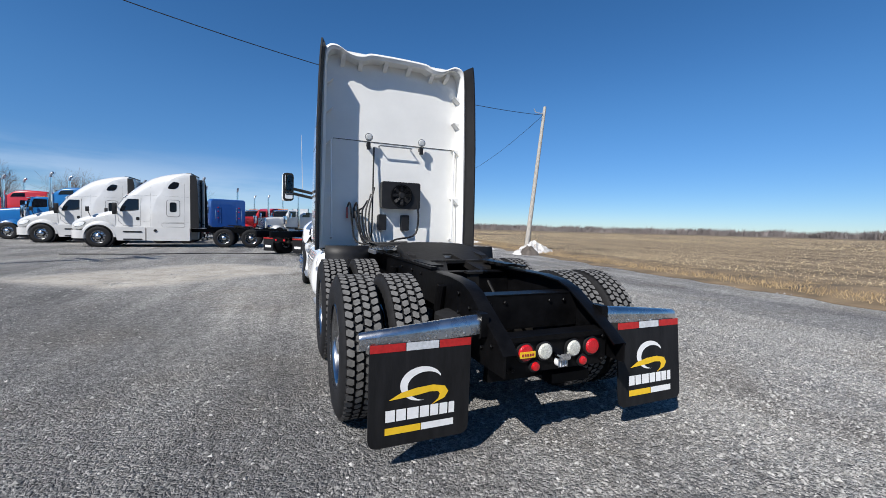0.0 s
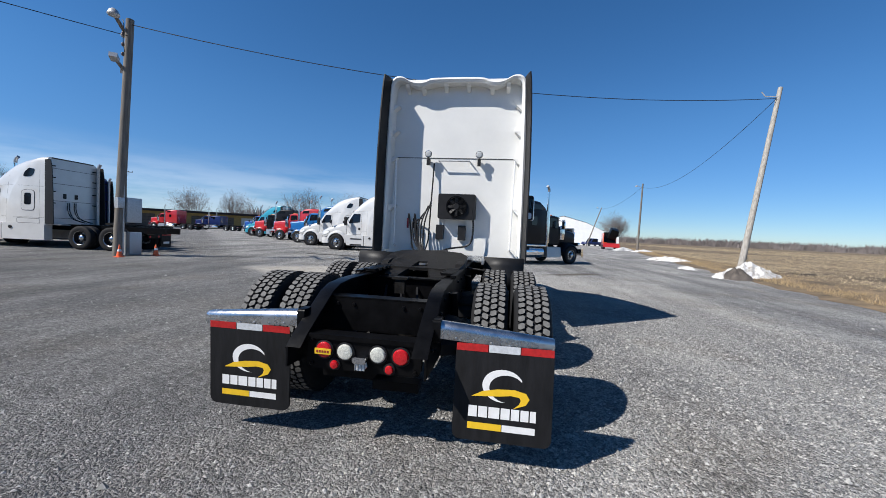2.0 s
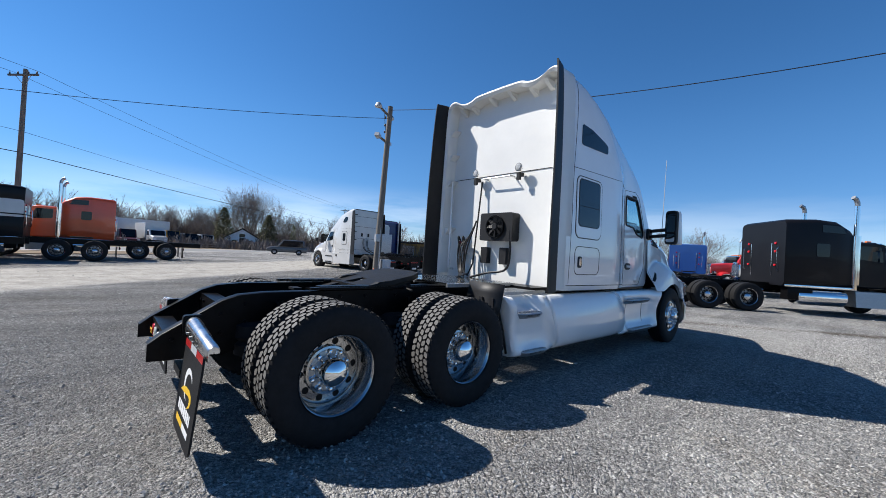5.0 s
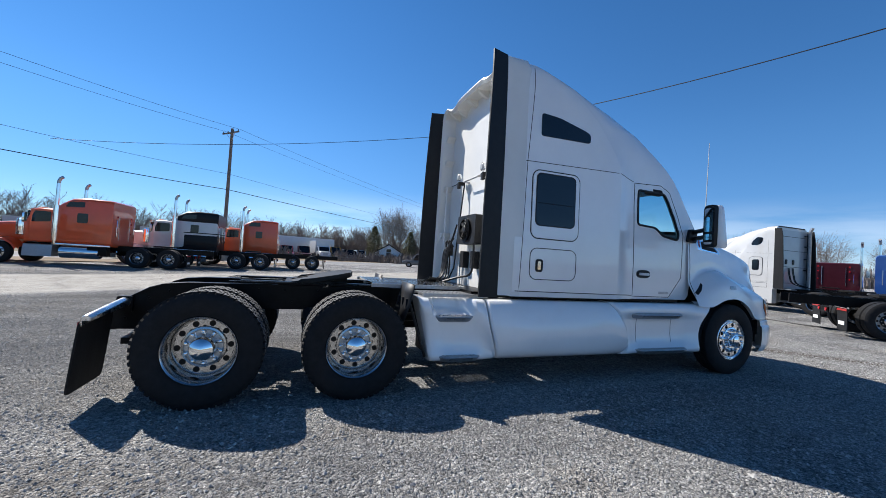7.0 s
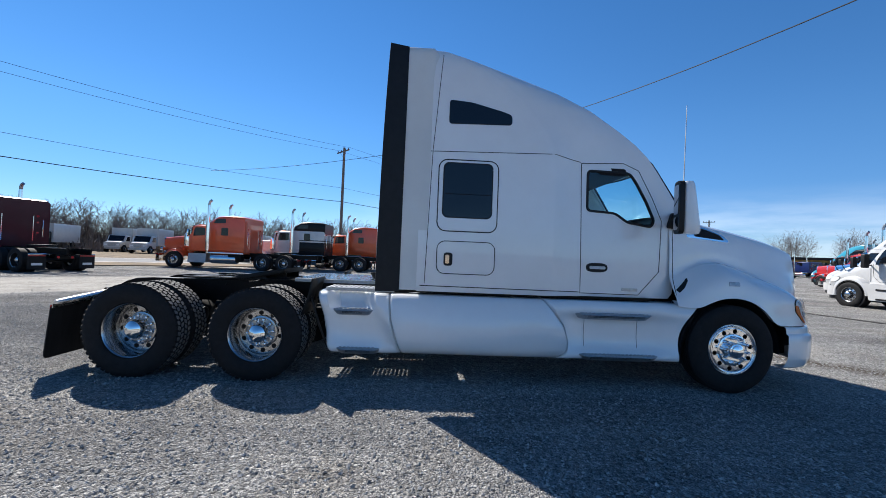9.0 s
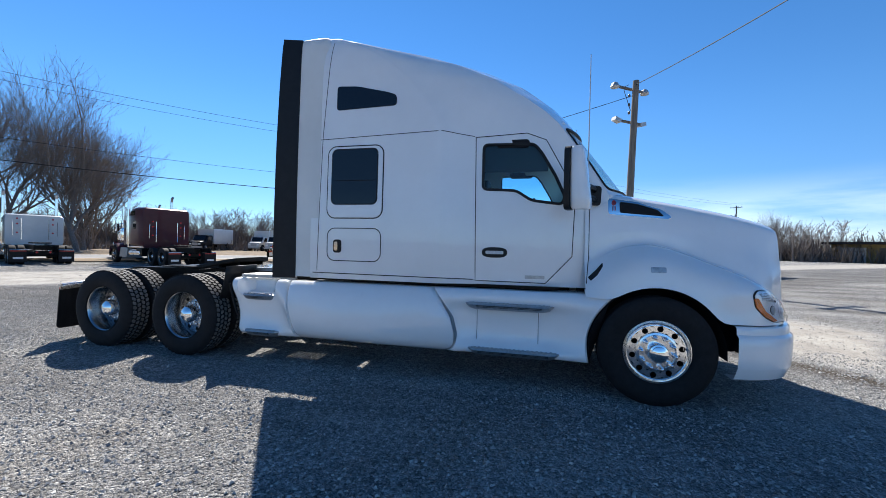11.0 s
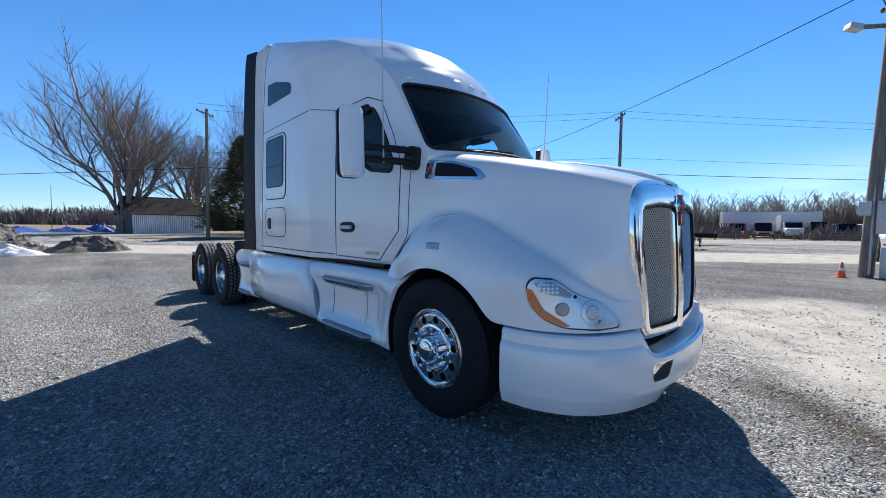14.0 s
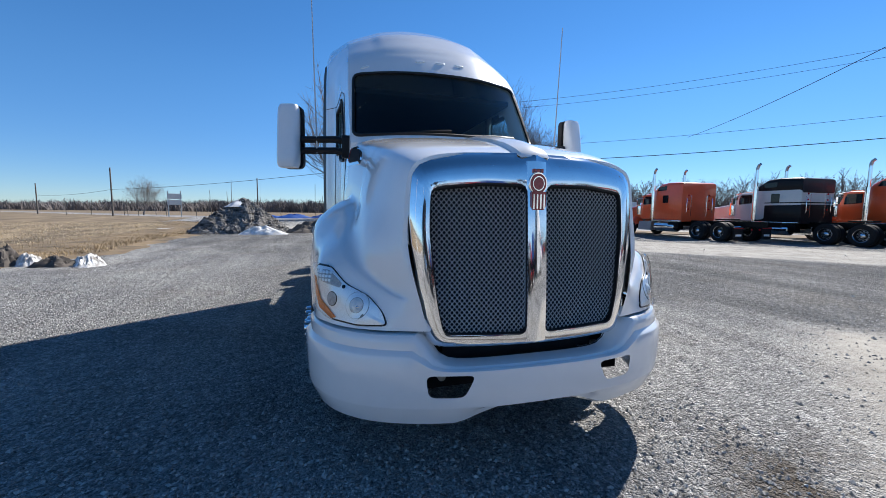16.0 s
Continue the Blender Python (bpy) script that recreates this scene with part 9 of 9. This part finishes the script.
def house(at, turn, label, w, d, e, r, wall_m):
    h = thing("house", label, "house", "", at, turn)
    part("wall", Shape().prism([(-w, 0), (w, 0), (w, e), (0, r - 0.1), (-w, e)], "y", -d, d), wall_m, h, smooth=False)
    for sx in (1, -1):
        m = pose(0, 0, 0, 0, sx * math.degrees(math.atan2(r - e, w)), 0)
        part("roof", Shape().box((sx * w * 0.53, 0, (e + r) / 2 + 0.03), (math.hypot(w, r - e) * 1.12, 2 * d + 0.6, 0.12), m), ROOF_D, h, smooth=False)
    for x in (-w * 0.45, w * 0.45):
        wi = part("window", Shape().box((x, -d - 0.03, e * 0.55), (0.9, 0.06, 1.1)), SIDING, h, smooth=False)
        part("pane", Shape().box((x, -d - 0.05, e * 0.55), (0.75, 0.06, 0.95)), TINT, wi, smooth=False)
    wi = part("window", Shape().box((0, -d - 0.03, e + (r - e) * 0.3), (1.1, 0.06, 0.8)), SIDING, h, smooth=False)
    part("pane", Shape().box((0, -d - 0.05, e + (r - e) * 0.3), (0.95, 0.06, 0.65)), TINT, wi, smooth=False)
    part("door", Shape().box((0, -d - 0.03, 1.0), (0.9, 0.08, 2.0)), ROOF_D, h, smooth=False)
    return h


house((-79.5, 19.2, 0), 76, "small grey gabled house behind bushes", 2.9, 4, 1.9, 3.7, SIDING)
low = thing("low_building", "long low yellow-brown building with a dark flat roof", "building", "", (-70, 78, 0), 43)
part("wall", Shape().box((0, 0, 1.7), (46, 8, 3.4)), YELLOW_W, low, smooth=False)
part("roof", Shape().box((0, -0.6, 3.6), (47.5, 11.2, 0.45)), ROOF_D, low, smooth=False)
for k in range(9):
    dr = part("garage_door", Shape().box((-20 + 5 * k, -4.03, 1.4), (3.4, 0.08, 2.8)), OLD_WOOD if k % 3 else P_GREY, low, smooth=False)
    for z in (0.7, 1.4, 2.1):
        part("panel_groove", Shape().box((-20 + 5 * k, -4.075, z), (3.3, 0.02, 0.03)), DARK, dr, smooth=False)
sign = thing("road_sign", "white roadside sign board on two posts", "sign", "", (29.9, -75.4, 0), 20)
part("board", Shape().box((0, 0, 3.9), (2.3, 0.12, 1.0)).box((0, 0, 2.75), (2.3, 0.12, 0.9)), P_WHITE, sign, smooth=False)
for x in (-1.0, 1.0):
    part("post", Shape().tube([(x, 0, 0), (x, 0, 4.9)], 0.08, 8), STEEL, sign)
for z in (4.1, 3.8, 2.85, 2.6):
    part("text_bar", Shape().box((0, -0.08, z), (1.7, 0.02, 0.12)), P_BLACK, sign, smooth=False)
for k, (x, y, rx, ry, h) in enumerate(((7.6, -65, 3.6, 1.3, 0.8), (2.6, -66, 2.6, 1.2, 0.7), (12.5, -66, 3.4, 1.0, 0.6), (-0.5, -66.5, 2.0, 1.0, 1.2))):
    heap("tarpaulin_heap", (x, y, 0), rx, ry, h, TARP, "blue tarpaulin thrown over stored goods", "tarpaulin", 40 + k, 40, 0.7, 0, "blue tarpaulins")
# thin masts behind the soil pile
for k in range(17):
    rr = random.Random(100 + k)
    x, y = -1 + 3.6 * k + rr.uniform(-2.2, 2.2), -78 - 1.2 * k + rr.uniform(-5, 5)
    mast = thing("mast", "thin pale pole standing in a row", "mast", "thin standing poles", (x, y, 0))
    part("shaft", Shape().tube([(0, 0, 0), (rr.uniform(-0.2, 0.2), 0, rr.choice((3.6, 4.2, 4.8, 5.4, 7.4)) + rr.uniform(-0.3, 0.3))], 0.06, 6, 0.04), WOOD, mast)
# traffic cones at the lamp pole
cone = thing("traffic_cone", "orange traffic cone with a white band", "traffic cone", "traffic cones", (-13.0, 8.9, 0))
part("cone", Shape().lathe([(0.10, 0.02), (0.022, 0.44), (0.014, 0.455)], (0, 0, 0), "z", 16), ORANGE_CONE, cone)
part("base", Shape().rbox((0, 0, 0.012), (0.26, 0.26, 0.024), 0.02, "z"), ORANGE_CONE, cone)
part("band", Shape().lathe([(0.066, 0.21), (0.051, 0.29)], (0, 0, 0), "z", 16, cap=False), PRINT, cone)
copy_thing(cone, pose(-12.9, 10.3, 0, 0, 0, 20))
# guard rail and fence along the far side of the road
rail = thing("guard_fence", "low grey wooden fence along the far roadside", "fence", "", (0, 0, 0))
for k in range(40):
    p = road_pt(20 + k * 2.2, -6.5, 0)
    part("post", Shape().box((p[0], p[1], 0.4), (0.12, 0.12, 0.8)), WOOD, rail, smooth=False)
for z in (0.35, 0.65):
    part("slat", Shape().tube([road_pt(20, -6.5, z), road_pt(108, -6.5, z)], 0.06, 4), WOOD, rail, smooth=False)
# the black hose lying across the lot
hose = [(-9.5, 16.0, 0.02), (-7.0, 15.9, 0.02), (-4.5, 16.4, 0.02), (-2.6, 16.2, 0.02), (-1.6, 16.6, 0.02)]
solid("ground_cable", Shape().tube(spline(hose, 30), 0.025, 6), CABLE, "black cable lying across the gravel", "cable")
